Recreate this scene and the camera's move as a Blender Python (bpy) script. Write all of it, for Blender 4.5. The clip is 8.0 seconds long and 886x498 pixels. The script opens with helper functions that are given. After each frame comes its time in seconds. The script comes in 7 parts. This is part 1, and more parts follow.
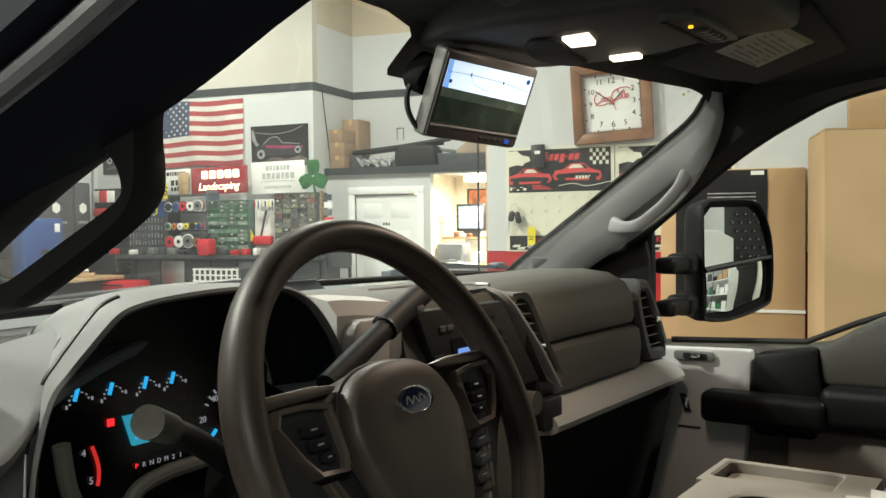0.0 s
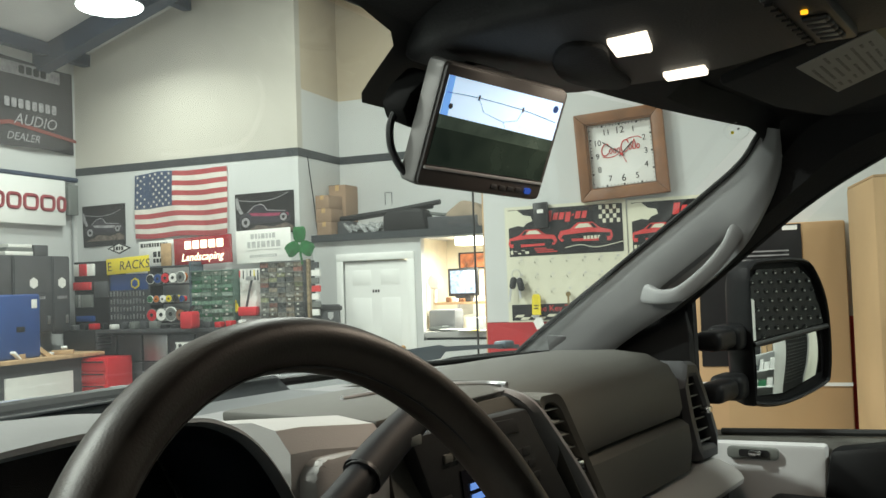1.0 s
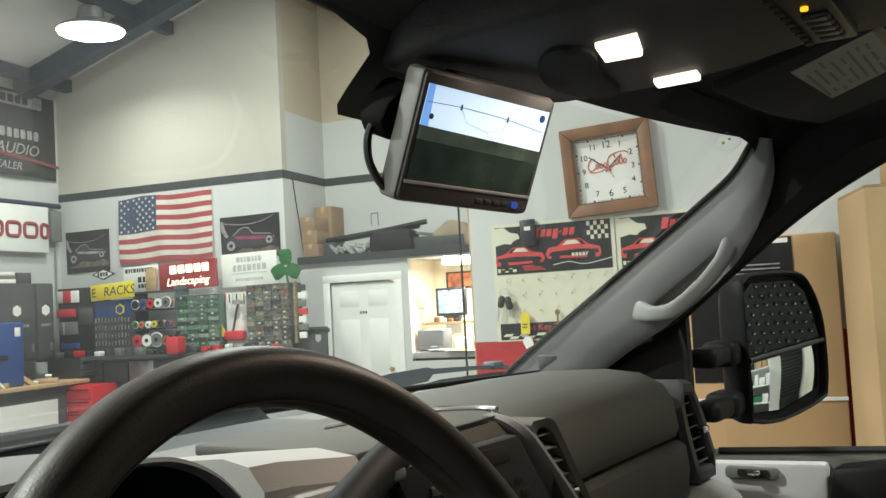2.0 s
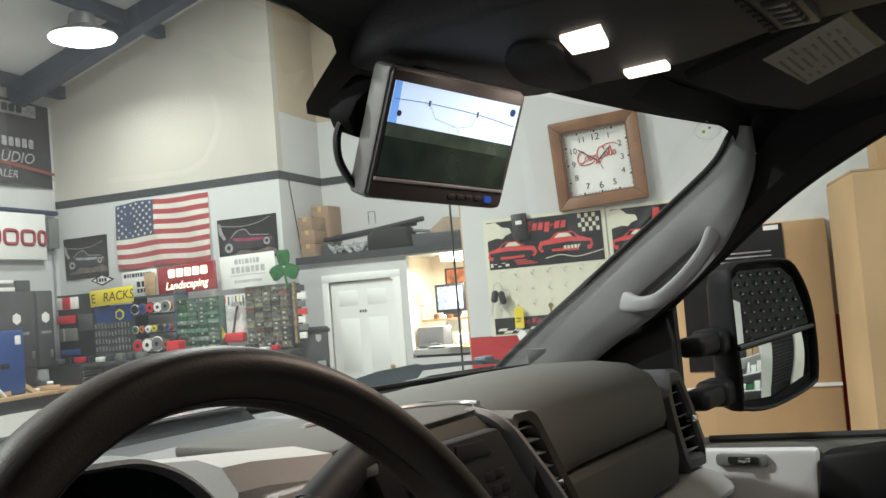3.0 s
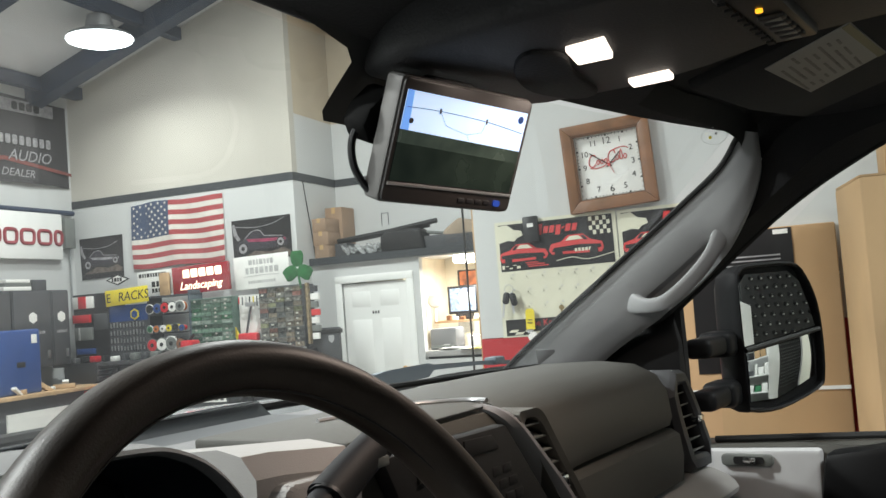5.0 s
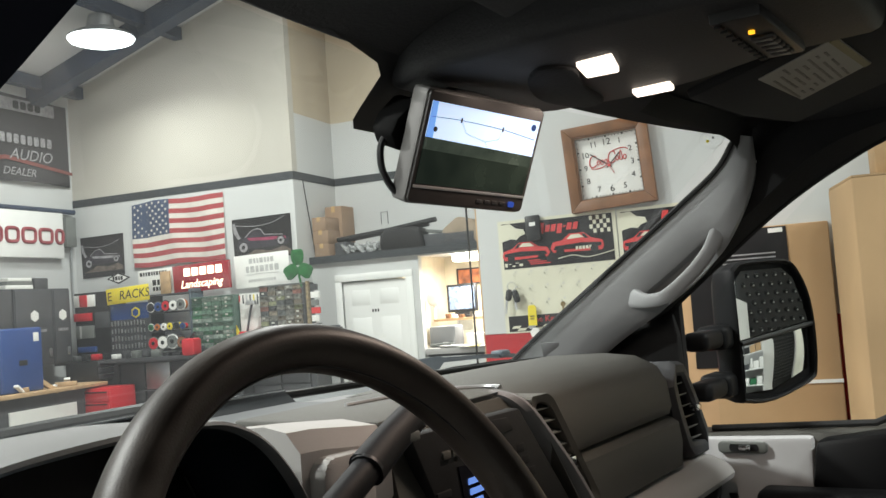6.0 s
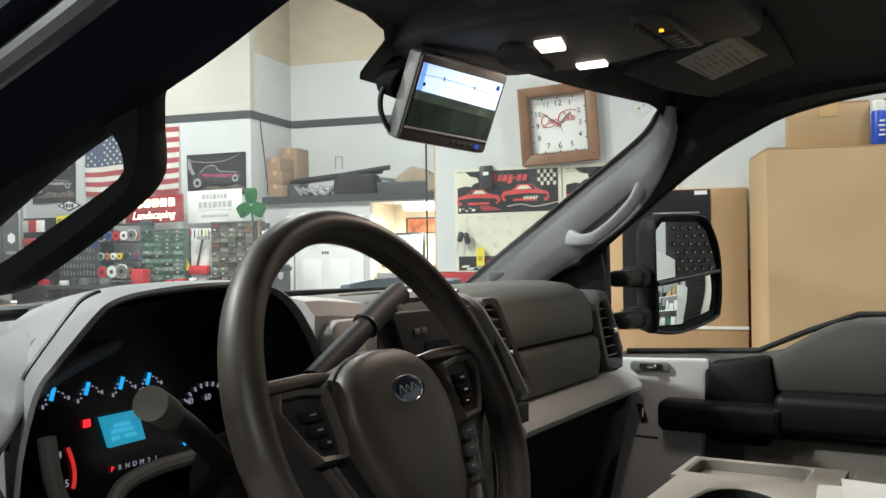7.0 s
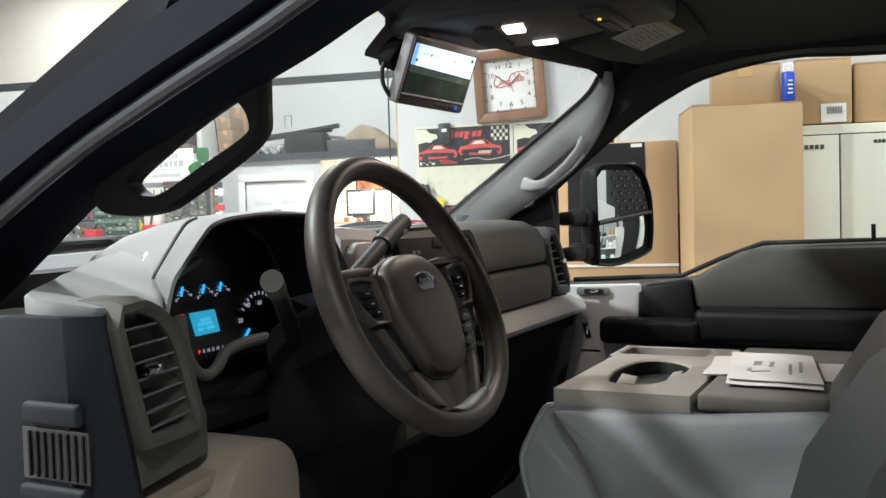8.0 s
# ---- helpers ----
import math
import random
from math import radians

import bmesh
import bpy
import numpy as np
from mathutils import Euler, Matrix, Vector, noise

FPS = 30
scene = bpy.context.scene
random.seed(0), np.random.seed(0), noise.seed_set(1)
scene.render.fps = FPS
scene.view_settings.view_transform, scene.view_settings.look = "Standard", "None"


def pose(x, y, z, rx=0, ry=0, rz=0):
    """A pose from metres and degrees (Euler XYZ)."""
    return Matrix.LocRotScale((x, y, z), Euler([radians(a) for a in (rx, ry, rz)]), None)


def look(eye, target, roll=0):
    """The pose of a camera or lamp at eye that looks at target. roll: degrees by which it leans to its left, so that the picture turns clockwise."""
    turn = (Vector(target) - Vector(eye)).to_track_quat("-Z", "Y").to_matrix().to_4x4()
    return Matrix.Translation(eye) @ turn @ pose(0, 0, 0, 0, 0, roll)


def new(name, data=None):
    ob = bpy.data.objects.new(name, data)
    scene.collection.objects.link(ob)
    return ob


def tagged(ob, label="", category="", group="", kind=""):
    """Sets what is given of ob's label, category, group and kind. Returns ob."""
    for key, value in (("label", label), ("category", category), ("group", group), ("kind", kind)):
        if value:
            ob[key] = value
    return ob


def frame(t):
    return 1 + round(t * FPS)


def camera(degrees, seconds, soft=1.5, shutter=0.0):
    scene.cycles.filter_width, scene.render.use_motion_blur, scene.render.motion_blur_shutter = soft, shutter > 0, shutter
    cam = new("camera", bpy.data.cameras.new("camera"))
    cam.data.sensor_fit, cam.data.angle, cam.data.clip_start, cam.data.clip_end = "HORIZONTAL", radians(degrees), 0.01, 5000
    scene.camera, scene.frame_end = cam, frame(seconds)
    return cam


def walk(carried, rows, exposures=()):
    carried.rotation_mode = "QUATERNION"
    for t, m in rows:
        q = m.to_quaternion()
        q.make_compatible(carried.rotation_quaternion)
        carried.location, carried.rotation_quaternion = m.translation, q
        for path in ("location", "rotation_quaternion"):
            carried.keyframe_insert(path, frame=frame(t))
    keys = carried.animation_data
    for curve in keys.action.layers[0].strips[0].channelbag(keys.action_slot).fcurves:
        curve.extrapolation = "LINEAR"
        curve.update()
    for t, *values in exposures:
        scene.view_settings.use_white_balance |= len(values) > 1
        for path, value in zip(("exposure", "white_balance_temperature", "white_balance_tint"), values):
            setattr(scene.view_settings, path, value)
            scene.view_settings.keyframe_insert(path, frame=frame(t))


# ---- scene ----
cam = camera(50.58, 8.0)
# seconds, eye, yaw, pitch, roll
PATH = [
    (0.0, -1.1025, -0.4671, 1.6829, -56.22, -1.66, 0.53),
    (0.5, -0.9620, -0.3543, 1.7023, -56.79, 1.47, 0.71),
    (1.0, -0.8145, -0.2632, 1.7003, -56.79, 2.23, 1.99),
    (1.5, -0.7791, -0.2339, 1.7014, -57.39, 3.21, 2.28),
    (3.0, -0.7610, -0.2611, 1.6986, -57.43, 3.20, 4.64),
    (3.5, -0.7672, -0.2654, 1.6975, -57.50, 3.69, 4.62),
    (4.0, -0.7757, -0.2751, 1.6998, -57.05, 3.65, 4.49),
    (4.5, -0.7828, -0.2800, 1.6978, -56.60, 3.41, 4.26),
    (6.0, -0.8678, -0.3062, 1.6921, -56.81, 3.28, 4.30),
    (6.5, -0.9846, -0.3564, 1.6744, -57.32, 2.60, 2.13),
    (7.0, -1.1329, -0.4279, 1.6463, -60.16, 0.21, 0.81),
    (7.5, -1.2385, -0.5158, 1.6255, -62.65, -1.03, -0.25),
    (8.0, -1.4696, -0.5326, 1.6165, -63.58, -2.43, 1.68),
]
walk(cam, [(t, pose(x, y, z, 90 + pitch, roll, yaw)) for t, x, y, z, yaw, pitch, roll in PATH],
     [(0.0, 0.2, 6950, 5), (0.5, 0.08, 6800, 2), (1.0, 0.0, 6550, 1), (1.5, 0.0, 6600, 2), (3.0, 0.0, 6500, 8), (4.5, 0.02, 6300, 10), (6.0, 0.05, 6500, 10), (7.0, 0.25, 6350, 9), (7.5, 0.35, 6350, 10), (8.0, 0.5, 6250, 11)])
# ---- light ----
scene.view_settings.exposure = 0.0
world = bpy.data.worlds.new("world")
scene.world = world
world.use_nodes = True
world.node_tree.nodes["Background"].inputs[0].default_value = (0.55, 0.65, 0.8, 1)
world.node_tree.nodes["Background"].inputs[1].default_value = 0.05

# The shop stands turned against the truck; the truck lies along the world's axes, its nose towards +y.
ROOM = pose(0, 0, 0, 0, 0, 11.76)


def on_wall(x, y, z, tilt=0.0):
    """A frame on a wall that faces -x of the shop: right, up, out."""
    m = Matrix(((0, 0, -1, x), (-1, 0, 0, y), (0, 1, 0, z), (0, 0, 0, 1)))
    return ROOM @ m @ pose(0, 0, 0, 0, 0, tilt)


def on_side(x, y, z):
    """A frame on a wall that faces -y of the shop."""
    m = Matrix(((1, 0, 0, x), (0, 0, -1, y), (0, 1, 0, z), (0, 0, 0, 1)))
    return ROOM @ m


# ---- materials ----
def mat(name, col, rough=0.5, metal=0.0, var=0.12, scale=6.0, bump=0.08, fine=120.0, glow=0.0, coat=0.0, random_tint=0.0, spec=0.5):
    m = bpy.data.materials.new(name)
    m.use_nodes = True
    nt = m.node_tree
    b = nt.nodes["Principled BSDF"]
    b.inputs["Metallic"].default_value = metal
    b.inputs["Coat Weight"].default_value = coat
    b.inputs["Specular IOR Level"].default_value = spec
    tc = nt.nodes.new("ShaderNodeTexCoord")
    n1 = nt.nodes.new("ShaderNodeTexNoise")
    n1.inputs["Scale"].default_value, n1.inputs["Detail"].default_value = scale, 5
    n2 = nt.nodes.new("ShaderNodeTexNoise")
    n2.inputs["Scale"].default_value, n2.inputs["Detail"].default_value = fine, 3
    for n in (n1, n2):
        nt.links.new(tc.outputs["Object"], n.inputs["Vector"])
    mr = nt.nodes.new("ShaderNodeMapRange")
    mr.inputs[1].default_value, mr.inputs[2].default_value = 0.3, 0.7
    mr.inputs[3].default_value, mr.inputs[4].default_value = 1 - var, 1 + var * 0.6
    nt.links.new(n1.outputs["Fac"], mr.inputs[0])
    mul = nt.nodes.new("ShaderNodeMix")
    mul.data_type, mul.blend_type = "RGBA", "MULTIPLY"
    mul.inputs[0].default_value = 1.0
    mul.inputs[6].default_value = (*col, 1)
    nt.links.new(mr.outputs[0], mul.inputs[7])
    out = mul.outputs[2]
    if random_tint:
        oi = nt.nodes.new("ShaderNodeObjectInfo")
        hs = nt.nodes.new("ShaderNodeHueSaturation")
        r2 = nt.nodes.new("ShaderNodeMapRange")
        r2.inputs[3].default_value, r2.inputs[4].default_value = 1 - random_tint, 1 + random_tint
        nt.links.new(oi.outputs["Random"], r2.inputs[0])
        nt.links.new(r2.outputs[0], hs.inputs["Value"])
        nt.links.new(out, hs.inputs["Color"])
        out = hs.outputs[0]
    nt.links.new(out, b.inputs["Base Color"])
    rr = nt.nodes.new("ShaderNodeMapRange")
    rr.inputs[3].default_value, rr.inputs[4].default_value = max(0.02, rough - 0.1), min(1, rough + 0.1)
    nt.links.new(n1.outputs["Fac"], rr.inputs[0])
    nt.links.new(rr.outputs[0], b.inputs["Roughness"])
    if bump:
        bp = nt.nodes.new("ShaderNodeBump")
        bp.inputs["Strength"].default_value, bp.inputs["Distance"].default_value = bump, 0.002
        nt.links.new(n2.outputs["Fac"], bp.inputs["Height"])
        nt.links.new(bp.outputs[0], b.inputs["Normal"])
    if glow:
        b.inputs["Emission Color"].default_value = (*col, 1)
        b.inputs["Emission Strength"].default_value = glow
    return m


def clear_glass(name, gloss=0.02):
    m = bpy.data.materials.new(name)
    m.use_nodes = True
    nt = m.node_tree
    nt.nodes.remove(nt.nodes["Principled BSDF"])
    tr, gl, mx, fr, mp = (nt.nodes.new("ShaderNode" + k) for k in ("BsdfTransparent", "BsdfGlossy", "MixShader", "Fresnel", "Math"))
    tr.inputs[0].default_value = (0.93, 0.96, 0.95, 1)
    gl.inputs["Roughness"].default_value = gloss
    fr.inputs[0].default_value = 1.45
    mp.operation = "MULTIPLY"
    mp.inputs[1].default_value = 0.07
    nt.links.new(fr.outputs[0], mp.inputs[0])
    nt.links.new(mp.outputs[0], mx.inputs[0])
    nt.links.new(tr.outputs[0], mx.inputs[1])
    nt.links.new(gl.outputs[0], mx.inputs[2])
    nt.links.new(mx.outputs[0], nt.nodes["Material Output"].inputs[0])
    return m


WALL = mat("wall_paint", (0.558, 0.563, 0.558), 0.7, var=0.06, scale=1.2, bump=0.04, fine=60)
TANWALL = mat("bare_drywall", (0.5, 0.42, 0.31), 0.85, var=0.1, scale=1.5, bump=0.1, fine=60)
CREAMWALL = mat("cream_drywall", (0.51, 0.48, 0.425), 0.75, var=0.07, scale=1.0, bump=0.05, fine=60)
BAND = mat("dark_stripe_paint", (0.035, 0.04, 0.045), 0.5)
REDWALL = mat("red_paint", (0.42, 0.02, 0.025), 0.45, var=0.1)
CONCRETE = mat("concrete", (0.28, 0.27, 0.25), 0.6, var=0.25, scale=1.5, bump=0.3, fine=40)
ROOF = mat("roof_liner", (0.62, 0.62, 0.63), 0.8, var=0.12, scale=1.0)
STEEL = mat("blue_steel", (0.03, 0.045, 0.08), 0.5, var=0.25, scale=3)
KRAFT = mat("kraft_cardboard", (0.44, 0.29, 0.155), 0.8, var=0.1, scale=4, bump=0.12, fine=80, random_tint=0.1)
CARTON = mat("tan_carton", (0.46, 0.29, 0.15), 0.75, var=0.08, scale=3, bump=0.1)
TAPE = mat("packing_tape", (0.55, 0.36, 0.17), 0.25, var=0.05)
WHITE = mat("white_enamel", (0.8, 0.8, 0.78), 0.4, var=0.04, bump=0.03)
PAPER = mat("white_paper", (0.78, 0.77, 0.74), 0.8, var=0.05, scale=9)
BLACK = mat("black_plastic", (0.012, 0.012, 0.013), 0.45, var=0.2, bump=0.12, fine=800)
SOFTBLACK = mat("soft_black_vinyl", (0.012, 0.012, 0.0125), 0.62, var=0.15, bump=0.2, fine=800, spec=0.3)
UNDERDASH = mat("under_dash_black", (0.012, 0.012, 0.012), 0.9, spec=0.1)
LEATHER = mat("wheel_leather", (0.044, 0.035, 0.029), 0.46, var=0.3, scale=14, bump=0.12, fine=700, spec=0.3)
DASH = mat("dash_charcoal", (0.072, 0.070, 0.061), 0.6, var=0.12, scale=5, bump=0.35, fine=900)
DASHGREY = mat("dash_grey", (0.20, 0.20, 0.205), 0.6, var=0.08, scale=5, bump=0.25, fine=900)
DASHLIGHT = mat("dash_light_grey", (0.38, 0.37, 0.36), 0.6, var=0.06, scale=5, bump=0.2, fine=900)
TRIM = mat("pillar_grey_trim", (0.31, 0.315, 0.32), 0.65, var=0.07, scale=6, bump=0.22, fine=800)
DOORGREY = mat("door_light_grey", (0.52, 0.52, 0.525), 0.6, var=0.06, scale=6, bump=0.2, fine=800)
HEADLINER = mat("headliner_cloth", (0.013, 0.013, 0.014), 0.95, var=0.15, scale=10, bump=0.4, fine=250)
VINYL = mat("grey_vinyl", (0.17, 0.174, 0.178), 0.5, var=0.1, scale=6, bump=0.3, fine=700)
CONSOLE = mat("warm_grey_plastic", (0.21, 0.19, 0.165), 0.55, var=0.08, scale=6, bump=0.2, fine=800)
LIDGREY = mat("lid_warm_grey", (0.085, 0.076, 0.066), 0.6, var=0.1, scale=6, bump=0.25, fine=800)
# black for switches, and for the driver's pillar with shade in its colour
SHADETRIM_SWITCH = mat("shaded_pillar_and_switch_black", (0.014, 0.014, 0.016), 0.7, bump=0.1, fine=800, spec=0.02)
LEVER = mat("lever_black", (0.010, 0.010, 0.012), 0.6, spec=0.3)
HOODGREY = mat("hood_grey", (0.185, 0.187, 0.187), 0.6, var=0.08, scale=5, bump=0.25, fine=900)
ENDGREY = mat("dash_end_blue_grey", (0.014, 0.015, 0.019), 0.65, var=0.1, bump=0.15, fine=900, spec=0.15)
DOORPAD = mat("door_pad_grey", (0.038, 0.037, 0.031), 0.6, var=0.1, bump=0.3, fine=700)
# darker copy of grey_vinyl that holds the shade on the seat backs
SHADEDVINYL = mat("shaded_seat_vinyl", (0.03, 0.031, 0.032), 0.5, var=0.12, scale=6, bump=0.3, fine=700)
ARMBLACK = mat("armrest_black", (0.004, 0.004, 0.0045), 0.5, var=0.15, bump=0.15, fine=800, spec=0.15)
MIRRORBLACK = mat("mirror_shell_black", (0.007, 0.007, 0.008), 0.55, var=0.2, bump=0.12, fine=800, spec=0.2)
# duller than white_paper, for the sheets on the console
DULLPAPER = mat("dull_white_paper", (0.50, 0.475, 0.45), 0.8, var=0.1, scale=12, bump=0.1)
DECKKRAFT = mat("old_kraft_cardboard", (0.30, 0.20, 0.13), 0.85, var=0.12, scale=4, bump=0.12, fine=80, random_tint=0.1)
DASHEND = mat("vent_pod_dark", (0.042, 0.045, 0.050), 0.55, var=0.1, bump=0.25, fine=900)
TAN = mat("tan_plastic", (0.24, 0.20, 0.16), 0.6, var=0.08)
CHROME = mat("chrome", (0.8, 0.8, 0.8), 0.12, 1.0, var=0.03, bump=0)
SATIN = mat("satin_silver", (0.55, 0.55, 0.56), 0.35, 0.9, var=0.06, bump=0.05)
STEELGREY = mat("galvanised_steel", (0.45, 0.46, 0.47), 0.4, 0.8, var=0.15)
MIRROR = mat("mirror_glass", (0.88, 0.9, 0.9), 0.0, 1.0, var=0.0, bump=0)
for lk in list(MIRROR.node_tree.links):
    if lk.to_socket.name == "Roughness":
        MIRROR.node_tree.links.remove(lk)
MIRROR.node_tree.nodes["Principled BSDF"].inputs["Roughness"].default_value = 0.0
GLASS = clear_glass("window_glass")
# dust film that also carries the view's veiling haze in its pale mix
DUSTHAZE = clear_glass("dusty_hazed_windshield_glass")
nt = DUSTHAZE.node_tree
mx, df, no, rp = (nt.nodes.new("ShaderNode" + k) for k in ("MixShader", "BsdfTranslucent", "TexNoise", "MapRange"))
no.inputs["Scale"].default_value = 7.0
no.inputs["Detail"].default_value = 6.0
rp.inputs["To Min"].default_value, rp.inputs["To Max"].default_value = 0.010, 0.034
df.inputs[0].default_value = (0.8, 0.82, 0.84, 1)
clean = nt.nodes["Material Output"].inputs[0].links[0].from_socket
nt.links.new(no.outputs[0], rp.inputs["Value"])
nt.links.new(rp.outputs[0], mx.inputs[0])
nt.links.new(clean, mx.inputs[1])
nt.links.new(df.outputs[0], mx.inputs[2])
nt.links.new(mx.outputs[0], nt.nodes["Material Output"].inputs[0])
RUBBER = mat("rubber", (0.015, 0.015, 0.015), 0.8, var=0.2)
BODY = mat("white_car_paint", (0.62, 0.64, 0.66), 0.25, var=0.03, bump=0, coat=0.6)
FLOORMAT = mat("cab_floor_vinyl", (0.015, 0.015, 0.016), 0.8, var=0.2, bump=0.3)
WOOD = mat("oak_wood", (0.21, 0.09, 0.036), 0.45, var=0.35, scale=18, bump=0.2, fine=60)
PINE = mat("pine_wood", (0.5, 0.33, 0.18), 0.65, var=0.25, scale=12)
CREAM = mat("cream_pegboard", (0.66, 0.64, 0.51), 0.55, var=0.05)
RED = mat("red_paint_gloss", (0.55, 0.02, 0.03), 0.35, var=0.1)
REDINK = mat("red_ink", (0.60, 0.05, 0.05), 0.6, var=0.08)
BLUE = mat("blue_paint", (0.02, 0.06, 0.22), 0.4, var=0.1)
NAVY = mat("flag_blue_cloth", (0.055, 0.075, 0.13), 0.9, var=0.15, scale=12)
FLAGRED = mat("flag_red_cloth", (0.34, 0.055, 0.06), 0.9, var=0.12, scale=12)
FLAGWHITE = mat("flag_white_cloth", (0.62, 0.58, 0.53), 0.9, var=0.08, scale=12)
YELLOW = mat("yellow_plastic", (0.75, 0.60, 0.03), 0.45, var=0.08)
PANELGREEN = mat("green_case_enamel", (0.10, 0.16, 0.13), 0.5, var=0.2)
GREEN = mat("green_plastic", (0.03, 0.16, 0.07), 0.5, var=0.2)
SHAMROCK = mat("shamrock_foil", (0.02, 0.13, 0.035), 0.4, var=0.5, scale=30, bump=0.5, fine=90)
GREYBIN = mat("grey_bin_plastic", (0.16, 0.17, 0.16), 0.45, var=0.2)
DARKGREY = mat("dark_grey_metal", (0.06, 0.062, 0.068), 0.5, var=0.2)
INK = mat("black_ink", (0.02, 0.02, 0.02), 0.6)
PRINT = mat("poster_black_print", (0.012, 0.011, 0.012), 0.35, var=0.3, scale=5, bump=0.02)
PINK = mat("poster_magenta_print", (0.28, 0.04, 0.09), 0.35, var=0.3, scale=20, bump=0.02)
SILVERPRINT = mat("poster_grey_print", (0.32, 0.31, 0.32), 0.4, var=0.4, scale=25, bump=0.02)
FADED = mat("faded_grey_print", (0.46, 0.46, 0.45), 0.7, var=0.2, scale=20)
BLUEGREY = mat("cowl_blue_grey_plastic", (0.10, 0.13, 0.16), 0.5, var=0.1)
LAMPLENS = mat("dome_lamp_lens", (1.0, 0.86, 0.72), 0.4, var=0.0, bump=0, glow=2.2)
BAYLENS = mat("bay_lamp_lens", (0.93, 0.97, 1.0), 0.4, var=0.0, bump=0, glow=9.0)
OFFICELENS = mat("office_lamp_lens", (1.0, 0.93, 0.8), 0.4, var=0.0, bump=0, glow=10.0)
SCREENSKY = mat("screen_bright", (0.52, 0.68, 0.92), 0.3, var=0.12, scale=14, bump=0, glow=0.75)
SCREENDARK = mat("screen_dark", (0.012, 0.018, 0.014), 0.25, var=0.9, scale=22, bump=0, glow=0.6)
PCSCREEN = mat("pc_screen", (0.24, 0.31, 0.45), 0.3, var=0.9, scale=22, bump=0, glow=0.6)
SCREENGREY = mat("screen_grey", (0.5, 0.52, 0.56), 0.4, var=0.4, scale=30, bump=0, glow=0.7)
CYAN = mat("cyan_glow", (0.02, 0.35, 0.75), 0.4, var=0.05, bump=0, glow=1.0)
LCDBLUE = mat("lcd_blue_glow", (0.03, 0.36, 0.55), 0.4, var=0.15, scale=60, bump=0, glow=0.6)
LCDLINE = mat("lcd_pale_glow", (0.06, 0.42, 0.6), 0.4, var=0.0, bump=0, glow=0.75)
REDGLOW = mat("red_glow", (0.8, 0.02, 0.03), 0.4, var=0.0, bump=0, glow=1.4)
AMBER = mat("amber_glow", (1.0, 0.45, 0.02), 0.4, var=0.0, bump=0, glow=1.6)
PALEGLOW = mat("gauge_white_glow", (0.35, 0.36, 0.42), 0.4, var=0.0, bump=0, glow=0.5)
SIGNGLOW = mat("lit_sign_letters", (1.0, 0.82, 0.6), 0.3, var=0.0, bump=0, glow=2.6)


# ---- mesh helpers ----
def part(name, bm, material, parent=None, label="", smooth=35):
    me = bpy.data.meshes.new(name)
    bmesh.ops.recalc_face_normals(bm, faces=bm.faces)
    bm.to_mesh(me)
    bm.free()
    me.materials.append(material)
    if smooth:
        me.shade_smooth()
        me.set_sharp_from_angle(angle=radians(smooth))
    ob = new(name, me)
    if parent is not None:
        ob.parent = parent
    if label:
        ob["label"] = label
    return ob


def thing(name, m, label, category, group="", kind=""):
    ob = new(name)
    ob.matrix_world = m
    return tagged(ob, label, category, group, kind)


def slab(x0, x1, y0, y1, z0, z1, bevel=0.0, bm=None, seg=2, m=None):
    """A box between two corners, with rounded edges; added to bm when one is given."""
    own = bmesh.new()
    bmesh.ops.create_cube(own, size=1)
    for v in own.verts:
        v.co = Vector(((x0 + x1) / 2 + v.co.x * (x1 - x0), (y0 + y1) / 2 + v.co.y * (y1 - y0), (z0 + z1) / 2 + v.co.z * (z1 - z0)))
    if bevel:
        bmesh.ops.bevel(own, geom=own.edges[:], offset=bevel, segments=seg, profile=0.5, affect="EDGES")
    return join(own, bm, m)


def join(own, bm, m=None):
    if m is not None:
        own.transform(m)
    if bm is None:
        return own
    me = bpy.data.meshes.new("scratch")
    own.to_mesh(me)
    own.free()
    bm.from_mesh(me)
    bpy.data.meshes.remove(me)
    return bm


def prism(poly, a, b, axis="z", bevel=0.0, bm=None, seg=2, m=None):
    """A polygon drawn in the two other axes (in order x, y, z), from a to b along axis."""
    own = bmesh.new()

    def at(p, w):
        return {"x": (w, p[0], p[1]), "y": (p[0], w, p[1]), "z": (p[0], p[1], w)}[axis]
    lo = [own.verts.new(at(p, a)) for p in poly]
    hi = [own.verts.new(at(p, b)) for p in poly]
    own.faces.new(lo)
    own.faces.new(hi[::-1])
    for i in range(len(poly)):
        j = (i + 1) % len(poly)
        own.faces.new((lo[j], lo[i], hi[i], hi[j]))
    bmesh.ops.recalc_face_normals(own, faces=own.faces)
    if bevel:
        bmesh.ops.bevel(own, geom=own.edges[:], offset=bevel, segments=seg, profile=0.5, affect="EDGES")
    return join(own, bm, m)


def loft(rings, closed_ring=True, caps=True, loop=False, bm=None, m=None):
    own = bmesh.new()
    vs = [[own.verts.new(p) for p in r] for r in rings]
    n = len(rings[0])
    last = len(rings) if loop else len(rings) - 1
    for i in range(last):
        a, b = vs[i], vs[(i + 1) % len(rings)]
        for k in range(n if closed_ring else n - 1):
            j = (k + 1) % n
            own.faces.new((a[k], a[j], b[j], b[k]))
    if caps and closed_ring and not loop:
        own.faces.new(vs[0][::-1])
        own.faces.new(vs[-1])
    return join(own, bm, m)


def smooth_path(pts, steps=6, loop=False):
    """Catmull-Rom through the points."""
    pts = [Vector(p) for p in pts]
    n = len(pts)
    out = []
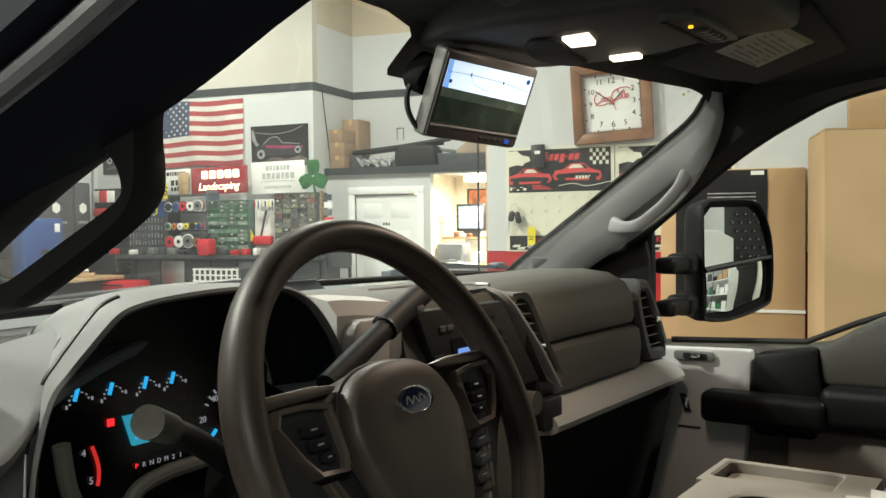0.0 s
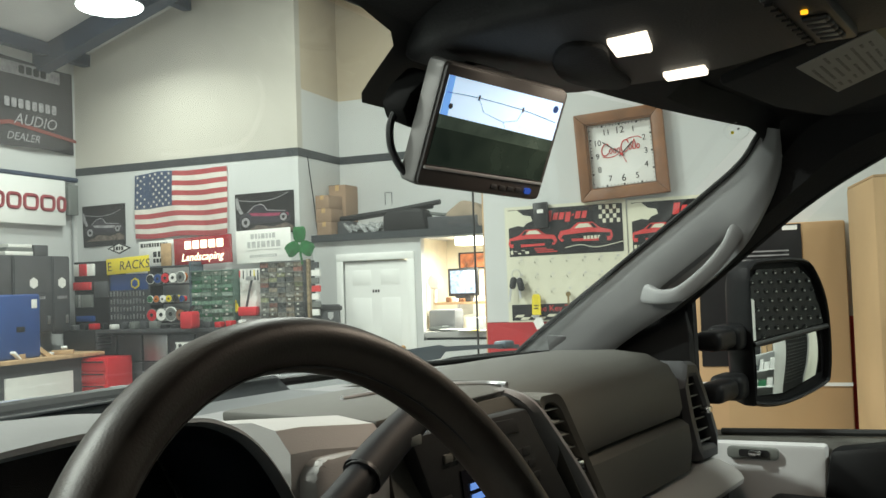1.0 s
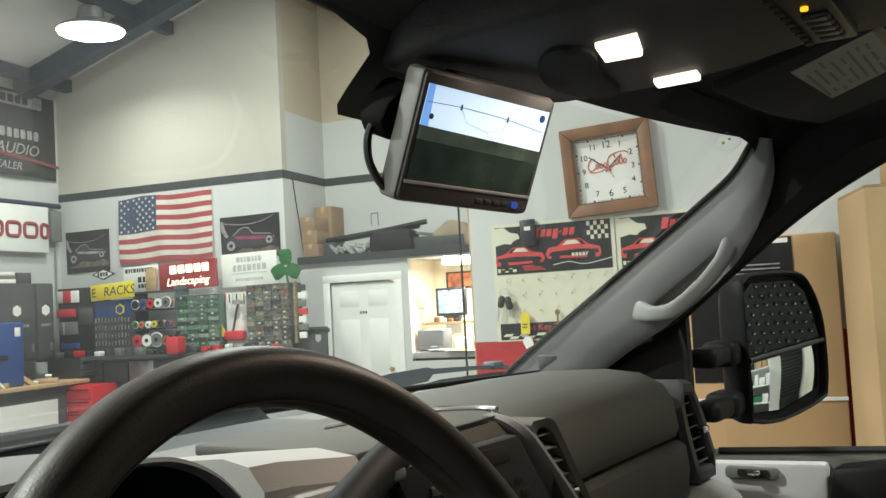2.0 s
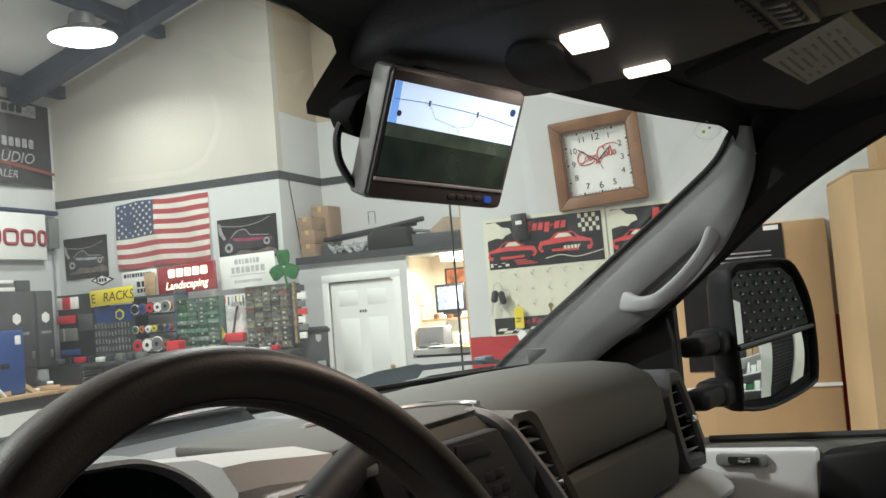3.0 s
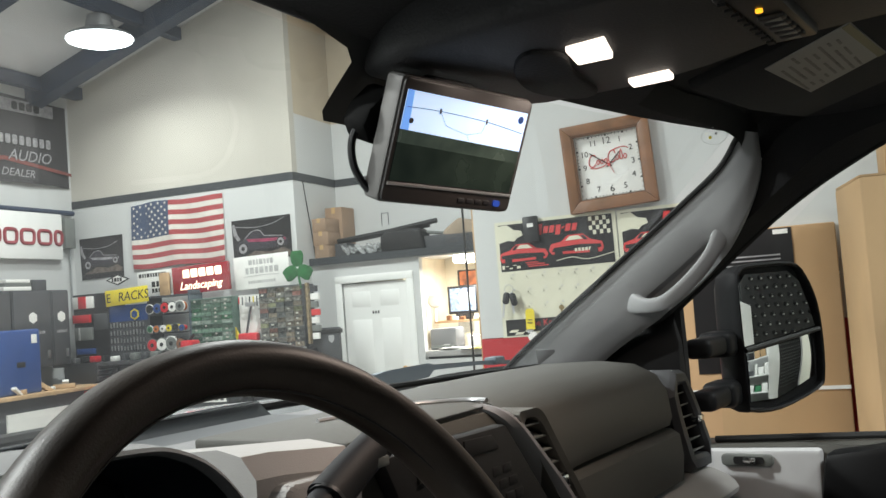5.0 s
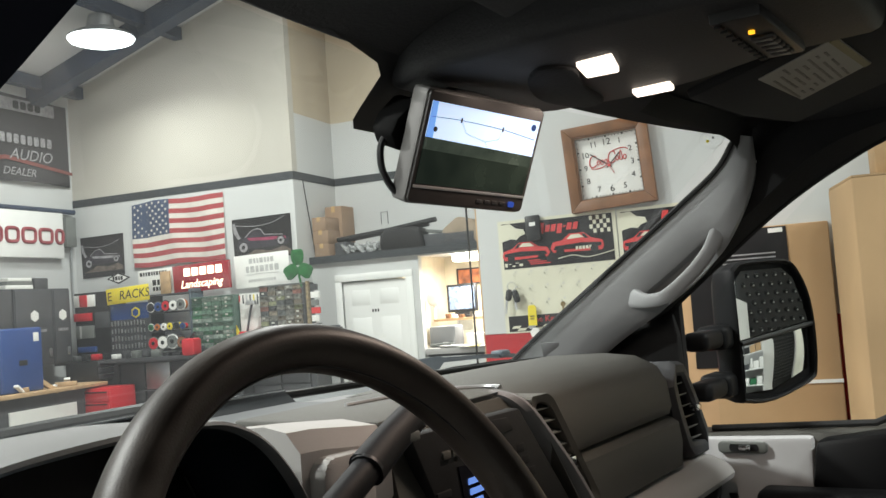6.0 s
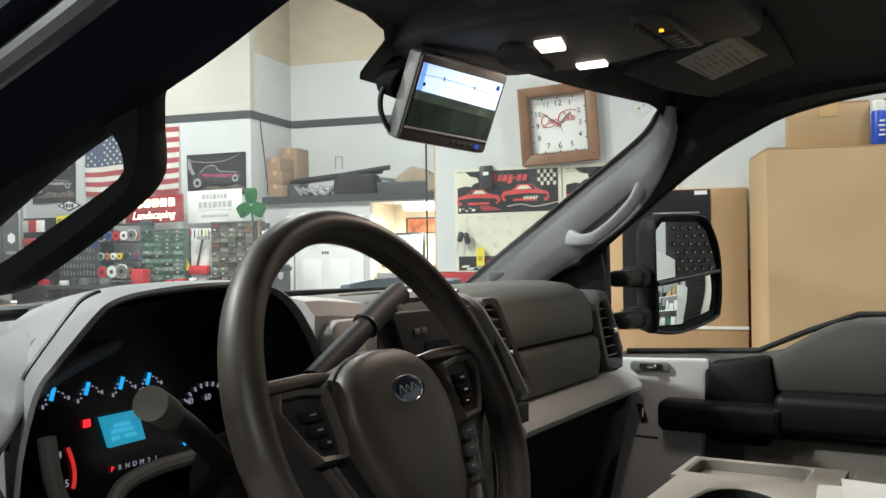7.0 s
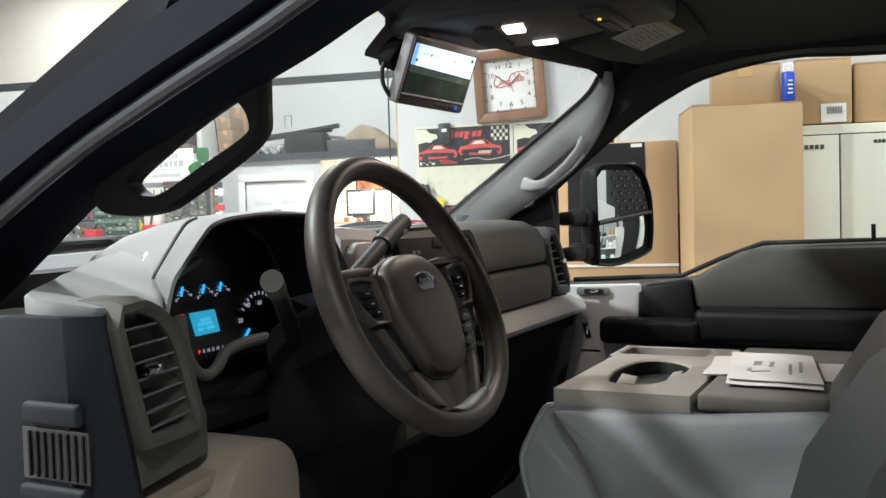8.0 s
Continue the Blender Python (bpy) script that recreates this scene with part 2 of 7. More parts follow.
    for i in range(n if loop else n - 1):
        p0 = pts[(i - 1) % n] if loop or i else pts[0]
        p1, p2 = pts[i], pts[(i + 1) % n]
        p3 = pts[(i + 2) % n] if loop or i + 2 < n else pts[-1]
        for k in range(steps):
            t = k / steps
            out.append(0.5 * (2 * p1 + (p2 - p0) * t + (2 * p0 - 5 * p1 + 4 * p2 - p3) * t * t + (3 * p1 - p0 - 3 * p2 + p3) * t ** 3))
    if not loop:
        out.append(pts[-1])
    return out


def tube(pts, r, n=10, loop=False, steps=0, flat=1.0, bm=None, m=None, taper=None):
    path = smooth_path(pts, steps, loop) if steps else [Vector(p) for p in pts]
    rings, up = [], None
    for i, p in enumerate(path):
        a = path[i - 1] if i or loop else p
        b = path[(i + 1) % len(path)] if i + 1 < len(path) or loop else p
        d = (b - a).normalized()
        if up is None:
            up = d.orthogonal().normalized()
        up = (up - d * up.dot(d)).normalized()
        side = d.cross(up)
        q = r * (taper[0] + (taper[1] - taper[0]) * i / max(1, len(path) - 1)) if taper else r
        rings.append([p + up * q * math.cos(k * math.tau / n) + side * q * flat * math.sin(k * math.tau / n) for k in range(n)])
    return loft(rings, loop=loop, bm=bm, m=m)


def disc(r, depth, n=24, bm=None, m=None, r2=None):
    r2 = r if r2 is None else r2
    return loft([[(r * math.cos(k * math.tau / n), r * math.sin(k * math.tau / n), 0) for k in range(n)],
                 [(r2 * math.cos(k * math.tau / n), r2 * math.sin(k * math.tau / n), depth) for k in range(n)]], bm=bm, m=m)


def lathe(profile, n=24, bm=None, m=None):
    return loft([[(r * math.cos(k * math.tau / n), r * math.sin(k * math.tau / n), z) for k in range(n)] for r, z in profile], bm=bm, m=m)


def rounded(w, h, r, n=5, cx=0.0, cy=0.0):
    out = []
    for sx, sy, a0 in ((1, 1, 0), (-1, 1, 90), (-1, -1, 180), (1, -1, 270)):
        for k in range(n + 1):
            a = radians(a0 + 90 * k / n)
            out.append((cx + sx * (w / 2 - r) + r * math.cos(a), cy + sy * (h / 2 - r) + r * math.sin(a)))
    return out


def letters(name, text, size, m, material, parent, depth=0.001, shear=0.0, squeeze=1.0, centre=True, label=""):
    cu = bpy.data.curves.new("scratch", "FONT")
    cu.body, cu.size, cu.extrude, cu.shear, cu.resolution_u = text, size, depth, shear, 3
    if centre:
        cu.align_x, cu.align_y = "CENTER", "CENTER"
    ob = bpy.data.objects.new("scratch", cu)
    me = bpy.data.meshes.new_from_object(ob)
    bpy.data.objects.remove(ob)
    me.name = name
    me.transform(m @ Matrix.Diagonal((squeeze, 1, 1, 1)))
    me.materials.clear()
    me.materials.append(material)
    out = new(name, me)
    out.parent = parent
    if label:
        out["label"] = label
    return out


def at(x, y, z=0.0, rx=0, ry=0, rz=0):
    return pose(x, y, z, rx, ry, rz)


# ---- the shop ----
XA, XD, XB, XC = 9.08, 9.394, 10.166, 2.015      # wall with the flag, office front, rear wall, clock wall
YC, YL, YE = 5.646, 9.07, 0.885                  # corner of the flag wall, side wall, end of the clock wall
YR, XN = -6.5, -5.0
ZTOP = 7.2


def roof_z(y):
    return 4.925 + (8.956 - y) * 0.324 if y > 2.5 else 7.017 - (2.5 - y) * 0.2


def room_part(name, bm, material, kind="structure", label="", category="", smooth=0):
    ob = part(name, bm, material, None, "", smooth)
    ob.matrix_world = ROOM
    return tagged(ob, label, category or name.split("_")[0], kind=kind)


room_part("floor", slab(XN - 0.2, XB + 0.2, YR - 0.2, YL + 0.2, -0.2, 0), CONCRETE, label="grey concrete workshop floor with old stains")
room_part("wall_flag", slab(XA, XA + 0.12, YC, YL, 0, 3.39), WALL, label="white painted drywall below a dark stripe")
room_part("wall_flag_upper", prism([(YC, 3.39), (YL, 3.39), (YL, roof_z(YL)), (YC, roof_z(YC))], XA, XA + 0.12, "x"), CREAMWALL, label="cream drywall with a sloping top")
room_part("wall_return", prism([(XA + 0.12, 0), (XB + 1.7, 0), (XB + 1.7, 2.36), (XB, 2.36), (XB, 4.18), (XA + 0.12, 4.18)], YC, YC + 0.12, "y"), WALL, label="white painted return of the wall")
room_part("wall_return_upper", slab(XA + 0.12, XB, YC, YC + 0.12, 4.18, roof_z(YC)), TANWALL, label="bare tan drywall above the painted part")
room_part("wall_rear", slab(XB, XB + 0.15, YR, YC + 0.12, 2.36, 4.18), WALL, label="white painted rear wall over the office")
room_part("wall_rear_upper", slab(XB, XB + 0.15, YR, YC + 0.12, 4.18, ZTOP), TANWALL, label="bare tan drywall high on the rear wall")
room_part("wall_side", prism([(XN, 0), (XB + 0.15, 0), (XB + 0.15, 5.2), (XN, 5.2)], YL, YL + 0.15, "y"), WALL, label="white side wall with signs")
# this wall is never in view; its grey only lowers the bounced light
room_part("wall_near", slab(XN - 0.15, XN, YR, YL, 0, ZTOP), mat("bounce_cutting_grey", (0.2, 0.2, 0.2), 0.7), label="plain unseen wall, made grey to cut bounced light")
room_part("wall_back", slab(XN, XB + 0.15, YR - 0.15, YR, 0, ZTOP), WALL, label="plain white wall")
room_part("wall_clock", slab(XC, XC + 0.16, YR, YE, 1.577, 4.6), WALL, label="white partition wall with a clock and key boards")
room_part("wall_clock_lower", slab(XC - 0.004, XC + 0.16, -1.3, YE, 0, 1.575), REDWALL, label="glossy red painted lower part of the partition")
room_part("wall_clock_plain", slab(XC, XC + 0.16, YR, -1.3, 0, 1.577), WALL, label="white lower part of the partition")
room_part("trim_post", slab(XC + 0.02, XC + 0.14, YE, YE + 0.012, 0, 4.6), PINE, label="wooden end trim of the partition")
room_part("trim_conduit", tube([(XC + 0.03, YE + 0.045, 0), (XC + 0.03, YE + 0.045, 4.6)], 0.0035), BLACK, label="thin black cable up the wall end", category="cable")
# dark stripe round the bay
bz0, bz1 = 3.34, 3.44
room_part("trim_stripe", slab(XA - 0.006, XA, YC - 0.006, YL, bz0, bz1), BAND, label="dark painted stripe on the white wall")
room_part("trim_stripe_return", slab(XA, XB, YC - 0.006, YC, bz0, bz1), BAND, label="dark painted stripe on the white wall")
room_part("trim_stripe_rear", slab(XB - 0.006, XB, YR, YC - 0.006, bz0, bz1), BAND, label="dark painted stripe on the white wall")

# ceiling: liner between steel purlins
bm = bmesh.new()
ys = [YL + 0.15, 2.5, YR - 0.15]
for a, b in zip(ys, ys[1:]):
    prism([(a, roof_z(a)), (b, roof_z(b)), (b, roof_z(b) + 0.1), (a, roof_z(a) + 0.1)], XN - 0.15, XB + 0.15, "x", bm=bm)
room_part("ceiling", bm, ROOF, label="pale roof liner between steel beams")
bm = bmesh.new()
for x in (-3, -0.6, 1.8, 4.2, 6.35, 8.35):
    for a, b in zip(ys, ys[1:]):
        prism([(a, roof_z(a) - 0.28), (b, roof_z(b) - 0.28), (b, roof_z(b)), (a, roof_z(a))], x, x + 0.22, "x", bm=bm)
for y in (8.85, 7.2, 5.2, 3.2):
    slab(XN, XB, y - 0.06, y + 0.06, roof_z(y) - 0.16, roof_z(y), bm=bm)
room_part("ceiling_beams", bm, STEEL, label="dark blue steel roof beams")


def bay_lamp(x, y, drop=0.55, power=260, size=1.0, spread=125):
    z = roof_z(y) - drop
    ob = thing("high_bay_or_helper_lamp", ROOM @ pose(x, y, z), "round high bay lamp in a set mostly added unseen for light", "lamp", "high bay lamps")
    k = size
    part("housing", lathe([(0.06 * k, 0.3), (0.09 * k, 0.28), (0.11 * k, 0.14), (0.24 * k, 0.05), (0.26 * k, 0.012), (0.24 * k, 0.012), (0.22 * k, 0.03), (0.05 * k, 0.1)], 28), STEELGREY, ob)
    part("lens", lathe([(0.25 * k, 0.014), (0.24 * k, -0.01), (0.16 * k, -0.05), (0.06 * k, -0.065), (0.001, -0.068)], 28), BAYLENS, ob, "glowing white lens")
    part("hanger", tube([(0, 0, 0.3), (0, 0, drop)], 0.012), STEELGREY, ob)
    la = bpy.data.lights.new("bay_or_helper_light", "AREA")
    la.shape, la.size, la.energy, la.color = "DISK", 0.44 * k, power, (0.97, 1.0, 0.95)
    la.spread = radians(spread)
    lo = new("bay_or_helper_light", la)
    lo.matrix_world = ROOM @ pose(x, y, z - 0.08)
    return ob


# in view; the six below are unseen, added to light shop and cab
bay_lamp(7.75, 7.3, 0.42, 55, 1.5, 150)
bay_lamp(6.6, 3.9, 0.6, 300, 1.0, 170)
bay_lamp(3.2, 5.4, 0.6, 130)
bay_lamp(-0.6, 4.2, 0.9, 505)
# no known lamp: invented for light on the driver's side
bay_lamp(-3.7, 5.0, 1.3, 450, 1.0, 178)
bay_lamp(0.6, -3.0, 0.9, 130)
# another helper, hung low so its light enters the open door
bay_lamp(-4.0, -1.8, 1.75, 100, 1.0, 178)

# office: front wall with a door and an opening, lid, rooms behind
DY0, DY1, DZ = 4.36, 5.25, 2.045
OY0, OY1, OZ = 2.9, 4.20, 2.27
bm = slab(XD, XD + 0.1, DY1, YC, 0, 2.3)
slab(XD, XD + 0.1, DY0, DY1, DZ, 2.3, bm=bm)
slab(XD, XD + 0.1, OY1, DY0, 0, 2.3, bm=bm)
slab(XD, XD + 0.1, OY0, OY1, OZ, 2.3, bm=bm)
slab(XD, XD + 0.1, -1.0, OY0, 0, 2.3, bm=bm)
slab(XD, XD + 0.1, OY0, OY1, 0, 1.06, bm=bm)
room_part("wall_office", bm, WALL, label="white office front wall under a storage deck")
room_part("ceiling_office", slab(XD - 0.03, XB + 1.7, -1.0, YC, 2.3, 2.36), ROOF, label="deck over the office")
room_part("trim_deck_edge", slab(XD - 0.045, XD - 0.03, -1.0, YC, 2.285, 2.375), BAND, label="black edge board of the storage deck")
room_part("wall_office_inner", slab(XB + 0.75, XB + 0.85, -1.0, YC, 0, 2.3), mat("office_cream_paint", (0.72, 0.66, 0.52), 0.7), label="cream office wall")
room_part("wall_office_left", slab(XD + 0.1, XB + 0.75, 4.46, 4.54, 0, 2.3), mat("office_side_paint", (0.72, 0.66, 0.52), 0.7), label="cream office side wall")

room_part("wall_office_end", slab(XD + 0.1, XB + 0.75, -1.0, -0.9, 0, 2.3), WALL, label="plain end wall of the office")

# the panelled door
door = new("door_1")
door.matrix_world = ROOM @ pose(XD, (DY0 + DY1) / 2, 0) @ Matrix(((0, 0, -1, 0), (-1, 0, 0, 0), (0, 1, 0, 0), (0, 0, 0, 1)))
tagged(door, "closed white six-panel door with a number plate", "door", kind="structure")
w = DY1 - DY0
part("leaf", slab(-w / 2 + 0.025, w / 2 - 0.025, 0.008, DZ - 0.025, -0.045, -0.012), WHITE, door)
for sx in (-1, 1):
    for z0, z1 in ((0.22, 0.76), (0.93, 1.58), (1.735, 1.92)):
        cx = sx * 0.19
        part("panel", slab(cx - 0.125, cx + 0.125, z0, z1, -0.014, -0.0095, 0.0022), WHITE, door)
    part("casing", slab(sx * w / 2 - 0.045 + sx * 0.03, sx * w / 2 + 0.045 + sx * 0.03, 0, DZ + 0.07, 0.0, 0.018, 0.004), WHITE, door)
part("casing", slab(-w / 2 - 0.075, w / 2 + 0.075, DZ - 0.01, DZ + 0.08, 0.001, 0.02, 0.004), WHITE, door)
part("knob", lathe([(0.012, 0), (0.012, 0.03), (0.028, 0.045), (0.03, 0.06), (0.018, 0.072), (0.001, 0.075)], 16, m=at(w / 2 - 0.09, 0.98, -0.012)), mat("brass", (0.55, 0.33, 0.15), 0.3, 0.9), door, "brass knob")
bm = bmesh.new()
for k in range(3):
    slab(-0.05 + k * 0.035, -0.028 + k * 0.035, 1.645, 1.68, -0.012, -0.0105, bm=bm)
part("number_plate", bm, INK, door, "dark number bars")
for z in (0.25, 1.05, 1.8):
    part("hinge", slab(-w / 2 + 0.012, -w / 2 + 0.03, z, z + 0.09, -0.014, 0.004), SATIN, door)

# sign and fittings of the side wall
def sign_board(name, m, w, h, face, label, category="sign", depth=0.03, edge=None):
    ob = thing(name, m, label, category)
    part("board", slab(-w / 2, w / 2, -h / 2, h / 2, 0.002, depth, 0.004), edge or face, ob)
    return ob


s = sign_board("wall_sign", on_side(7.75, YL, 2.95), 2.05, 0.6, WHITE, "long white sign board with red lettering", depth=0.1)
x0 = -0.52
dull = mat("sign_dull_red", (0.28, 0.045, 0.055), 0.6)
for wd in (0.19, 0.06, 0.23, 0.23, 0.25, 0.25, 0.16):
    pts = rounded(max(0.01, wd - 0.045), 0.17, min(0.05, wd * 0.35), 4, x0 + wd / 2, -0.02)
    part("lettering", tube([(a, b, 0.102) for a, b in pts], 0.024, 6, True, flat=1.0), dull, s, "dull red brand shape")
    x0 += wd + 0.03
room_part("trim_rail", tube([(5.0, YL - 0.08, 3.27), (9.0, YL - 0.08, 3.27)], 0.035), STEEL, label="dark pipe along the side wall", category="pipe")
s = thing("hanging_banner", on_side(8.2, YL, 4.15), "dark printed dealer banner hung on the wall", "banner")
part("cloth", loft([[(x, 0.57 - 0.02 * math.sin(3 * x), 0.03 + 0.02 * math.sin(5 * x)) for x in np.linspace(-1.0, 0.82, 30)],
                    [(x, -0.55 + 0.02 * math.sin(2 * x + 1), 0.05 + 0.025 * math.sin(4 * x + 1)) for x in np.linspace(-1.0, 0.82, 30)]], False, False), mat("banner_black_cloth", (0.03, 0.028, 0.03), 0.7, var=0.3), s)
part("white_patch", prism([(-0.7, 0.36), (0.55, 0.36), (0.55, 0.52), (-0.7, 0.52)], 0.06, 0.064), SILVERPRINT, s, "grey printed field")
letters("lettering", "AUDIO", 0.2, at(0.1, -0.2, 0.085), SILVERPRINT, s, 0.002, 0.3, 1.1)
letters("lettering", "DEALER", 0.14, at(-0.1, -0.42, 0.085), SILVERPRINT, s, 0.002, 0.3, 1.1)
bm = bmesh.new()
for k in range(8):
    prism(rounded(0.08, 0.12, 0.02, 2, -0.35 + 0.11 * k, 0.0), 0.082, 0.086, bm=bm)
part("brand_bars", bm, SILVERPRINT, s, "pale brand bars")
bm = bmesh.new()
for k in range(4):
    prism(rounded(0.09, 0.1, 0.02, 2, -0.1 + 0.12 * k, 0.44), 0.07, 0.074, bm=bm)
part("brand_bars", bm, INK, s, "dark brand bars")
part("red_wave", prism([(-1.0, -0.35), (-0.3, -0.22), (0.82, -0.34), (0.82, -0.38), (-0.3, -0.27), (-1.0, -0.42)], 0.07, 0.074), mat("banner_dull_red", (0.2, 0.05, 0.04), 0.7), s)
s = thing("electrical_box", on_side(8.9, YL, 3.0), "small grey electrical box on the wall", "fuse box")
part("body", slab(-0.09, 0.09, -0.2, 0.2, 0, 0.12, 0.008), GREYBIN, s)
part("conduit", tube([(0.05, -0.2, 0.05), (0.05, -1.2, 0.05)], 0.012), STEELGREY, s)


# flag
def flag():
    ob = thing("flag", on_wall(XA - 0.012, 7.37, 2.865), "striped red and white flag with a starred blue corner", "flag")
    w, h = 1.42, 0.83

    def sheet(u0, u1, v0, v1, z, mt, name):
        n = max(3, int((u1 - u0) * 22))
        def row(v):
            return [((u - 0.5) * w, (v - 0.5) * h + 0.02 * math.sin(math.pi * u) * (v - 0.5) - 0.012 * math.sin(9 * u + 2 * v), 0.012 + z + 0.012 * math.sin(14 * u + 4 * v) + 0.006 * math.sin(31 * u)) for u in np.linspace(u0, u1, n)]
        return part(name, loft([row(v0), row(v1)], False, False), mt, ob, smooth=60)
    for k in range(13):
        sheet(0.0 if k < 6 else 0.42, 1, k / 13, (k + 1) / 13, 0, FLAGRED if k % 2 == 0 else FLAGWHITE, "stripe")
    sheet(0, 0.42, 6 / 13, 1, 0.0, NAVY, "canton")
    bm = bmesh.new()
    for r in range(9):
        for c in range(6 if r % 2 == 0 else 5):
            u = 0.42 * ((c + 0.5) / 6 if r % 2 == 0 else (c + 1) / 6)
            v = 1 - (r + 0.7) / 9.4 * 7 / 13
            p = []
            for k in range(10):
                q = 0.021 if k % 2 == 0 else 0.009
                p.append(((u - 0.5) * w + q * math.sin(k * math.pi / 5), (v - 0.5) * h - 0.012 * math.sin(9 * u + 2 * v) + 0.02 * math.sin(math.pi * u) * (v - 0.5) + q * math.cos(k * math.pi / 5)))
            z = 0.012 + 0.012 * math.sin(14 * u + 4 * v) + 0.006 * math.sin(31 * u)
            prism(p, z + 0.003, z + 0.006, bm=bm)
    tagged(part("stars", bm, FLAGWHITE, ob), kind="stuff")


flag()


def truck_poster(y, z, w, h, body, label):
    ob = thing("poster", on_wall(XA - 0.004, y, z, 0.6), label, "poster", "posters on the wall")
    bm = bmesh.new()
    pts = [[((u - 0.5) * w, sv * h / 2, 0.004 + 0.006 * math.sin(9 * u + sv)) for u in np.linspace(0, 1, 12)] for sv in (-1, 1)]
    part("sheet", loft(pts, False, False), PRINT, ob)
    s = w / 0.84
    ink = PRINT
    body_p = [(-0.36, -0.13), (-0.35, -0.02), (-0.22, 0.03), (-0.14, 0.10), (-0.02, 0.11), (0.03, 0.04), (0.30, 0.02), (0.37, -0.03), (0.37, -0.11), (0.2, -0.12)]
    part("picture", prism([(a * s, b * s) for a, b in body_p], 0.011, 0.012), mat("poster_dark_body", (0.035, 0.03, 0.04), 0.35, var=0.4, scale=18), ob, "dark painted truck")
    part("picture", prism([(a * s, b * s) for a, b in ((-0.22, 0.015), (0.05, 0.0), (0.34, -0.012), (0.34, -0.045), (0.05, -0.04), (-0.18, -0.022))], 0.0122, 0.0130), body, ob, "bright flank")
    part("picture", tube([(a * s, b * s, 0.0125) for a, b in ((-0.24, 0.02), (-0.19, 0.06), (-0.14, 0.10), (-0.06, 0.115), (-0.01, 0.10), (0.04, 0.035), (0.30, 0.012))], 0.006 * s, 5), SILVERPRINT, ob)
    for cx, cy, r in ((-0.27, -0.1, 0.075), (0.27, -0.06, 0.06)):
        part("picture", disc(r * s, 0.001, 18, m=at(cx * s, cy * s, 0.0132)), ink, ob)
        part("picture", disc(r * 0.8 * s, 0.001, 18, m=at(cx * s, cy * s, 0.0145)), SILVERPRINT, ob)
        part("picture", disc(r * 0.35 * s, 0.001, 14, m=at(cx * s, cy * s, 0.0158)), ink, ob)
    part("picture", prism([(a * s, b * s) for a, b in ((-0.41, 0.20), (-0.38, 0.22), (-0.34, 0.08), (-0.30, 0.02), (-0.34, 0.0), (-0.40, 0.08))], 0.011, 0.012), SILVERPRINT, ob, "pale smoke")
    part("picture", prism([(a * s, b * s) for a, b in ((-0.36, -0.24), (-0.1, -0.14), (0.12, -0.17), (0.3, -0.13), (0.4, -0.18), (0.4, -0.24))], 0.011, 0.012), mat("poster_tan_print", (0.14, 0.11, 0.09), 0.4, var=0.6, scale=22), ob, "blurred ground")
    part("picture", tube([(a * s, b * s, 0.0115) for a, b in ((-0.36, 0.18), (-0.1, 0.15), (0.15, 0.17), (0.34, 0.235))], 0.005 * s, 5, steps=3), SILVERPRINT, ob)


truck_poster(6.13, 2.665, 0.84, 0.52, PINK, "black poster of a magenta pickup truck")
truck_poster(8.605, 2.65, 0.71, 0.55, SILVERPRINT, "dark poster of a grey vehicle")


def print_bars(ob, rows, z, mt, name="print"):
    """Rows of unreadable print: (y, x0, x1, height)."""
    rng = random.Random(len(rows) * 7 + 1)
    for y, x0, x1, h in rows:
        bm = bmesh.new()
        x = x0
        while x < x1 - h * 0.4:
            wd = h * rng.uniform(0.45, 0.8)
            slab(x, min(x1, x + wd), y - h / 2, y + h / 2, z, z + 0.0015, bm=bm)
            x += wd + h * 0.25
        tagged(part(name, bm, mt, ob, smooth=0), kind="stuff")


s = sign_board("notice_sign", on_wall(8.9, 6.05, 2.255, 1.0), 0.77, 0.4, PAPER, "white shop sign with faded grey print", depth=0.012)
print_bars(s, [(0.12, -0.17, 0.2, 0.06), (0.02, -0.22, 0.24, 0.075), (-0.12, -0.19, 0.2, 0.035)], 0.0125, FADED)
part("ornament", tube([(-0.25, -0.05, 0.013), (0, -0.04, 0.013), (0.25, -0.05, 0.013)], 0.004, 6), FADED, s)
s = sign_board("notice_sign", on_wall(8.87, 7.6, 2.24, 1.0), 0.54, 0.3, PAPER, "white card sign with black print", depth=0.012)
print_bars(s, [(0.1, -0.24, 0.2, 0.05), (-0.02, -0.05, 0.2, 0.07), (-0.1, -0.05, 0.22, 0.05)], 0.0125, INK)
s = sign_board("notice_sign", on_wall(8.84, 7.43, 2.2, 0), 0.16, 0.3, PINE, "plain tan card leaned on the wall", depth=0.012)
s = sign_board("lit_sign", on_wall(8.86, 6.88, 2.235, 1.5), 0.83, 0.345, mat("lit_sign_red", (0.32, 0.02, 0.03), 0.12, coat=1.0), "glossy red shop sign with bright lettering", depth=0.05)
for k in range(5):
    part("lettering", prism(rounded(0.095, 0.10, 0.012, 2, -0.2 + k * 0.118, 0.078), 0.052, 0.0535), SIGNGLOW, s, smooth=0)
letters("lettering", "Landscaping", 0.135, at(0.0, -0.075, 0.052), SIGNGLOW, s, 0.001, 0.3, 0.95)
s = sign_board("name_sign", on_wall(8.6, 7.83, 2.09, 2.5), 0.66, 0.2, YELLOW, "yellow metal sign reading racks in black", depth=0.01)
letters("lettering", "RACKS", 0.16, at(0.1, -0.005, 0.011), INK, s, 0.001, 0.15, 0.95)
letters("lettering", "E", 0.16, at(-0.28, -0.005, 0.011), INK, s, 0.001, 0.0, 0.9)
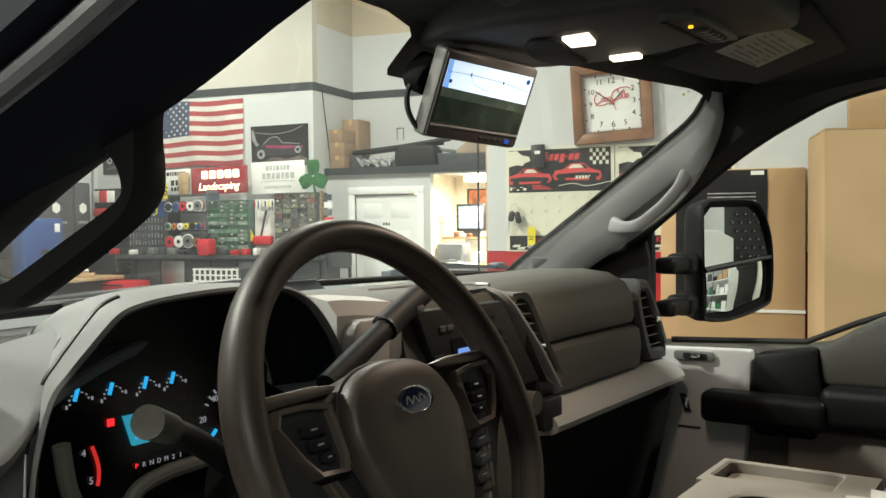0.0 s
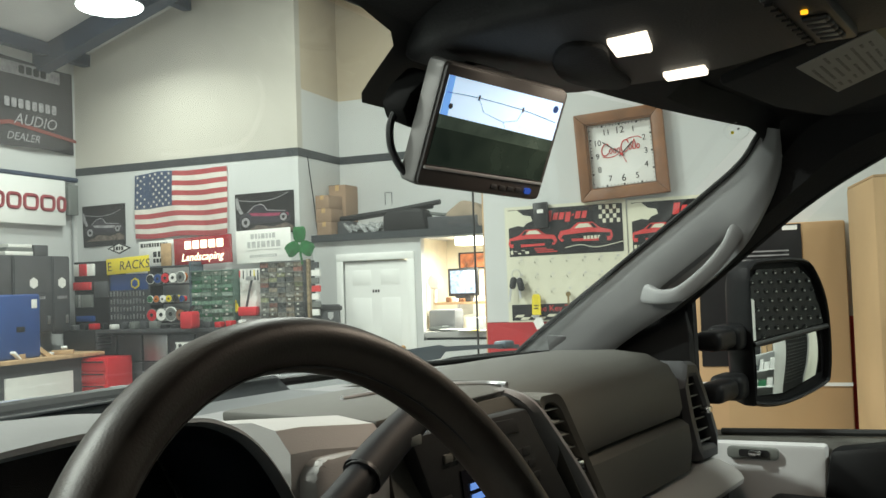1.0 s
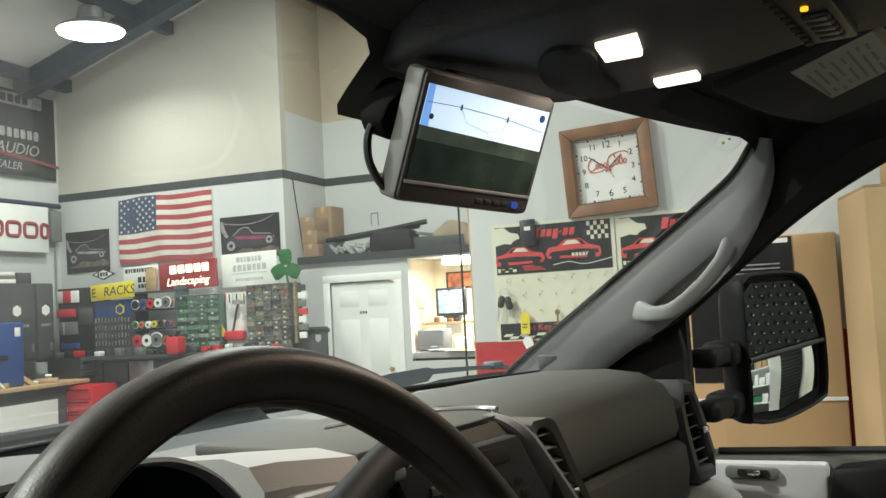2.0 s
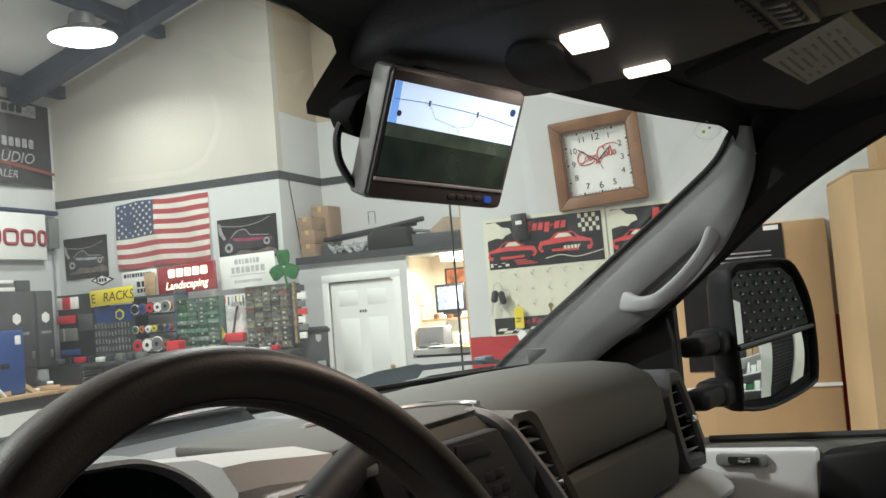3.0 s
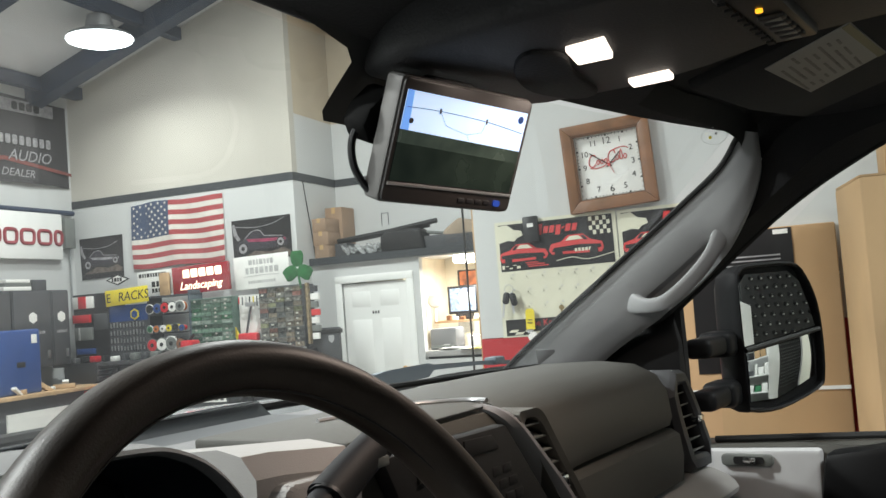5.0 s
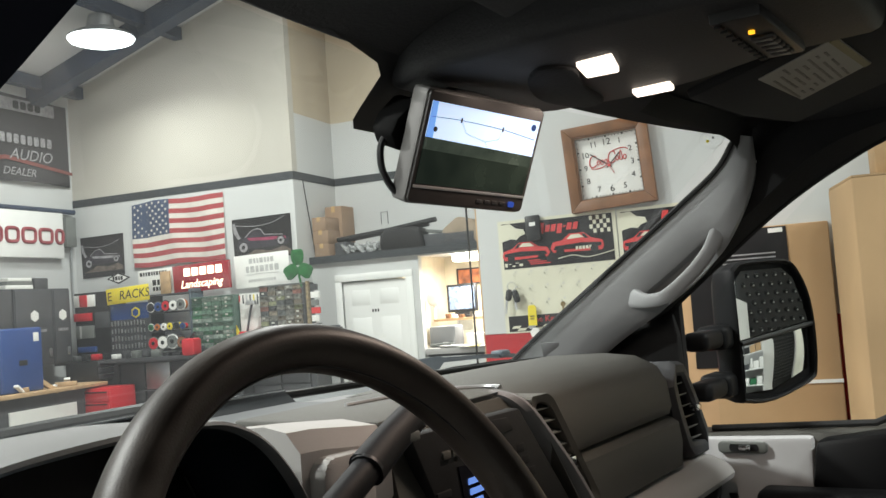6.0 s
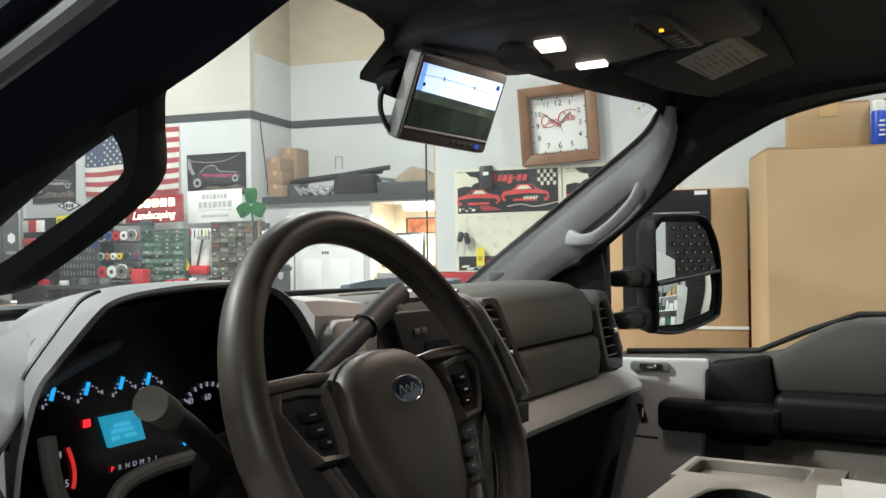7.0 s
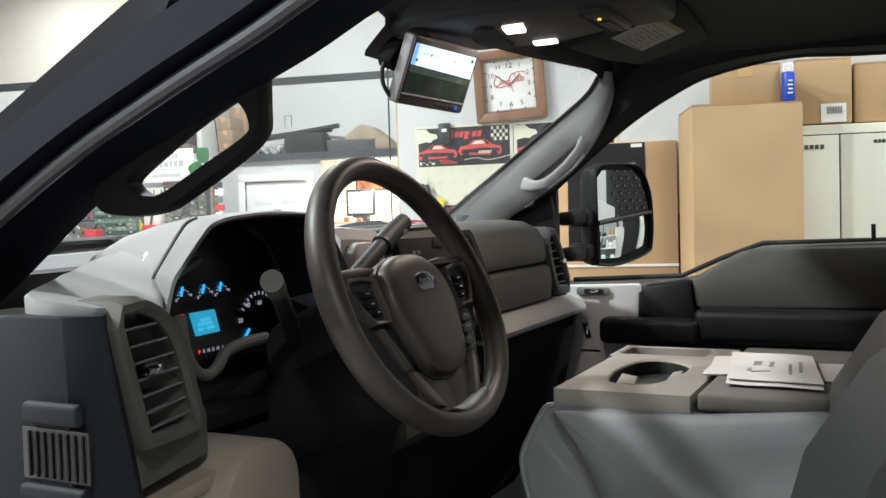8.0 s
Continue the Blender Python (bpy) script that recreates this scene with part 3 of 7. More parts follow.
s = thing("badge_sign", on_wall(8.98, 8.28, 2.33, 0), "black and white diamond sign", "sign")
part("plate", prism([(-0.19, 0), (0, 0.075), (0.19, 0), (0, -0.075)], 0, 0.01), INK, s)
part("plate", prism([(-0.15, 0), (0, 0.055), (0.15, 0), (0, -0.055)], 0.0105, 0.013), PAPER, s)
print_bars(s, [(0, -0.09, 0.09, 0.05)], 0.0135, INK)


def shamrock():
    ob = thing("shamrock_decoration", on_wall(8.62, 5.385, 2.2, 0), "green foil three-leaf clover decoration", "decoration")
    for a in (90, 210, 330):
        pts = []
        for k in range(28):
            t = k / 28 * math.tau
            r = 0.105 * (1 + 0.22 * math.cos(2 * t)) * (0.8 + 0.2 * abs(math.cos(t / 2)))
            pts.append((0.105 + r * math.cos(t) * 0.9 - 0.02 * (abs(t - 0) < 0.3 or abs(t - math.tau) < 0.3), r * math.sin(t) * 1.05))
        part("leaf", prism(pts, 0, 0.02, bevel=0.006, m=at(0, 0.04, 0, 0, 0, a)), SHAMROCK, ob)
    part("stem", tube([(0, 0.03, 0.01), (0.01, -0.08, 0.01), (0.03, -0.2, 0.01)], 0.014, 8, steps=4), SHAMROCK, ob)


shamrock()
# ---- the truck ----
truck = thing("pickup_truck", pose(0, 0, 0), "white pickup truck with a charcoal and grey cab, driver's door open", "truck")


def bow(x):
    """How far the windshield bows forward in the middle."""
    return 0.10 * (1 - (x / 0.75) ** 2)


def pane(x, s):
    """A point of the windshield: s = 0 at the base, 1 at the header."""
    return Vector((x * (1 - 0.11 * s), 0.565 + bow(x) - s * 0.44, 1.555 + 0.375 * s))


ws = part("windshield", loft([[pane(x, s) for x in np.linspace(-0.76, 0.76, 24)] for s in np.linspace(0, 1, 6)], False, False), DUSTHAZE, truck, "slightly dusty windshield with haze mixed into the glass")
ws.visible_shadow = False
# dotted dark band behind the mirror mount
bm = bmesh.new()
off = Vector((0, -0.006, -0.006))
prow = [(-0.30, 0.30, 1.03), (-0.175, 0.19, 1.0), (-0.155, 0.17, 0.98), (-0.15, 0.15, 0.91), (-0.147, 0.15, 0.885), (-0.135, 0.13, 0.868)]
part("shade_band", loft([[pane(x, s) + off for x in np.linspace(a, b, 12)] for a, b, s in prow], False, False), mat("black_dot_print", (0.015, 0.016, 0.017), 0.5, bump=0), ws, "black printed shade band")

# dashboard
def section_run(name, sections, material, label="", parent=truck, closed=True):
    """Sections: (x, [(y, z), ...])."""
    return part(name, loft([[(x, y, z) for y, z in p] for x, p in sections], closed), material, parent, label)


def dash_prof(front, rear, z, drop=0.0):
    return [(front, z - 0.03), (front - 0.02, z - 0.008), (front - 0.12, z + 0.004), (rear + 0.08, z + 0.008 - drop), (rear + 0.02, z + 0.004 - drop), (rear, z - 0.012 - drop), (rear + 0.005, z - 0.04 - drop), (front, z - 0.06)]


section_run("dash_top", [(x, dash_prof(min(0.60 + bow(x) * 0.9, np.interp(x, [-0.42, -0.28], [0.565, 0.69])), 0.36 if x < -0.08 else 0.27, 1.566)) for x in np.linspace(-0.42, 0.19, 10)], DASHGREY, "grey dashboard top")
# passenger side: rounded upper pad, seam, lower pad, light shelf
up = [(0.62, 1.545), (0.56, 1.572), (0.44, 1.586), (0.34, 1.588), (0.285, 1.582), (0.25, 1.565), (0.235, 1.54), (0.23, 1.50), (0.235, 1.487), (0.30, 1.48), (0.6, 1.50)]
section_run("upper_pad", [(x, [(y + (0.0 if x < 0.6 else 0.02 * (x - 0.6) / 0.15), z - (0 if 0.2 < x < 0.66 else 0.004)) for y, z in up]) for x in (0.155, 0.17, 0.3, 0.45, 0.55, 0.585, 0.60)], DASH, "charcoal soft-touch dash pad")
lo = [(0.24, 1.481), (0.226, 1.472), (0.222, 1.44), (0.226, 1.402), (0.245, 1.393), (0.4, 1.40), (0.4, 1.48)]
section_run("glovebox_door", [(x, lo) for x in (0.185, 0.2, 0.35, 0.5, 0.60, 0.615)], DASH, "charcoal glovebox lid")
part("vent_pod", prism([(0.595, 1.545), (0.612, 1.561), (0.635, 1.567), (0.665, 1.563), (0.69, 1.548), (0.735, 1.49), (0.80, 1.40), (0.785, 1.372), (0.70, 1.366), (0.635, 1.385), (0.605, 1.46), (0.590, 1.52)], 0.283, 0.52, "y", 0.016, seg=4), DASHEND, truck, "dark rounded pod at the end of the dash")
sh = [(0.25, 1.398), (0.225, 1.393), (0.204, 1.384), (0.191, 1.374), (0.186, 1.365), (0.188, 1.357), (0.196, 1.351), (0.27, 1.34), (0.4, 1.36)]
section_run("dash_shelf", [(x, sh) for x in (0.19, 0.21, 0.4, 0.6, 0.74, 0.76)], DASHLIGHT, "light grey ledge under the glovebox")
section_run("lower_dash", [(x, [(0.26, 1.36), (0.215, 1.345), (0.27, 1.1), (0.4, 0.9), (0.55, 0.9), (0.55, 1.4)]) for x in (-0.2, 0.2, 0.5, 0.78)], UNDERDASH, "black lower dashboard")


def vent(name, cx, cy, cz, w, h, lean, slats, yaw=0.0, knob=0.0, rim=0.026):
    """A louvred air vent that faces the rear, leaning from top to bottom by lean."""
    m = pose(cx, cy, cz, 0, 0, yaw)
    ob = part(name, bmesh.new(), DASH, truck)
    bm = bmesh.new()
    outer, inner = [], []
    for px, pz in rounded(w + rim, h + rim * 1.3, min(0.03, rim * 0.8), 4):
        outer.append((px + lean * pz / h, pz))
    for px, pz in rounded(w, h, 0.014, 4):
        inner.append((px + lean * pz / h, pz))
    rings = [[(x, 0.03, z) for x, z in outer], [(x, -0.004, z) for x, z in outer],
             [(x * 0.97 + 0.03 * a, -0.012, z * 0.97 + 0.03 * b) for (x, z), (a, b) in zip(outer, inner)],
             [(x, -0.008, z) for x, z in inner], [(x, 0.045, z) for x, z in inner]]
    loft(rings, caps=False, bm=bm, m=m)
    bm.to_mesh(ob.data)
    bm.free()
    ob.data.shade_smooth()
    ob.data.set_sharp_from_angle(angle=radians(40))
    part("backing", prism(inner, 0.04, 0.05, "y", m=m), BLACK, ob)
    for k in range(slats):
        z = (-0.5 + (k + 0.5) / slats) * h
        x = lean * z / h
        # slats are a paler grey to carry the light their edges catch
        part("slat", slab(x - w / 2 - 0.001, x + w / 2 + 0.001, -0.0045, 0.02, z - 0.0008, z + 0.0008, m=m @ pose(0, 0, z, 12) @ pose(0, 0, -z)), GREYBIN, ob, smooth=0)
    z = knob * h
    part("tab", slab(lean * z / h - 0.011, lean * z / h + 0.011, -0.012, 0.004, z - 0.007, z + 0.007, 0.003, m=m), CHROME, ob, "chrome vent tab")
    return ob


vent("centre_vent", 0.158, 0.214, 1.504, 0.036, 0.128, -0.092, 8, -4, -0.12, 0.015)


def slanted_vent(name, left, right, slats, rims, tab, material, label):
    """An air vent between two slanting edges, each given from top to bottom."""
    lf, rt = smooth_path(left, 5), smooth_path(right, 5)
    if len(lf) != len(rt):
        lf = [Vector(left[0]).lerp(Vector(left[-1]), i / (len(rt) - 1)) for i in range(len(rt))]
    ring = lf[::-1] + rt
    cx, cz = sum(p.x for p in ring) / len(ring), sum(p.z for p in ring) / len(ring)
    outer = []
    for i, p in enumerate(ring):
        d = (ring[(i + 1) % len(ring)] - ring[i - 1])
        nrm = Vector((d.z, 0, -d.x)).normalized()
        if nrm.x * (p.x - cx) + nrm.z * (p.z - cz) < 0:
            nrm = -nrm
        outer.append(p + nrm * ((rims[0] + rims[1]) / 2 + nrm.x * (rims[1] - rims[0]) / 2))
    back, mid = Vector((0, 0.05, 0)), Vector((0, -0.007, 0))
    ob = part(name, loft([[p + back for p in outer], [p + Vector((0, 0.003, 0)) for p in outer], [p.lerp(q, 0.25) + mid for p, q in zip(outer, ring)], [p.lerp(q, 0.75) + mid for p, q in zip(outer, ring)], [p + Vector((0, -0.002, 0)) for p in ring], [p + back for p in ring]], caps=False), material, truck, label)
    bm = bmesh.new()
    bm.faces.new([bm.verts.new(p + Vector((0, 0.042, 0))) for p in ring])
    part("backing", bm, BLACK, ob)
    for k in range(slats):
        z = lf[0].z + (lf[-1].z - lf[0].z) * (k + 0.75) / slats
        a, b = (Vector((np.interp(-z, [-p.z for p in e], [p.x for p in e]), np.interp(-z, [-p.z for p in e], [p.y for p in e]), z)) for e in (lf, rt))
        # light caught on the slat edges is put into this paler grey
        part("slat", loft([[p + Vector((0, 0.001, 0.001)), p + Vector((0, 0.001, -0.001)), p + Vector((0, 0.026, -0.008)), p + Vector((0, 0.026, -0.006))] for p in (a, b)]), GREYBIN, ob, smooth=0)
    part("tab", slab(tab[0] - 0.011, tab[0] + 0.011, tab[1] - 0.010, tab[1] + 0.006, tab[2] - 0.0055, tab[2] + 0.0055, 0.003), CHROME, ob, "chrome vent tab")
    return ob


slanted_vent("passenger_vent", [(0.634, 0.236, 1.543), (0.655, 0.236, 1.49), (0.692, 0.236, 1.425)], [(0.668, 0.236, 1.541), (0.712, 0.236, 1.49), (0.762, 0.236, 1.42)], 6, (0.030, 0.020), (0.715, 0.232, 1.482), DASHEND, "dark bezel of the passenger's air vent")
slanted_vent("driver_vent", [(-0.852, 0.10, 1.528), (-0.811, 0.11, 1.412)], [(-0.815, 0.112, 1.529), (-0.791, 0.116, 1.518), (-0.769, 0.12, 1.497), (-0.747, 0.127, 1.459), (-0.723, 0.135, 1.406)], 7, (0.015, 0.015), (-0.806, 0.112, 1.474), DASH, "charcoal frame of the driver's air vent")

# centre stack
stack = section_run("stack_panel", [(x, [(0.30, 1.583), (0.245, 1.584), (0.234, 1.580), (0.226, 1.568), (0.212, 1.50), (0.20, 1.40), (0.19, 1.25), (0.26, 1.2), (0.4, 1.2), (0.4, 1.583)]) for x in (-0.168, -0.163, 0.0, 0.085, 0.09)], DASH, "charcoal centre stack")
part("stack_cap", prism([(-0.17, 0.232), (0.04, 0.236), (0.082, 0.246), (0.10, 0.275), (0.16, 0.42), (-0.17, 0.42)], 1.576, 1.5865, bevel=0.003), DASH, stack, "charcoal cap of the centre stack")
# highlight on the cap's edge, laid on as a thin satin line
part("cap_highlight", tube([(-0.06, 0.36, 1.5875), (0.06, 0.34, 1.588), (0.105, 0.285, 1.588), (0.10, 0.255, 1.588)], 0.0028, 8, steps=4), SATIN, stack, "thin satin line for the highlight along the cap")
part("cap_seam", tube([(-0.10, 0.231, 1.5855), (0.04, 0.2345, 1.5858), (0.062, 0.238, 1.586), (0.10, 0.262, 1.5865)], 0.0012, 5, steps=3), BLACK, stack)
part("vent_frame", loft([[Vector(p) + Vector((-0.010, 0.002, 0.001)), Vector(p) + Vector((-0.004, -0.004, 0.003)), Vector(p) + Vector((0.005, -0.003, 0.002)), Vector(p) + Vector((0.009, 0.006, 0.0)), Vector(p) + Vector((0, 0.03, -0.02))] for p in smooth_path([(0.068, 0.247, 1.586), (0.072, 0.226, 1.580), (0.084, 0.211, 1.565), (0.115, 0.206, 1.533), (0.168, 0.201, 1.478), (0.215, 0.197, 1.42)], 4)]), DASHGREY, stack, "grey frame along the centre vent")
part("radio", prism([(-0.160, 1.572), (0.05, 1.570), (0.165, 1.44), (-0.09, 1.44)], 0.2035, 0.222, "y", 0.004), SOFTBLACK, stack, "black radio panel")
part("radio_slot", prism([(-0.034, 1.566), (0.018, 1.564), (0.03, 1.549), (-0.034, 1.551)], 0.2015, 0.2045, "y", 0.001), SOFTBLACK, stack, "button bar of the radio")
scr = part("radio_screen", prism([(-0.085, 1.53), (-0.005, 1.528), (-0.005, 1.478), (-0.075, 1.48)], 0.2018, 0.2045, "y"), mat("dark_screen_glass", (0.01, 0.01, 0.014), 0.15, bump=0), stack)
for z, x0, x1 in ((1.5125, -0.07, -0.036), (1.502, -0.068, -0.04), (1.4915, -0.066, -0.045)):
    part("radio_digits", slab(x0, x1, 0.2005, 0.2016, z - 0.003, z + 0.003), mat("radio_glow", (0.15, 0.3, 0.8), 0.4, var=0, bump=0, glow=0.7), scr, "glowing blue digit bar", 0)
for k in range(2):
    part("button", slab(-0.112 + k * 0.017, -0.098 + k * 0.017, 0.2005, 0.205, 1.541, 1.549, 0.0015), DASH, stack)
part("button", slab(-0.125, -0.10, 0.2015, 0.205, 1.505, 1.512, 0.001), SOFTBLACK, stack)
part("button", slab(-0.12, -0.098, 0.2015, 0.205, 1.488, 1.495, 0.001), SOFTBLACK, stack)
for k in range(3):
    for j in range(2):
        x, z = 0.016 + j * 0.020 + k * 0.011, 1.527 - k * 0.0145
        part("button", slab(x, x + 0.017, 0.2025, 0.206, z - 0.005, z + 0.005, 0.0015), SOFTBLACK, stack)
for k in range(5):
    part("button", slab(-0.035 + k * 0.021, -0.017 + k * 0.021, 0.199, 0.206, 1.452, 1.47, 0.003), DASH, stack)
part("switch_panel", slab(0.165, 0.225, 0.196, 0.22, 1.36, 1.41, 0.005), BLACK, stack, "black switch plate below the vent")
for k in range(2):
    part("knob", disc(0.017, 0.02, 20, m=at(-0.02 + k * 0.11, 0.19, 1.42, 90)), DASH, stack)

# instrument cluster: hood, dark recess, face with glowing gauges
arch = [(-0.672, 1.42), (-0.666, 1.485), (-0.650, 1.538), (-0.631, 1.560), (-0.612, 1.578), (-0.593, 1.595), (-0.576, 1.607), (-0.548, 1.614), (-0.505, 1.618), (-0.45, 1.620), (-0.385, 1.618), (-0.355, 1.612), (-0.325, 1.596), (-0.298, 1.568), (-0.275, 1.53), (-0.262, 1.48), (-0.258, 1.42)]

arch = [(p.x, p.y) for p in smooth_path([(x, z, 0) for x, z in arch], 4)]


def arch_ring(y, grow, dz=0.0):
    out = []
    for x, z in arch:
        g = Vector((-0.485 - x, 1.47 - z)).normalized() * grow
        taper = np.interp(y, [0.225, 0.285, 0.34, 0.42, 0.50, 0.58], [1.0, 0.87, 0.75, 0.55, 0.4, 0.3])   # the left flank runs in towards the glass
        x = x if x > -0.38 else -0.38 + (x + 0.38) * taper
        out.append((x + g.x, y, max(1.40, z + g.y) + dz))
    return out


hood = part("cluster_hood", loft([arch_ring(0.243, 0.007), arch_ring(0.226, 0.006), arch_ring(0.222, 0.003), arch_ring(0.225, 0.0), arch_ring(0.247, -0.002), arch_ring(0.285, -0.002, -0.001), arch_ring(0.34, -0.004, -0.006), arch_ring(0.42, -0.005, -0.016), arch_ring(0.50, -0.006, -0.032), arch_ring(0.58, -0.006, -0.06)], False), HOODGREY, truck, "grey hood over the instrument cluster")
part("hood_groove", tube([p for p in arch_ring(0.285, -0.0025, -0.001) if p[0] < -0.53 and p[2] > 1.47], 0.0028, 6), BLACK, hood, "dark seam round the hood")
part("hood_lining", loft([arch_ring(0.338, 0.012), arch_ring(0.28, 0.010), arch_ring(0.232, 0.0065)], False), BLACK, hood, "matt black inside of the hood")
part("cluster_face", prism([(-0.585, 1.38), (-0.585, 1.5), (-0.55, 1.57), (-0.52, 1.59), (-0.37, 1.60), (-0.31, 1.57), (-0.27, 1.5), (-0.27, 1.38)], 0.347, 0.36, "y"), mat("gloss_black_face", (0.006, 0.006, 0.007), 0.25, bump=0), hood, "black instrument face")
part("cluster_apron", prism([(-0.70, 1.40), (-0.60, 1.385), (-0.40, 1.385), (-0.27, 1.40), (-0.27, 1.35), (-0.70, 1.35)], 0.19, 0.35, "y", 0.008), mat("matt_black_sill", (0.006, 0.006, 0.006), 0.9, spec=0.1), hood, "dark sill below the instruments")
# light brow and panels between the cluster and the centre stack
section_run("dash_brow", [(x, [(0.26, 1.46), (0.235 + d, 1.52), (0.235 + d, 1.575 - 0.1 * max(0, x + 0.25)), (0.25 + d, 1.592 - 0.1 * max(0, x + 0.25)), (0.275, 1.597 - 0.1 * max(0, x + 0.25)), (0.36, 1.59 - 0.1 * max(0, x + 0.25)), (0.38, 1.5)]) for x, d in ((-0.275, 0.0), (-0.25, -0.005), (-0.19, -0.015), (-0.170, -0.015))], DASHLIGHT, "light grey dash brow")
part("brow_pad", prism(rounded(0.07, 0.075, 0.016, 4, -0.232, 1.532), 0.216, 0.24, "y", 0.006), DASHLIGHT, truck, "light grey padded panel")
part("dash_tray", loft([[(x, 0.37, 1.578), (x, 0.385, 1.572), (x, 0.50 + bow(x) * 0.8, 1.572), (x, 0.52 + bow(x) * 0.85, 1.59)] for x in np.linspace(-0.4, 0.1, 8)], False, False), mat("dash_tray_dark", (0.032, 0.038, 0.045), 0.5, var=0.1), truck, "dark dash tray")
part("windshield_ridge", tube([(x, 0.525 + bow(x) * 0.95, 1.580 - 0.012 * max(0.0, x) - 0.17 * max(0.0, -x - 0.52)) for x in np.linspace(-0.74, 0.74, 18)], 0.008, 8, taper=(1.2, 0.5)), BLACK, truck, "black ridge along the windshield base")
part("ridge_edge", tube([(x, 0.505 + bow(x) * 0.95, 1.588) for x in np.linspace(-0.52, 0.1, 12)], 0.003, 6, taper=(1, 0.3)), SATIN, truck, "pale edge of the ridge")


FY = 0.3455


def glyph(bm, x, z, w, h, rot=0.0, d=0.002):
    slab(-w / 2, w / 2, -d, 0, -h / 2, h / 2, bm=bm, m=pose(x, FY, z, 0, rot, 0))


for k, x in enumerate((-0.538, -0.498, -0.455, -0.419)):
    z = 1.513
    bm = bmesh.new()
    glyph(bm, x - 0.003, z + 0.003, 0.0036, 0.013, 18)
    part("gauge_needle", bm, CYAN, hood, "glowing cyan needle", 0)
    bm = bmesh.new()
    for a in range(7):
        an = radians(200 - a * 32)
        glyph(bm, x + 0.011 * math.cos(an), z - 0.003 + 0.008 * math.sin(an), 0.0017, 0.0009, -math.degrees(an) + 90)
    glyph(bm, x - 0.014, z - 0.008, 0.0014, 0.0036)
    glyph(bm, x + 0.015, z - 0.003, 0.0014, 0.0036)
    part("gauge_scale", bm, PALEGLOW, hood, "dim pale gauge scale", 0)
lcd = part("info_display", prism([(-0.487, 1.485), (-0.439, 1.4855), (-0.429, 1.4535), (-0.476, 1.4525)], 0.342, 0.3465, "y"), LCDBLUE, hood, "glowing blue display", 0)
bm = bmesh.new()
for x0, x1, z in ((-0.474, -0.446, 1.468), (-0.47, -0.45, 1.474), (-0.474, -0.464, 1.461), (-0.456, -0.442, 1.4615)):
    slab(x0, x1, 0.3405, 0.342, z - 0.0018, z + 0.0018, bm=bm)
part("display_print", bm, LCDLINE, lcd, "", 0)
bm = bmesh.new()
glyph(bm, -0.502, 1.4815, 0.0075, 0.0075)
part("warning_light", bm, REDGLOW, hood, "red warning light", 0)
bm = bmesh.new()
for k in range(9):
    z = 1.459 - k * 0.0045
    glyph(bm, -0.5235 + 0.0065 * math.sin(k / 8 * 2.2), z, 0.0032, 0.0052, -18 + k * 4)
part("gauge_arc", bm, mat("dull_red_glow", (0.6, 0.03, 0.03), 0.4, var=0, bump=0, glow=0.7), hood, "red warning arc", 0)
letters("gauge_digits", "4", 0.010, at(-0.534, FY - 0.001, 1.456, 90), PALEGLOW, hood, 0.0004)
letters("gauge_digits", "5", 0.010, at(-0.526, FY - 0.001, 1.427, 90), PALEGLOW, hood, 0.0004)
for k, g in enumerate("PRNDM21"):
    letters("gear_letter", g, 0.0075, at(-0.471 + k * 0.0097, FY - 0.001, 1.4295, 90), REDGLOW if k == 0 else PALEGLOW, hood, 0.0003)
letters("gauge_digits", "60", 0.010, at(-0.334, FY - 0.001, 1.484, 90), PALEGLOW, hood, 0.0004)
letters("gauge_digits", "40", 0.010, at(-0.362, FY - 0.001, 1.483, 90), PALEGLOW, hood, 0.0004)
letters("gauge_digits", "20", 0.010, at(-0.38, FY - 0.001, 1.462, 90), PALEGLOW, hood, 0.0004)
bm = bmesh.new()
for k in range(9):
    an = radians(150 - k * 12)
    glyph(bm, -0.335 + 0.045 * math.cos(an), 1.457 + 0.042 * math.sin(an), 0.0014, 0.005, 90 - math.degrees(an))
part("gauge_scale", bm, PALEGLOW, hood, "", 0)
bm = bmesh.new()
glyph(bm, -0.366, 1.442, 0.004, 0.016, 45)
part("gauge_needle", bm, CYAN, hood, "glowing cyan needle", 0)

# left end of the dash
part("cluster_sill", tube([(-0.641, 0.222, 1.502), (-0.634, 0.222, 1.462), (-0.620, 0.222, 1.436), (-0.600, 0.222, 1.426), (-0.579, 0.222, 1.433), (-0.563, 0.222, 1.448), (-0.529, 0.222, 1.455), (-0.483, 0.222, 1.456)], 0.0075, 10, steps=5), DASH, hood, "lower rim of the cluster opening")
# x, then y and z of the rear edge and of the edge at the glass
wing = [(-0.880, 0.140, 1.543, 0.176, 1.5455), (-0.872, 0.114, 1.539, 0.196, 1.5485), (-0.862, 0.108, 1.537, 0.208, 1.5500), (-0.84, 0.114, 1.536, 0.228, 1.5510), (-0.806, 0.126, 1.534, 0.255, 1.5520), (-0.775, 0.139, 1.528, 0.280, 1.5530), (-0.75, 0.153, 1.519, 0.300, 1.5540), (-0.72, 0.176, 1.512, 0.325, 1.5555), (-0.69, 0.201, 1.516, 0.342, 1.5575), (-0.65, 0.238, 1.526, 0.368, 1.5615), (-0.62, 0.262, 1.536, 0.385, 1.565), (-0.58, 0.285, 1.545, 0.408, 1.568), (-0.53, 0.31, 1.553, 0.436, 1.570), (-0.47, 0.34, 1.560, 0.49, 1.572), (-0.41, 0.36, 1.564, 0.56, 1.573)]
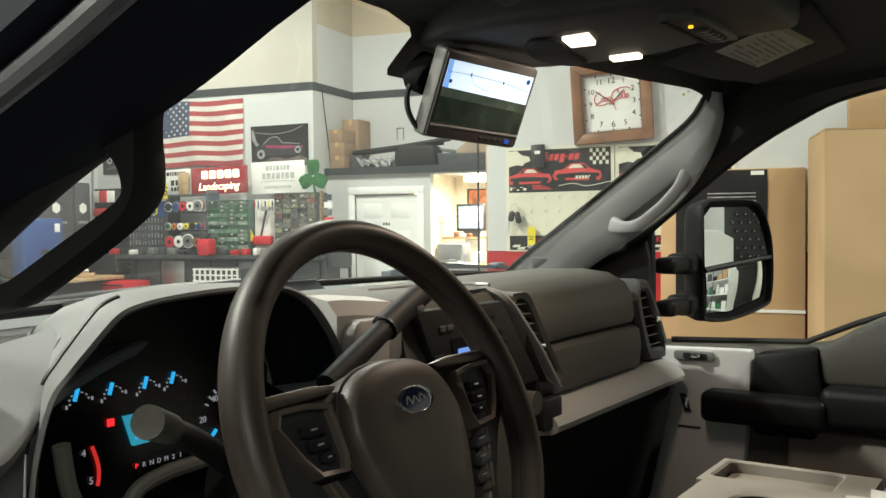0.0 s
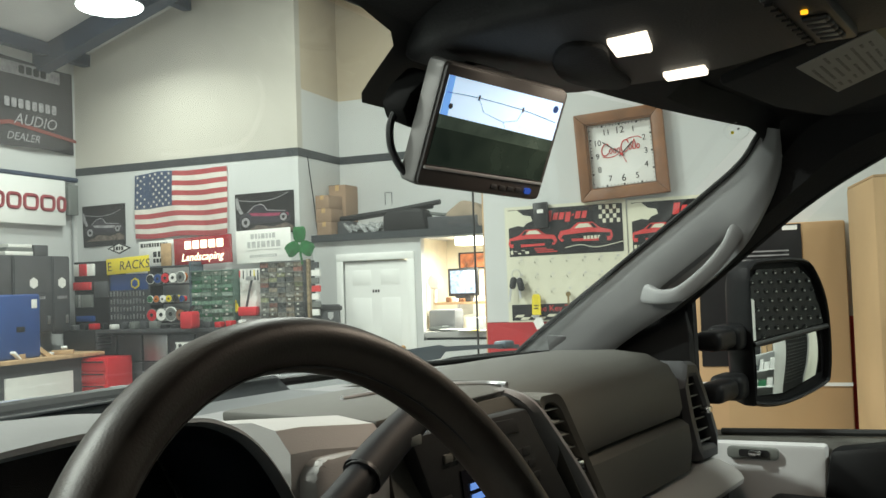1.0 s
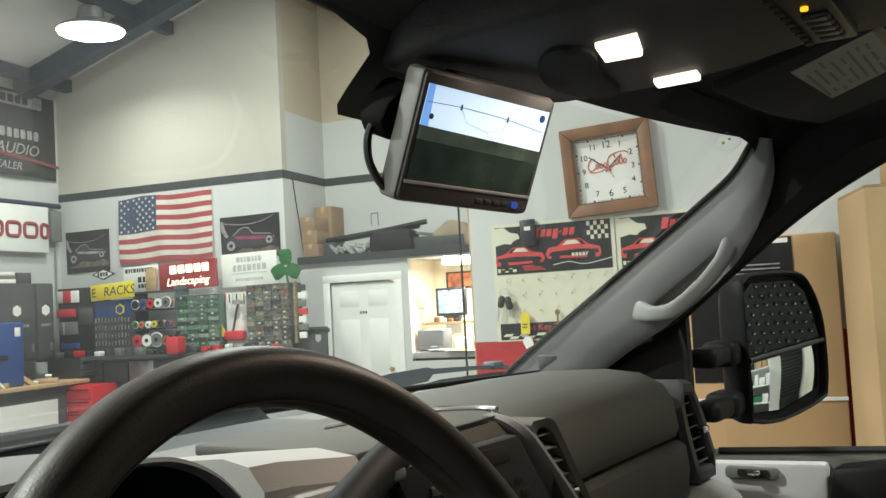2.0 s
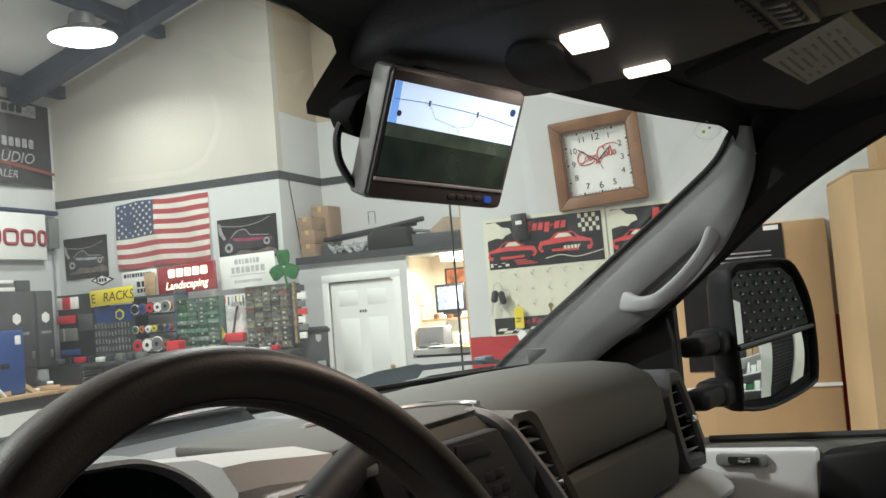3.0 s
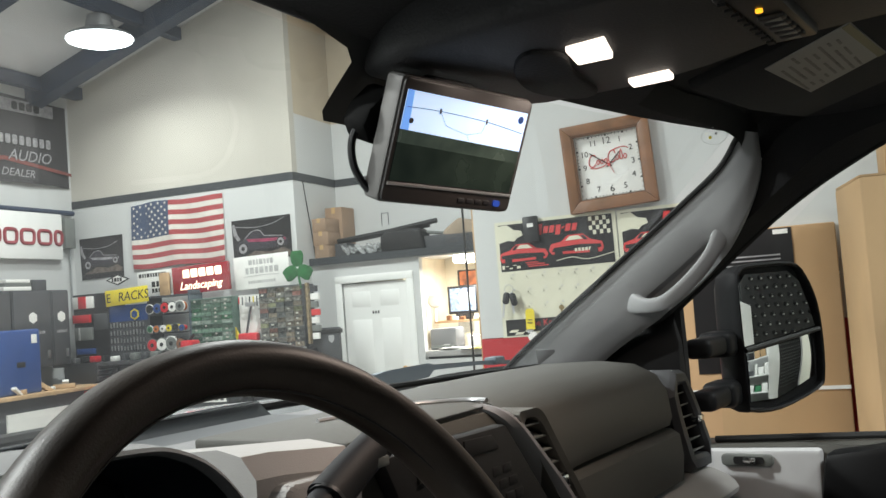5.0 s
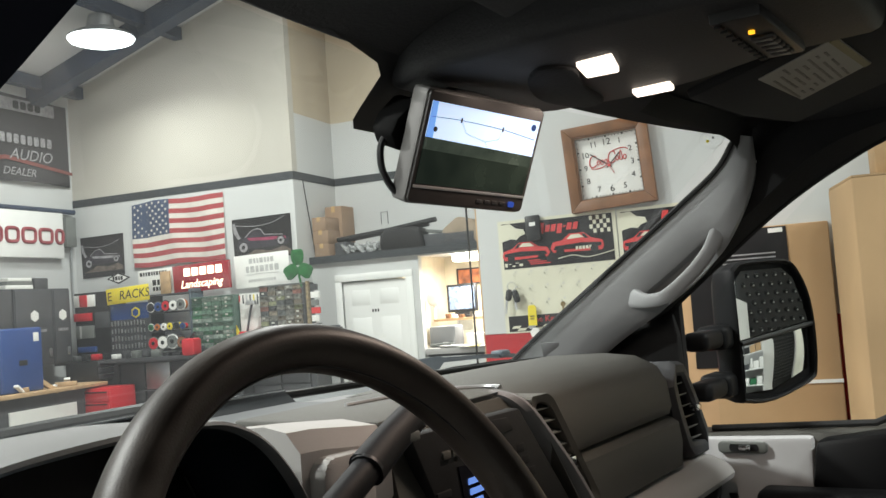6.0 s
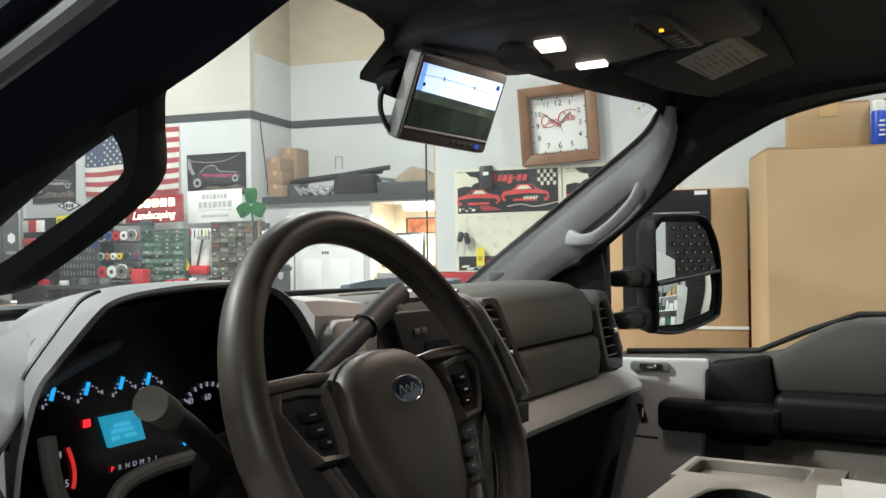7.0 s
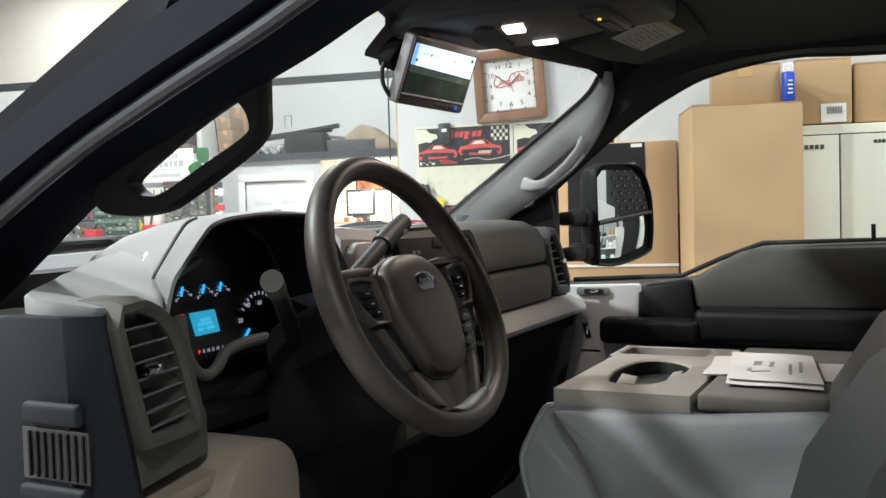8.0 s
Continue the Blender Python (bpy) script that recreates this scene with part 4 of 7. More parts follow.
rears = smooth_path([(x, y, z) for x, y, z, fy, fz in wing], 3)
fars = smooth_path([(x, fy, fz) for x, y, z, fy, fz in wing], 3)
secs = []
for r, f in zip(rears, fars):
    d, h = f.y - r.y, f.z - r.z
    prof = [(f.y, f.z - 0.016), (f.y, f.z - 0.003), (f.y - 0.005, f.z)]
    prof += [(r.y + d * q, r.z + h * (q + 0.3 * q * (1 - q))) for q in (0.85, 0.7, 0.55, 0.4, 0.27, 0.15, 0.07)]
    secs.append((r.x, prof + [(r.y + 0.003, r.z + 0.0006), (r.y, r.z - 0.003), (r.y + 0.002, r.z - 0.008), (r.y + 0.006, r.z - 0.014)]))
section_run("dash_wing", secs, HOODGREY, "light grey dash top sweeping out to the door")
part("dash_end", prism([(-0.872, 1.526), (-0.80, 1.528), (-0.765, 1.515), (-0.735, 1.47), (-0.700, 1.41), (-0.700, 1.365), (-0.85, 1.345)], 0.135, 0.30, "y", 0.004), DASH, truck, "charcoal outer end of the dash")
end = part("end_panel", prism([(0.128, 1.532), (0.20, 1.532), (0.40, 1.50), (0.44, 1.33), (0.128, 1.33)], -0.888, -0.862, "x", 0.003), ENDGREY, truck, "dark blue-grey end cover of the dash")
part("end_corner", loft([[(-0.872 + k, 0.099, z), (-0.876 + k, 0.101, z), (-0.8893, 0.127, z), (-0.8893, 0.131, z), (-0.870, 0.136, z), (-0.855 + k, 0.112, z)] for z, k in ((1.532, 0.0), (1.50, 0.006), (1.45, 0.015), (1.405, 0.025), (1.36, 0.034), (1.32, 0.04))]), ENDGREY, end, "chamfered corner of the end cover")
part("fuse_cover", slab(-0.898, -0.886, 0.108, 0.178, 1.437, 1.457, 0.005, seg=3), ENDGREY, end, "grey grip of the side cover")
part("slot", slab(-0.8895, -0.886, 0.104, 0.187, 1.385, 1.432, 0.001), BLACK, end, "black slot in the side cover")
for k in range(8):
    part("rib", slab(-0.8915, -0.888, 0.109 + k * 0.0095, 0.1115 + k * 0.0095, 1.388, 1.429), ARMBLACK, end, smooth=0)
part("lower_grip", slab(-0.897, -0.886, 0.106, 0.186, 1.368, 1.382, 0.004, seg=3), ENDGREY, end)
part("knee_ledge", prism([(-0.80, 1.336), (-0.70, 1.348), (-0.685, 1.34), (-0.685, 1.33), (-0.80, 1.326)], 0.125, 0.20, "y", 0.003), TAN, truck, "tan ledge under the outer vent")
part("knee_panel", prism([(-0.715, 1.15), (-0.585, 1.15)] + [(-0.65 + 0.064 * math.cos(a), 1.315 + 0.055 * math.sin(a)) for a in np.linspace(0.0, math.pi, 11)], 0.10, 0.24, "y", 0.006, seg=2), TAN, truck, "tan knee panel under the dash")
section_run("driver_lower_dash", [(x, [(0.34, 1.375), (0.19, 1.37), (0.19, 1.3), (0.26, 1.0), (0.4, 0.85), (0.55, 0.85), (0.55, 1.5)]) for x in (-0.86, -0.7, -0.4, -0.19)], UNDERDASH, "black lower dash at the driver's knees")

# steering wheel, column, stalks
TILT = 24.35
WH = pose(-0.4406, 0.0161, 1.5038, 90 - TILT, 0, 0)   # x right, y up the wheel, z towards the driver
RIM, SQUAT = 0.1835, 0.875   # radius of the rim's core; the lower half is flattened


def rim_at(a, out=0.0, z=0.0):
    r = RIM + out
    return WH @ Vector((r * math.cos(a), r * math.sin(a) * (SQUAT if math.sin(a) < 0 else 1.0), z))


rings = []
for a in np.linspace(0, math.tau, 129)[:-1]:
    grip = 0.0148 + 0.0022 * math.exp(-((math.sin(a) - 0.25) / 0.35) ** 2) * abs(math.cos(a))   # thicker where it is held
    rings.append([rim_at(a, grip * math.cos(b) - 0.5 * (grip - 0.0148), 0.0178 * math.sin(b)) for b in np.linspace(0, math.tau, 21)[:-1]])
wheel = part("steering_wheel", loft(rings, loop=True), LEATHER, truck, "worn dark leather steering wheel")
part("stitching", tube([rim_at(a, -0.0146, 0.004) for a in np.linspace(0, math.tau, 97)[:-1]], 0.0009, 5, True), BLACK, wheel)
half = [(0.0, 0.061), (0.03, 0.0585), (0.055, 0.048), (0.07, 0.032), (0.0775, 0.010), (0.077, -0.010), (0.071, -0.034), (0.062, -0.058), (0.052, -0.080), (0.034, -0.094), (0.0, -0.099)]
hubp = [(p.x, p.y) for p in smooth_path([(x - 0.004, y, 0) for x, y in half[:-1]] + [(-x - 0.004, y, 0) for x, y in half[:0:-1]], 3, True)]
part("airbag_cover", loft([[WH @ Vector((x * q - 0.004 * (1 - q), -0.01 + (y + 0.01) * q, z)) for x, y in hubp] for q, z in ((0.97, -0.05), (1.0, -0.014), (0.995, 0.002), (0.965, 0.010), (0.9, 0.0142), (0.7, 0.0168), (0.4, 0.0178), (0.05, 0.018))]), LEATHER, wheel, "dark airbag cover")
part("cover_seam", tube([WH @ Vector((x * 1.01, y * 1.01, -0.004)) for x, y in hubp], 0.0018, 6, True), BLACK, wheel)
BY = 0.0185


def oval(w, h, q, z):
    return [WH @ Vector((0.001 + w * q * math.cos(a), BY + h * q * math.sin(a), z)) for a in np.linspace(0, math.tau, 33)[:-1]]


part("badge", loft([oval(0.0255, 0.0125, q, z) for q, z in ((1.0, 0.012), (1.0, 0.0195), (0.93, 0.0208), (0.86, 0.0196), (0.84, 0.018))], caps=False), CHROME, wheel, "chrome oval badge rim")
part("badge_field", loft([oval(0.022, 0.0107, q, z) for q, z in ((1.0, 0.012), (0.98, 0.0186), (0.5, 0.0192))]), mat("badge_blue", (0.005, 0.007, 0.022), 0.2, bump=0), wheel, "dark blue oval badge")
part("badge_scroll", tube([WH @ Vector((x, BY + y, 0.0196)) for x, y in ((-0.014, -0.003), (-0.010, 0.004), (-0.006, -0.003), (-0.001, 0.003), (0.004, -0.003), (0.008, 0.004), (0.014, -0.001))], 0.0006, 5, steps=4), GREYBIN, wheel, "grey scroll on the badge")
BRONZE = mat("bronze_trim", (0.105, 0.086, 0.075), 0.34, 0.35, var=0.1)
SPOKE = mat("spoke_dark_plastic", (0.012, 0.012, 0.012), 0.6, bump=0.2, fine=700)
for sx in (-1, 1):
    part("spoke", prism([(sx * x, y) for x, y in ((0.060, 0.046), (0.10, 0.050), (0.150, 0.050), (0.172, 0.036), (0.174, -0.010), (0.150, -0.030), (0.115, -0.075), (0.098, -0.115), (0.060, -0.10), (0.066, -0.03))], -0.028, -0.006, bevel=0.005, m=WH), SPOKE, wheel)
    part("spoke_brow", prism([(sx * x, y) for x, y in ((0.066, 0.050), (0.10, 0.0535), (0.157, 0.0525), (0.170, 0.043), (0.150, 0.041), (0.078, 0.043))], -0.012, 0.001, bevel=0.004, m=WH), LEATHER if sx < 0 else BRONZE, wheel, "brown upper edge of the spoke")
    fr = [(0.092, 0.036), (0.122, 0.040), (0.150, 0.040), (0.158, 0.026), (0.140, -0.004), (0.127, -0.019), (0.096, -0.021), (0.091, -0.008)]
    inn = [(0.0965, 0.0315), (0.122, 0.0355), (0.1475, 0.0352), (0.1525, 0.025), (0.1365, -0.0015), (0.125, -0.0145), (0.0995, -0.0165), (0.0955, -0.007)]
    fr, inn = [(sx * x, y) for x, y in fr], [(sx * x, y) for x, y in inn]
    part("switch_bezel", loft([[WH @ Vector((x, y, z)) for x, y in poly] for poly, z in ((fr, -0.008), (fr, 0.004), ([(x * 0.85 + 0.15 * a, y * 0.85 + 0.15 * b) for (x, y), (a, b) in zip(fr, inn)], 0.0085), (inn, 0.0065), (inn, -0.004))], caps=False), BRONZE, wheel, "bronze-grey switch bezel")
    part("switch_well", prism(inn, -0.006, 0.001, m=WH), SPOKE, wheel)
    for x, y, w2, h2 in ((0.119, 0.0185, 0.026, 0.010), (0.117, 0.0060, 0.024, 0.010), (0.112, -0.0050, 0.016, 0.008)):
        part("switch", prism(rounded(w2, h2, 0.0035, 3, sx * x, y), 0.0, 0.0065, bevel=0.0012, m=WH), SHADETRIM_SWITCH, wheel)
        part("switch_mark", prism(rounded(w2 * 0.3, 0.0016, 0.0006, 2, sx * x, y), 0.0065, 0.007, m=WH), SATIN, wheel, smooth=0)
    # blade of satin trim from the switches down to the bottom of the rim
    for o in (0.0, 0.0085):
        part("spoke_trim", prism([(sx * (x + o), y) for x, y in ((0.110, -0.024), (0.1065, -0.024), (0.083, -0.078), (0.0865, -0.078))], -0.008, 0.002, bevel=0.001, m=WH), BRONZE, wheel, "thin bronze strip on the spoke")
    part("lower_trim", prism([(sx * x, y) for x, y in ((0.087, -0.080), (0.076, -0.082), (0.050, -0.118), (0.040, -0.134), (0.060, -0.128), (0.078, -0.104))], -0.009, 0.002, bevel=0.002, m=WH), BRONZE, wheel, "bronze trim low on the spoke")
    part("lower_spoke", prism([(sx * x, y) for x, y in ((0.0, -0.085), (0.052, -0.080), (0.072, -0.100), (0.086, -0.126), (0.070, -0.150), (0.0, -0.160))], -0.026, -0.006, bevel=0.005, m=WH), LEATHER, wheel, "dark lower spoke")
    for y, x, w2, h2 in ((-0.034, 0.112, 0.028, 0.012), (-0.050, 0.104, 0.026, 0.012), (-0.066, 0.095, 0.022, 0.010)):
        if sx > 0:
            part("switch", prism(rounded(w2, h2, 0.004, 3, x - 0.012, y), -0.006, 0.003, bevel=0.001, m=WH), BLACK, wheel)
            part("switch_mark", prism(rounded(w2 * 0.35, 0.0014, 0.0005, 2, x - 0.012, y + 0.002), 0.003, 0.0035, m=WH), GREYBIN, wheel, smooth=0)
part("bottom_trim", prism([(-0.030, -0.138), (0.004, -0.138), (0.050, -0.131), (0.080, -0.130), (0.076, -0.139), (0.050, -0.147), (0.004, -0.150)], -0.010, 0.002, bevel=0.003, m=WH), SATIN, wheel, "satin trim at the bottom of the wheel")
part("column_shroud", loft([[WH @ Vector((r * math.cos(a), -0.008 + r * 0.95 * math.sin(a), z)) for a in np.linspace(0, math.tau, 25)[:-1]] for r, z in ((0.05, -0.03), (0.062, -0.045), (0.066, -0.09), (0.068, -0.2))]), SOFTBLACK, truck, "black steering column shroud")
part("column_lower", loft([[WH @ Vector((0.085 * math.cos(a), -0.06 + 0.07 * math.sin(a), z)) for a in np.linspace(0, math.tau, 25)[:-1]] for z in (-0.07, -0.3)]), UNDERDASH, truck, "black lower column cover")
st = part("indicator_stalk", tube([(-0.485, 0.168, 1.448), (-0.53, 0.145, 1.474), (-0.60, 0.105, 1.511), (-0.655, 0.074, 1.536)], 0.0105, 16, steps=6, taper=(1.1, 0.9)), BLACK, truck, "black indicator stalk")
part("stalk_end", tube([(-0.650, 0.077, 1.534), (-0.668, 0.066, 1.541), (-0.686, 0.056, 1.548)], 0.0122, 18, steps=4, taper=(0.92, 1.0)), DASH, st, "grey twist end of the stalk")
lv = part("gear_lever", tube([(-0.40, 0.143, 1.522), (-0.34, 0.150, 1.546), (-0.28, 0.157, 1.570)], 0.0122, 12, steps=4), LEVER, truck, "black column gear lever")
part("lever_grip", tube([(-0.288, 0.156, 1.567), (-0.25, 0.160, 1.583), (-0.206, 0.163, 1.600)], 0.0150, 16, steps=4, flat=0.85, taper=(1.05, 0.92)), LEVER, lv, "black lever grip")
part("lever_button", slab(-0.238, -0.223, 0.1475, 0.152, 1.580, 1.588, 0.0015), GREYBIN, lv, "small grey button")
part("lever_collar", tube([(-0.289, 0.1555, 1.5665), (-0.286, 0.1562, 1.568)], 0.0142, 14), BLACK, lv)


# front pillars with grab handles (trim alike, the driver's coloured dark for its shade)
def pillar(sx, label, groove=0.0):
    fr = [(0.775, 0.66, 1.52), (0.76, 0.607, 1.562), (0.745, 0.529, 1.618), (0.71, 0.352, 1.733), (0.682, 0.205, 1.83), (0.667, 0.14, 1.875), (0.657, 0.110, 1.910), (0.656, 0.098, 1.925)]
    re = [(0.82, 0.50, 1.52), (0.78, 0.438, 1.556), (0.765, 0.362, 1.605), (0.735, 0.255, 1.664), (0.72, 0.179, 1.719), (0.705, 0.122, 1.79), (0.695, 0.088, 1.862), (0.672, 0.082, 1.922)]
    fr, re = smooth_path(fr, 6), smooth_path(re, 6)
    rings = []
    inn = Vector((-0.8, -0.5, -0.2)).normalized()
    for a, b in zip(fr, re):
        z = (a.z + b.z) / 2
        w = groove * max(0.0, min(1.0, (z - 1.675) / 0.02, (1.80 - z) / 0.03))
        rings.append([a, a.lerp(b, 0.06) + inn * 0.004, a.lerp(b, 0.2) + inn * 0.007, a.lerp(b, 0.5) + inn * (0.012 - 0.004 * w), a.lerp(b, 0.6) + inn * (0.012 - 0.012 * w), a.lerp(b, 0.72) + inn * (0.011 - 0.04 * w), a.lerp(b, 0.9) + inn * (0.008 - 0.04 * w), b - inn * 0.02 * w, b + Vector((0.05, 0.02, 0.0)), a + Vector((0.05, 0.012, 0.0))])
    for r in rings:
        for v in r:
            v.x *= sx
    ob = part("front_pillar", loft(rings), TRIM if sx > 0 else SHADETRIM_SWITCH, truck, label)
    part("glass_seal", tube([Vector(((p.x + 0.004) * sx, p.y + 0.003, p.z)) for p in fr], 0.0042, 6), RUBBER, ob, "black seal at the glass")
    return ob


pp = pillar(1, "grey trim of the passenger's front pillar", 0.75)
def flared(pts, r, flare, ends=0.2, n=16):
    """A grip whose ends swell into the trim that carries it."""
    path = smooth_path(pts, 8)
    rings = []
    for i, p in enumerate(path):
        q = i / (len(path) - 1)
        d = (path[min(i + 1, len(path) - 1)] - path[max(i - 1, 0)]).normalized()
        e = max(0.0, 1 - q / ends, (q - 1 + ends) / ends)
        side = d.cross(Vector((-0.85, -0.45, -0.2))).normalized()
        out = side.cross(d).normalized()
        rr = r * (1 + flare * e * e)
        rings.append([p + side * rr * 1.25 * math.copysign(abs(math.cos(a)) ** 0.7, math.cos(a)) + out * rr * 0.6 * math.copysign(abs(math.sin(a)) ** 0.7, math.sin(a)) for a in np.linspace(0, math.tau, n + 1)[:-1]])
    return loft(rings)


part("grab_handle", flared([(0.760, 0.372, 1.690), (0.738, 0.342, 1.680), (0.713, 0.310, 1.671), (0.697, 0.283, 1.669), (0.687, 0.252, 1.676), (0.693, 0.212, 1.707), (0.698, 0.180, 1.742), (0.701, 0.160, 1.776), (0.705, 0.142, 1.815), (0.709, 0.128, 1.850)], 0.0098, 1.9, 0.34), TRIM, pp, "moulded grab handle")
e1 = Vector((0.117, -0.99, -0.035)).normalized()
e2 = Vector((-0.15, -0.80, 0.57))
e2 = (e2 - e1 * e2.dot(e1)).normalized()
e3 = e1.cross(e2)
part("pillar_tag", slab(-0.019, 0.019, -0.016, 0.016, -0.004, 0.0016, 0.0014, m=Matrix(((e1.x, e2.x, e3.x, 0.7520), (e1.y, e2.y, e3.y, 0.514), (e1.z, e2.z, e3.z, 1.5865), (0, 0, 0, 1)))), mat("cap_grey", (0.19, 0.19, 0.195), 0.6), pp, "small square cap on the trim")
# rounded black corner of the windshield seal
cor = smooth_path([(0.30, 0.128, 1.922), (0.383, 0.123, 1.919), (0.48, 0.118, 1.922), (0.584, 0.112, 1.921), (0.630, 0.107, 1.915), (0.652, 0.104, 1.906), (0.660, 0.106, 1.898)], 5)
part("windshield_seal", loft([[p, p + Vector((0.006, -0.006, 0.006)), p + Vector((0.03, -0.02, 0.03)), p + Vector((0.06, 0.03, 0.06))] for p in cor], False), RUBBER, truck, "black rounded corner of the windshield seal")
dp = pillar(-1, "driver's front pillar trim with its shade painted in")
# loop handle of the driver's pillar: an outer outline round a slanting window, y and z
loop_out = [(0.1019, 1.7655), (0.0626, 1.7748), (0.0634, 1.7575), (0.065, 1.7238), (0.0684, 1.7023), (0.0791, 1.6858), (0.1197, 1.6559), (0.1635, 1.6278), (0.1773, 1.6209), (0.2046, 1.6179), (0.2362, 1.6218), (0.2471, 1.6387), (0.2326, 1.6657), (0.1728, 1.7195)]
loop_in = [(0.1116, 1.7289), (0.1012, 1.7354), (0.0889, 1.732), (0.08, 1.7212), (0.0766, 1.7072), (0.0824, 1.6978), (0.126, 1.6706), (0.1682, 1.6443), (0.1812, 1.6404), (0.197, 1.644), (0.2083, 1.6545), (0.2037, 1.6623), (0.1804, 1.6803), (0.1418, 1.7089)]
oy, oz = 0.1418, 1.6891


def resample(poly, n=56):
    """The outline of a polygon seen from (oy, oz) at even turns of the stretched angle."""
    pts = smooth_path([(y, z, 0) for y, z in poly], 8, True)
    out = []
    for k in range(n):
        a = k * math.tau / n
        d = Vector((math.cos(a) * 0.085 - math.sin(a) * 0.018, -math.cos(a) * 0.047 - math.sin(a) * 0.030))
        best = None
        for p, q in zip(pts, pts[1:] + pts[:1]):
            e = Vector((q.x - p.x, q.y - p.y))
            den = d.x * e.y - d.y * e.x
            if abs(den) > 1e-12:
                w0 = Vector((p.x - oy, p.y - oz))
                s_, t_ = (w0.x * e.y - w0.y * e.x) / den, (w0.x * d.y - w0.y * d.x) / den
                if s_ > 0 and -1e-6 <= t_ <= 1 + 1e-6 and (best is None or s_ < best):
                    best = s_
        out.append((oy + d.x * best, oz + d.y * best))
    return out


ro, ri = resample(loop_out), resample(loop_in)
# the handle's black stands for the shade on it, as on its pillar
part("grab_handle", loft([[(x - 0.30 * (a[0] + (b[0] - a[0]) * k - 0.06), a[0] + (b[0] - a[0]) * k, a[1] + (b[1] - a[1]) * k) for a, b in zip(ro, ri)] for x, k in ((-0.684, 0.06), (-0.670, 0.0), (-0.659, 0.06), (-0.653, 0.3), (-0.652, 0.6), (-0.656, 0.92), (-0.667, 1.0), (-0.684, 0.94))], loop=True), SOFTBLACK, dp, "moulded loop handle with its shade painted in")
# driver's door opening: dark jamb with its seal
inner = smooth_path([(-0.70, 0.62, 1.42), (-0.69, 0.44, 1.532), (-0.685, 0.27, 1.650), (-0.68, 0.11, 1.730), (-0.68, 0.0, 1.774), (-0.68, -0.12, 1.825), (-0.69, -0.35, 1.885), (-0.70, -1.15, 1.90)], 5)
outer = smooth_path([(-0.95, 0.50, 1.46), (-0.93, 0.32, 1.605), (-0.90, 0.184, 1.693), (-0.89, 0.08, 1.742), (-0.875, -0.02, 1.79), (-0.86, -0.12, 1.84), (-0.84, -0.35, 1.93), (-0.82, -1.15, 1.96)], 5)
JAMB = mat("dark_jamb_paint", (0.009, 0.010, 0.015), 0.7, spec=0.02)
outer = [a.lerp(b, 0.74) for a, b in zip(inner, outer)]
part("door_jamb", loft([[a, a.lerp(b, 0.35) + Vector((0, -0.012, -0.006)), a.lerp(b, 0.7) + Vector((0, -0.006, 0)), b, b + Vector((0.03, 0.03, 0.05)), a + Vector((-0.02, 0.05, 0.06))] for a, b in zip(inner, outer)]), JAMB, truck, "dark painted door jamb")
part("door_seal", tube([a.lerp(b, 0.82) + Vector((-0.01, -0.016, -0.01)) for a, b in zip(inner, outer)], 0.0085, 10), mat("seal_rubber_sheen", (0.03, 0.03, 0.038), 0.35), truck, "rubber door seal")

# roof, headliner, header, overhead console
nx = 15
hl = []
for y, dz in ((0.125, -0.014), (0.112, -0.02), (0.07, 0.0), (-0.05, 0.022), (-0.2, 0.035), (-0.6, 0.04), (-1.15, 0.03)):
    row = []
    for x in np.linspace(-0.735, 0.735, nx):
        yy = y + (bow(x) * 1.0 if y > 0.1 else bow(x) * 0.6 if y > 0 else 0)
        row.append((x, yy, 1.952 + dz - (0.05 if y < 0 else 0.0) * abs(x / 0.735) ** 5))
    hl.append(row)
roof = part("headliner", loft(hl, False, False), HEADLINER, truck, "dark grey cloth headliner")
part("roof_skin", loft([[(x * 1.08, y + 0.03, z + 0.05 + 0.03 * (1 - (x / 0.735) ** 2)) for x, y, z in r] for r in hl], False, False), BODY, truck, "white roof")
# door-top rail of the passenger's side
rail = smooth_path([(0.83, 0.32, 1.63), (0.81, 0.285, 1.655), (0.78, 0.175, 1.735), (0.76, 0.07, 1.81), (0.755, -0.03, 1.868), (0.755, -0.13, 1.91), (0.755, -0.3, 1.935), (0.755, -0.5, 1.925), (0.755, -1.15, 1.91)], 5)
edge = smooth_path([(0.79, 0.38, 1.66), (0.765, 0.29, 1.70), (0.72, 0.20, 1.79), (0.70, 0.10, 1.87), (0.69, 0.03, 1.93), (0.69, -0.10, 1.955), (0.69, -0.3, 1.965), (0.69, -0.5, 1.96), (0.69, -1.15, 1.95)], 5)
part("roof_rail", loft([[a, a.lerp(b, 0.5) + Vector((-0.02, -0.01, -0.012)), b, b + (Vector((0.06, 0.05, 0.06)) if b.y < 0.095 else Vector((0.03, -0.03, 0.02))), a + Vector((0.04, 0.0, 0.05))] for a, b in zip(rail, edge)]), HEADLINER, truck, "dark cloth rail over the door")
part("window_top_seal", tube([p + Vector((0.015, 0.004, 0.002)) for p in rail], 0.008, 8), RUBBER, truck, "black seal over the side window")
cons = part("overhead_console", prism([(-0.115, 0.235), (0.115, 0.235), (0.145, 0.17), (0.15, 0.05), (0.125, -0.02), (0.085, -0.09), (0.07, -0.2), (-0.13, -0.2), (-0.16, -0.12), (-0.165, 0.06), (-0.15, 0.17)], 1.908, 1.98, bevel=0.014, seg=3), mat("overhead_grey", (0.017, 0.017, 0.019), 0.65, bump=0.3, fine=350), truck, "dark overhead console")
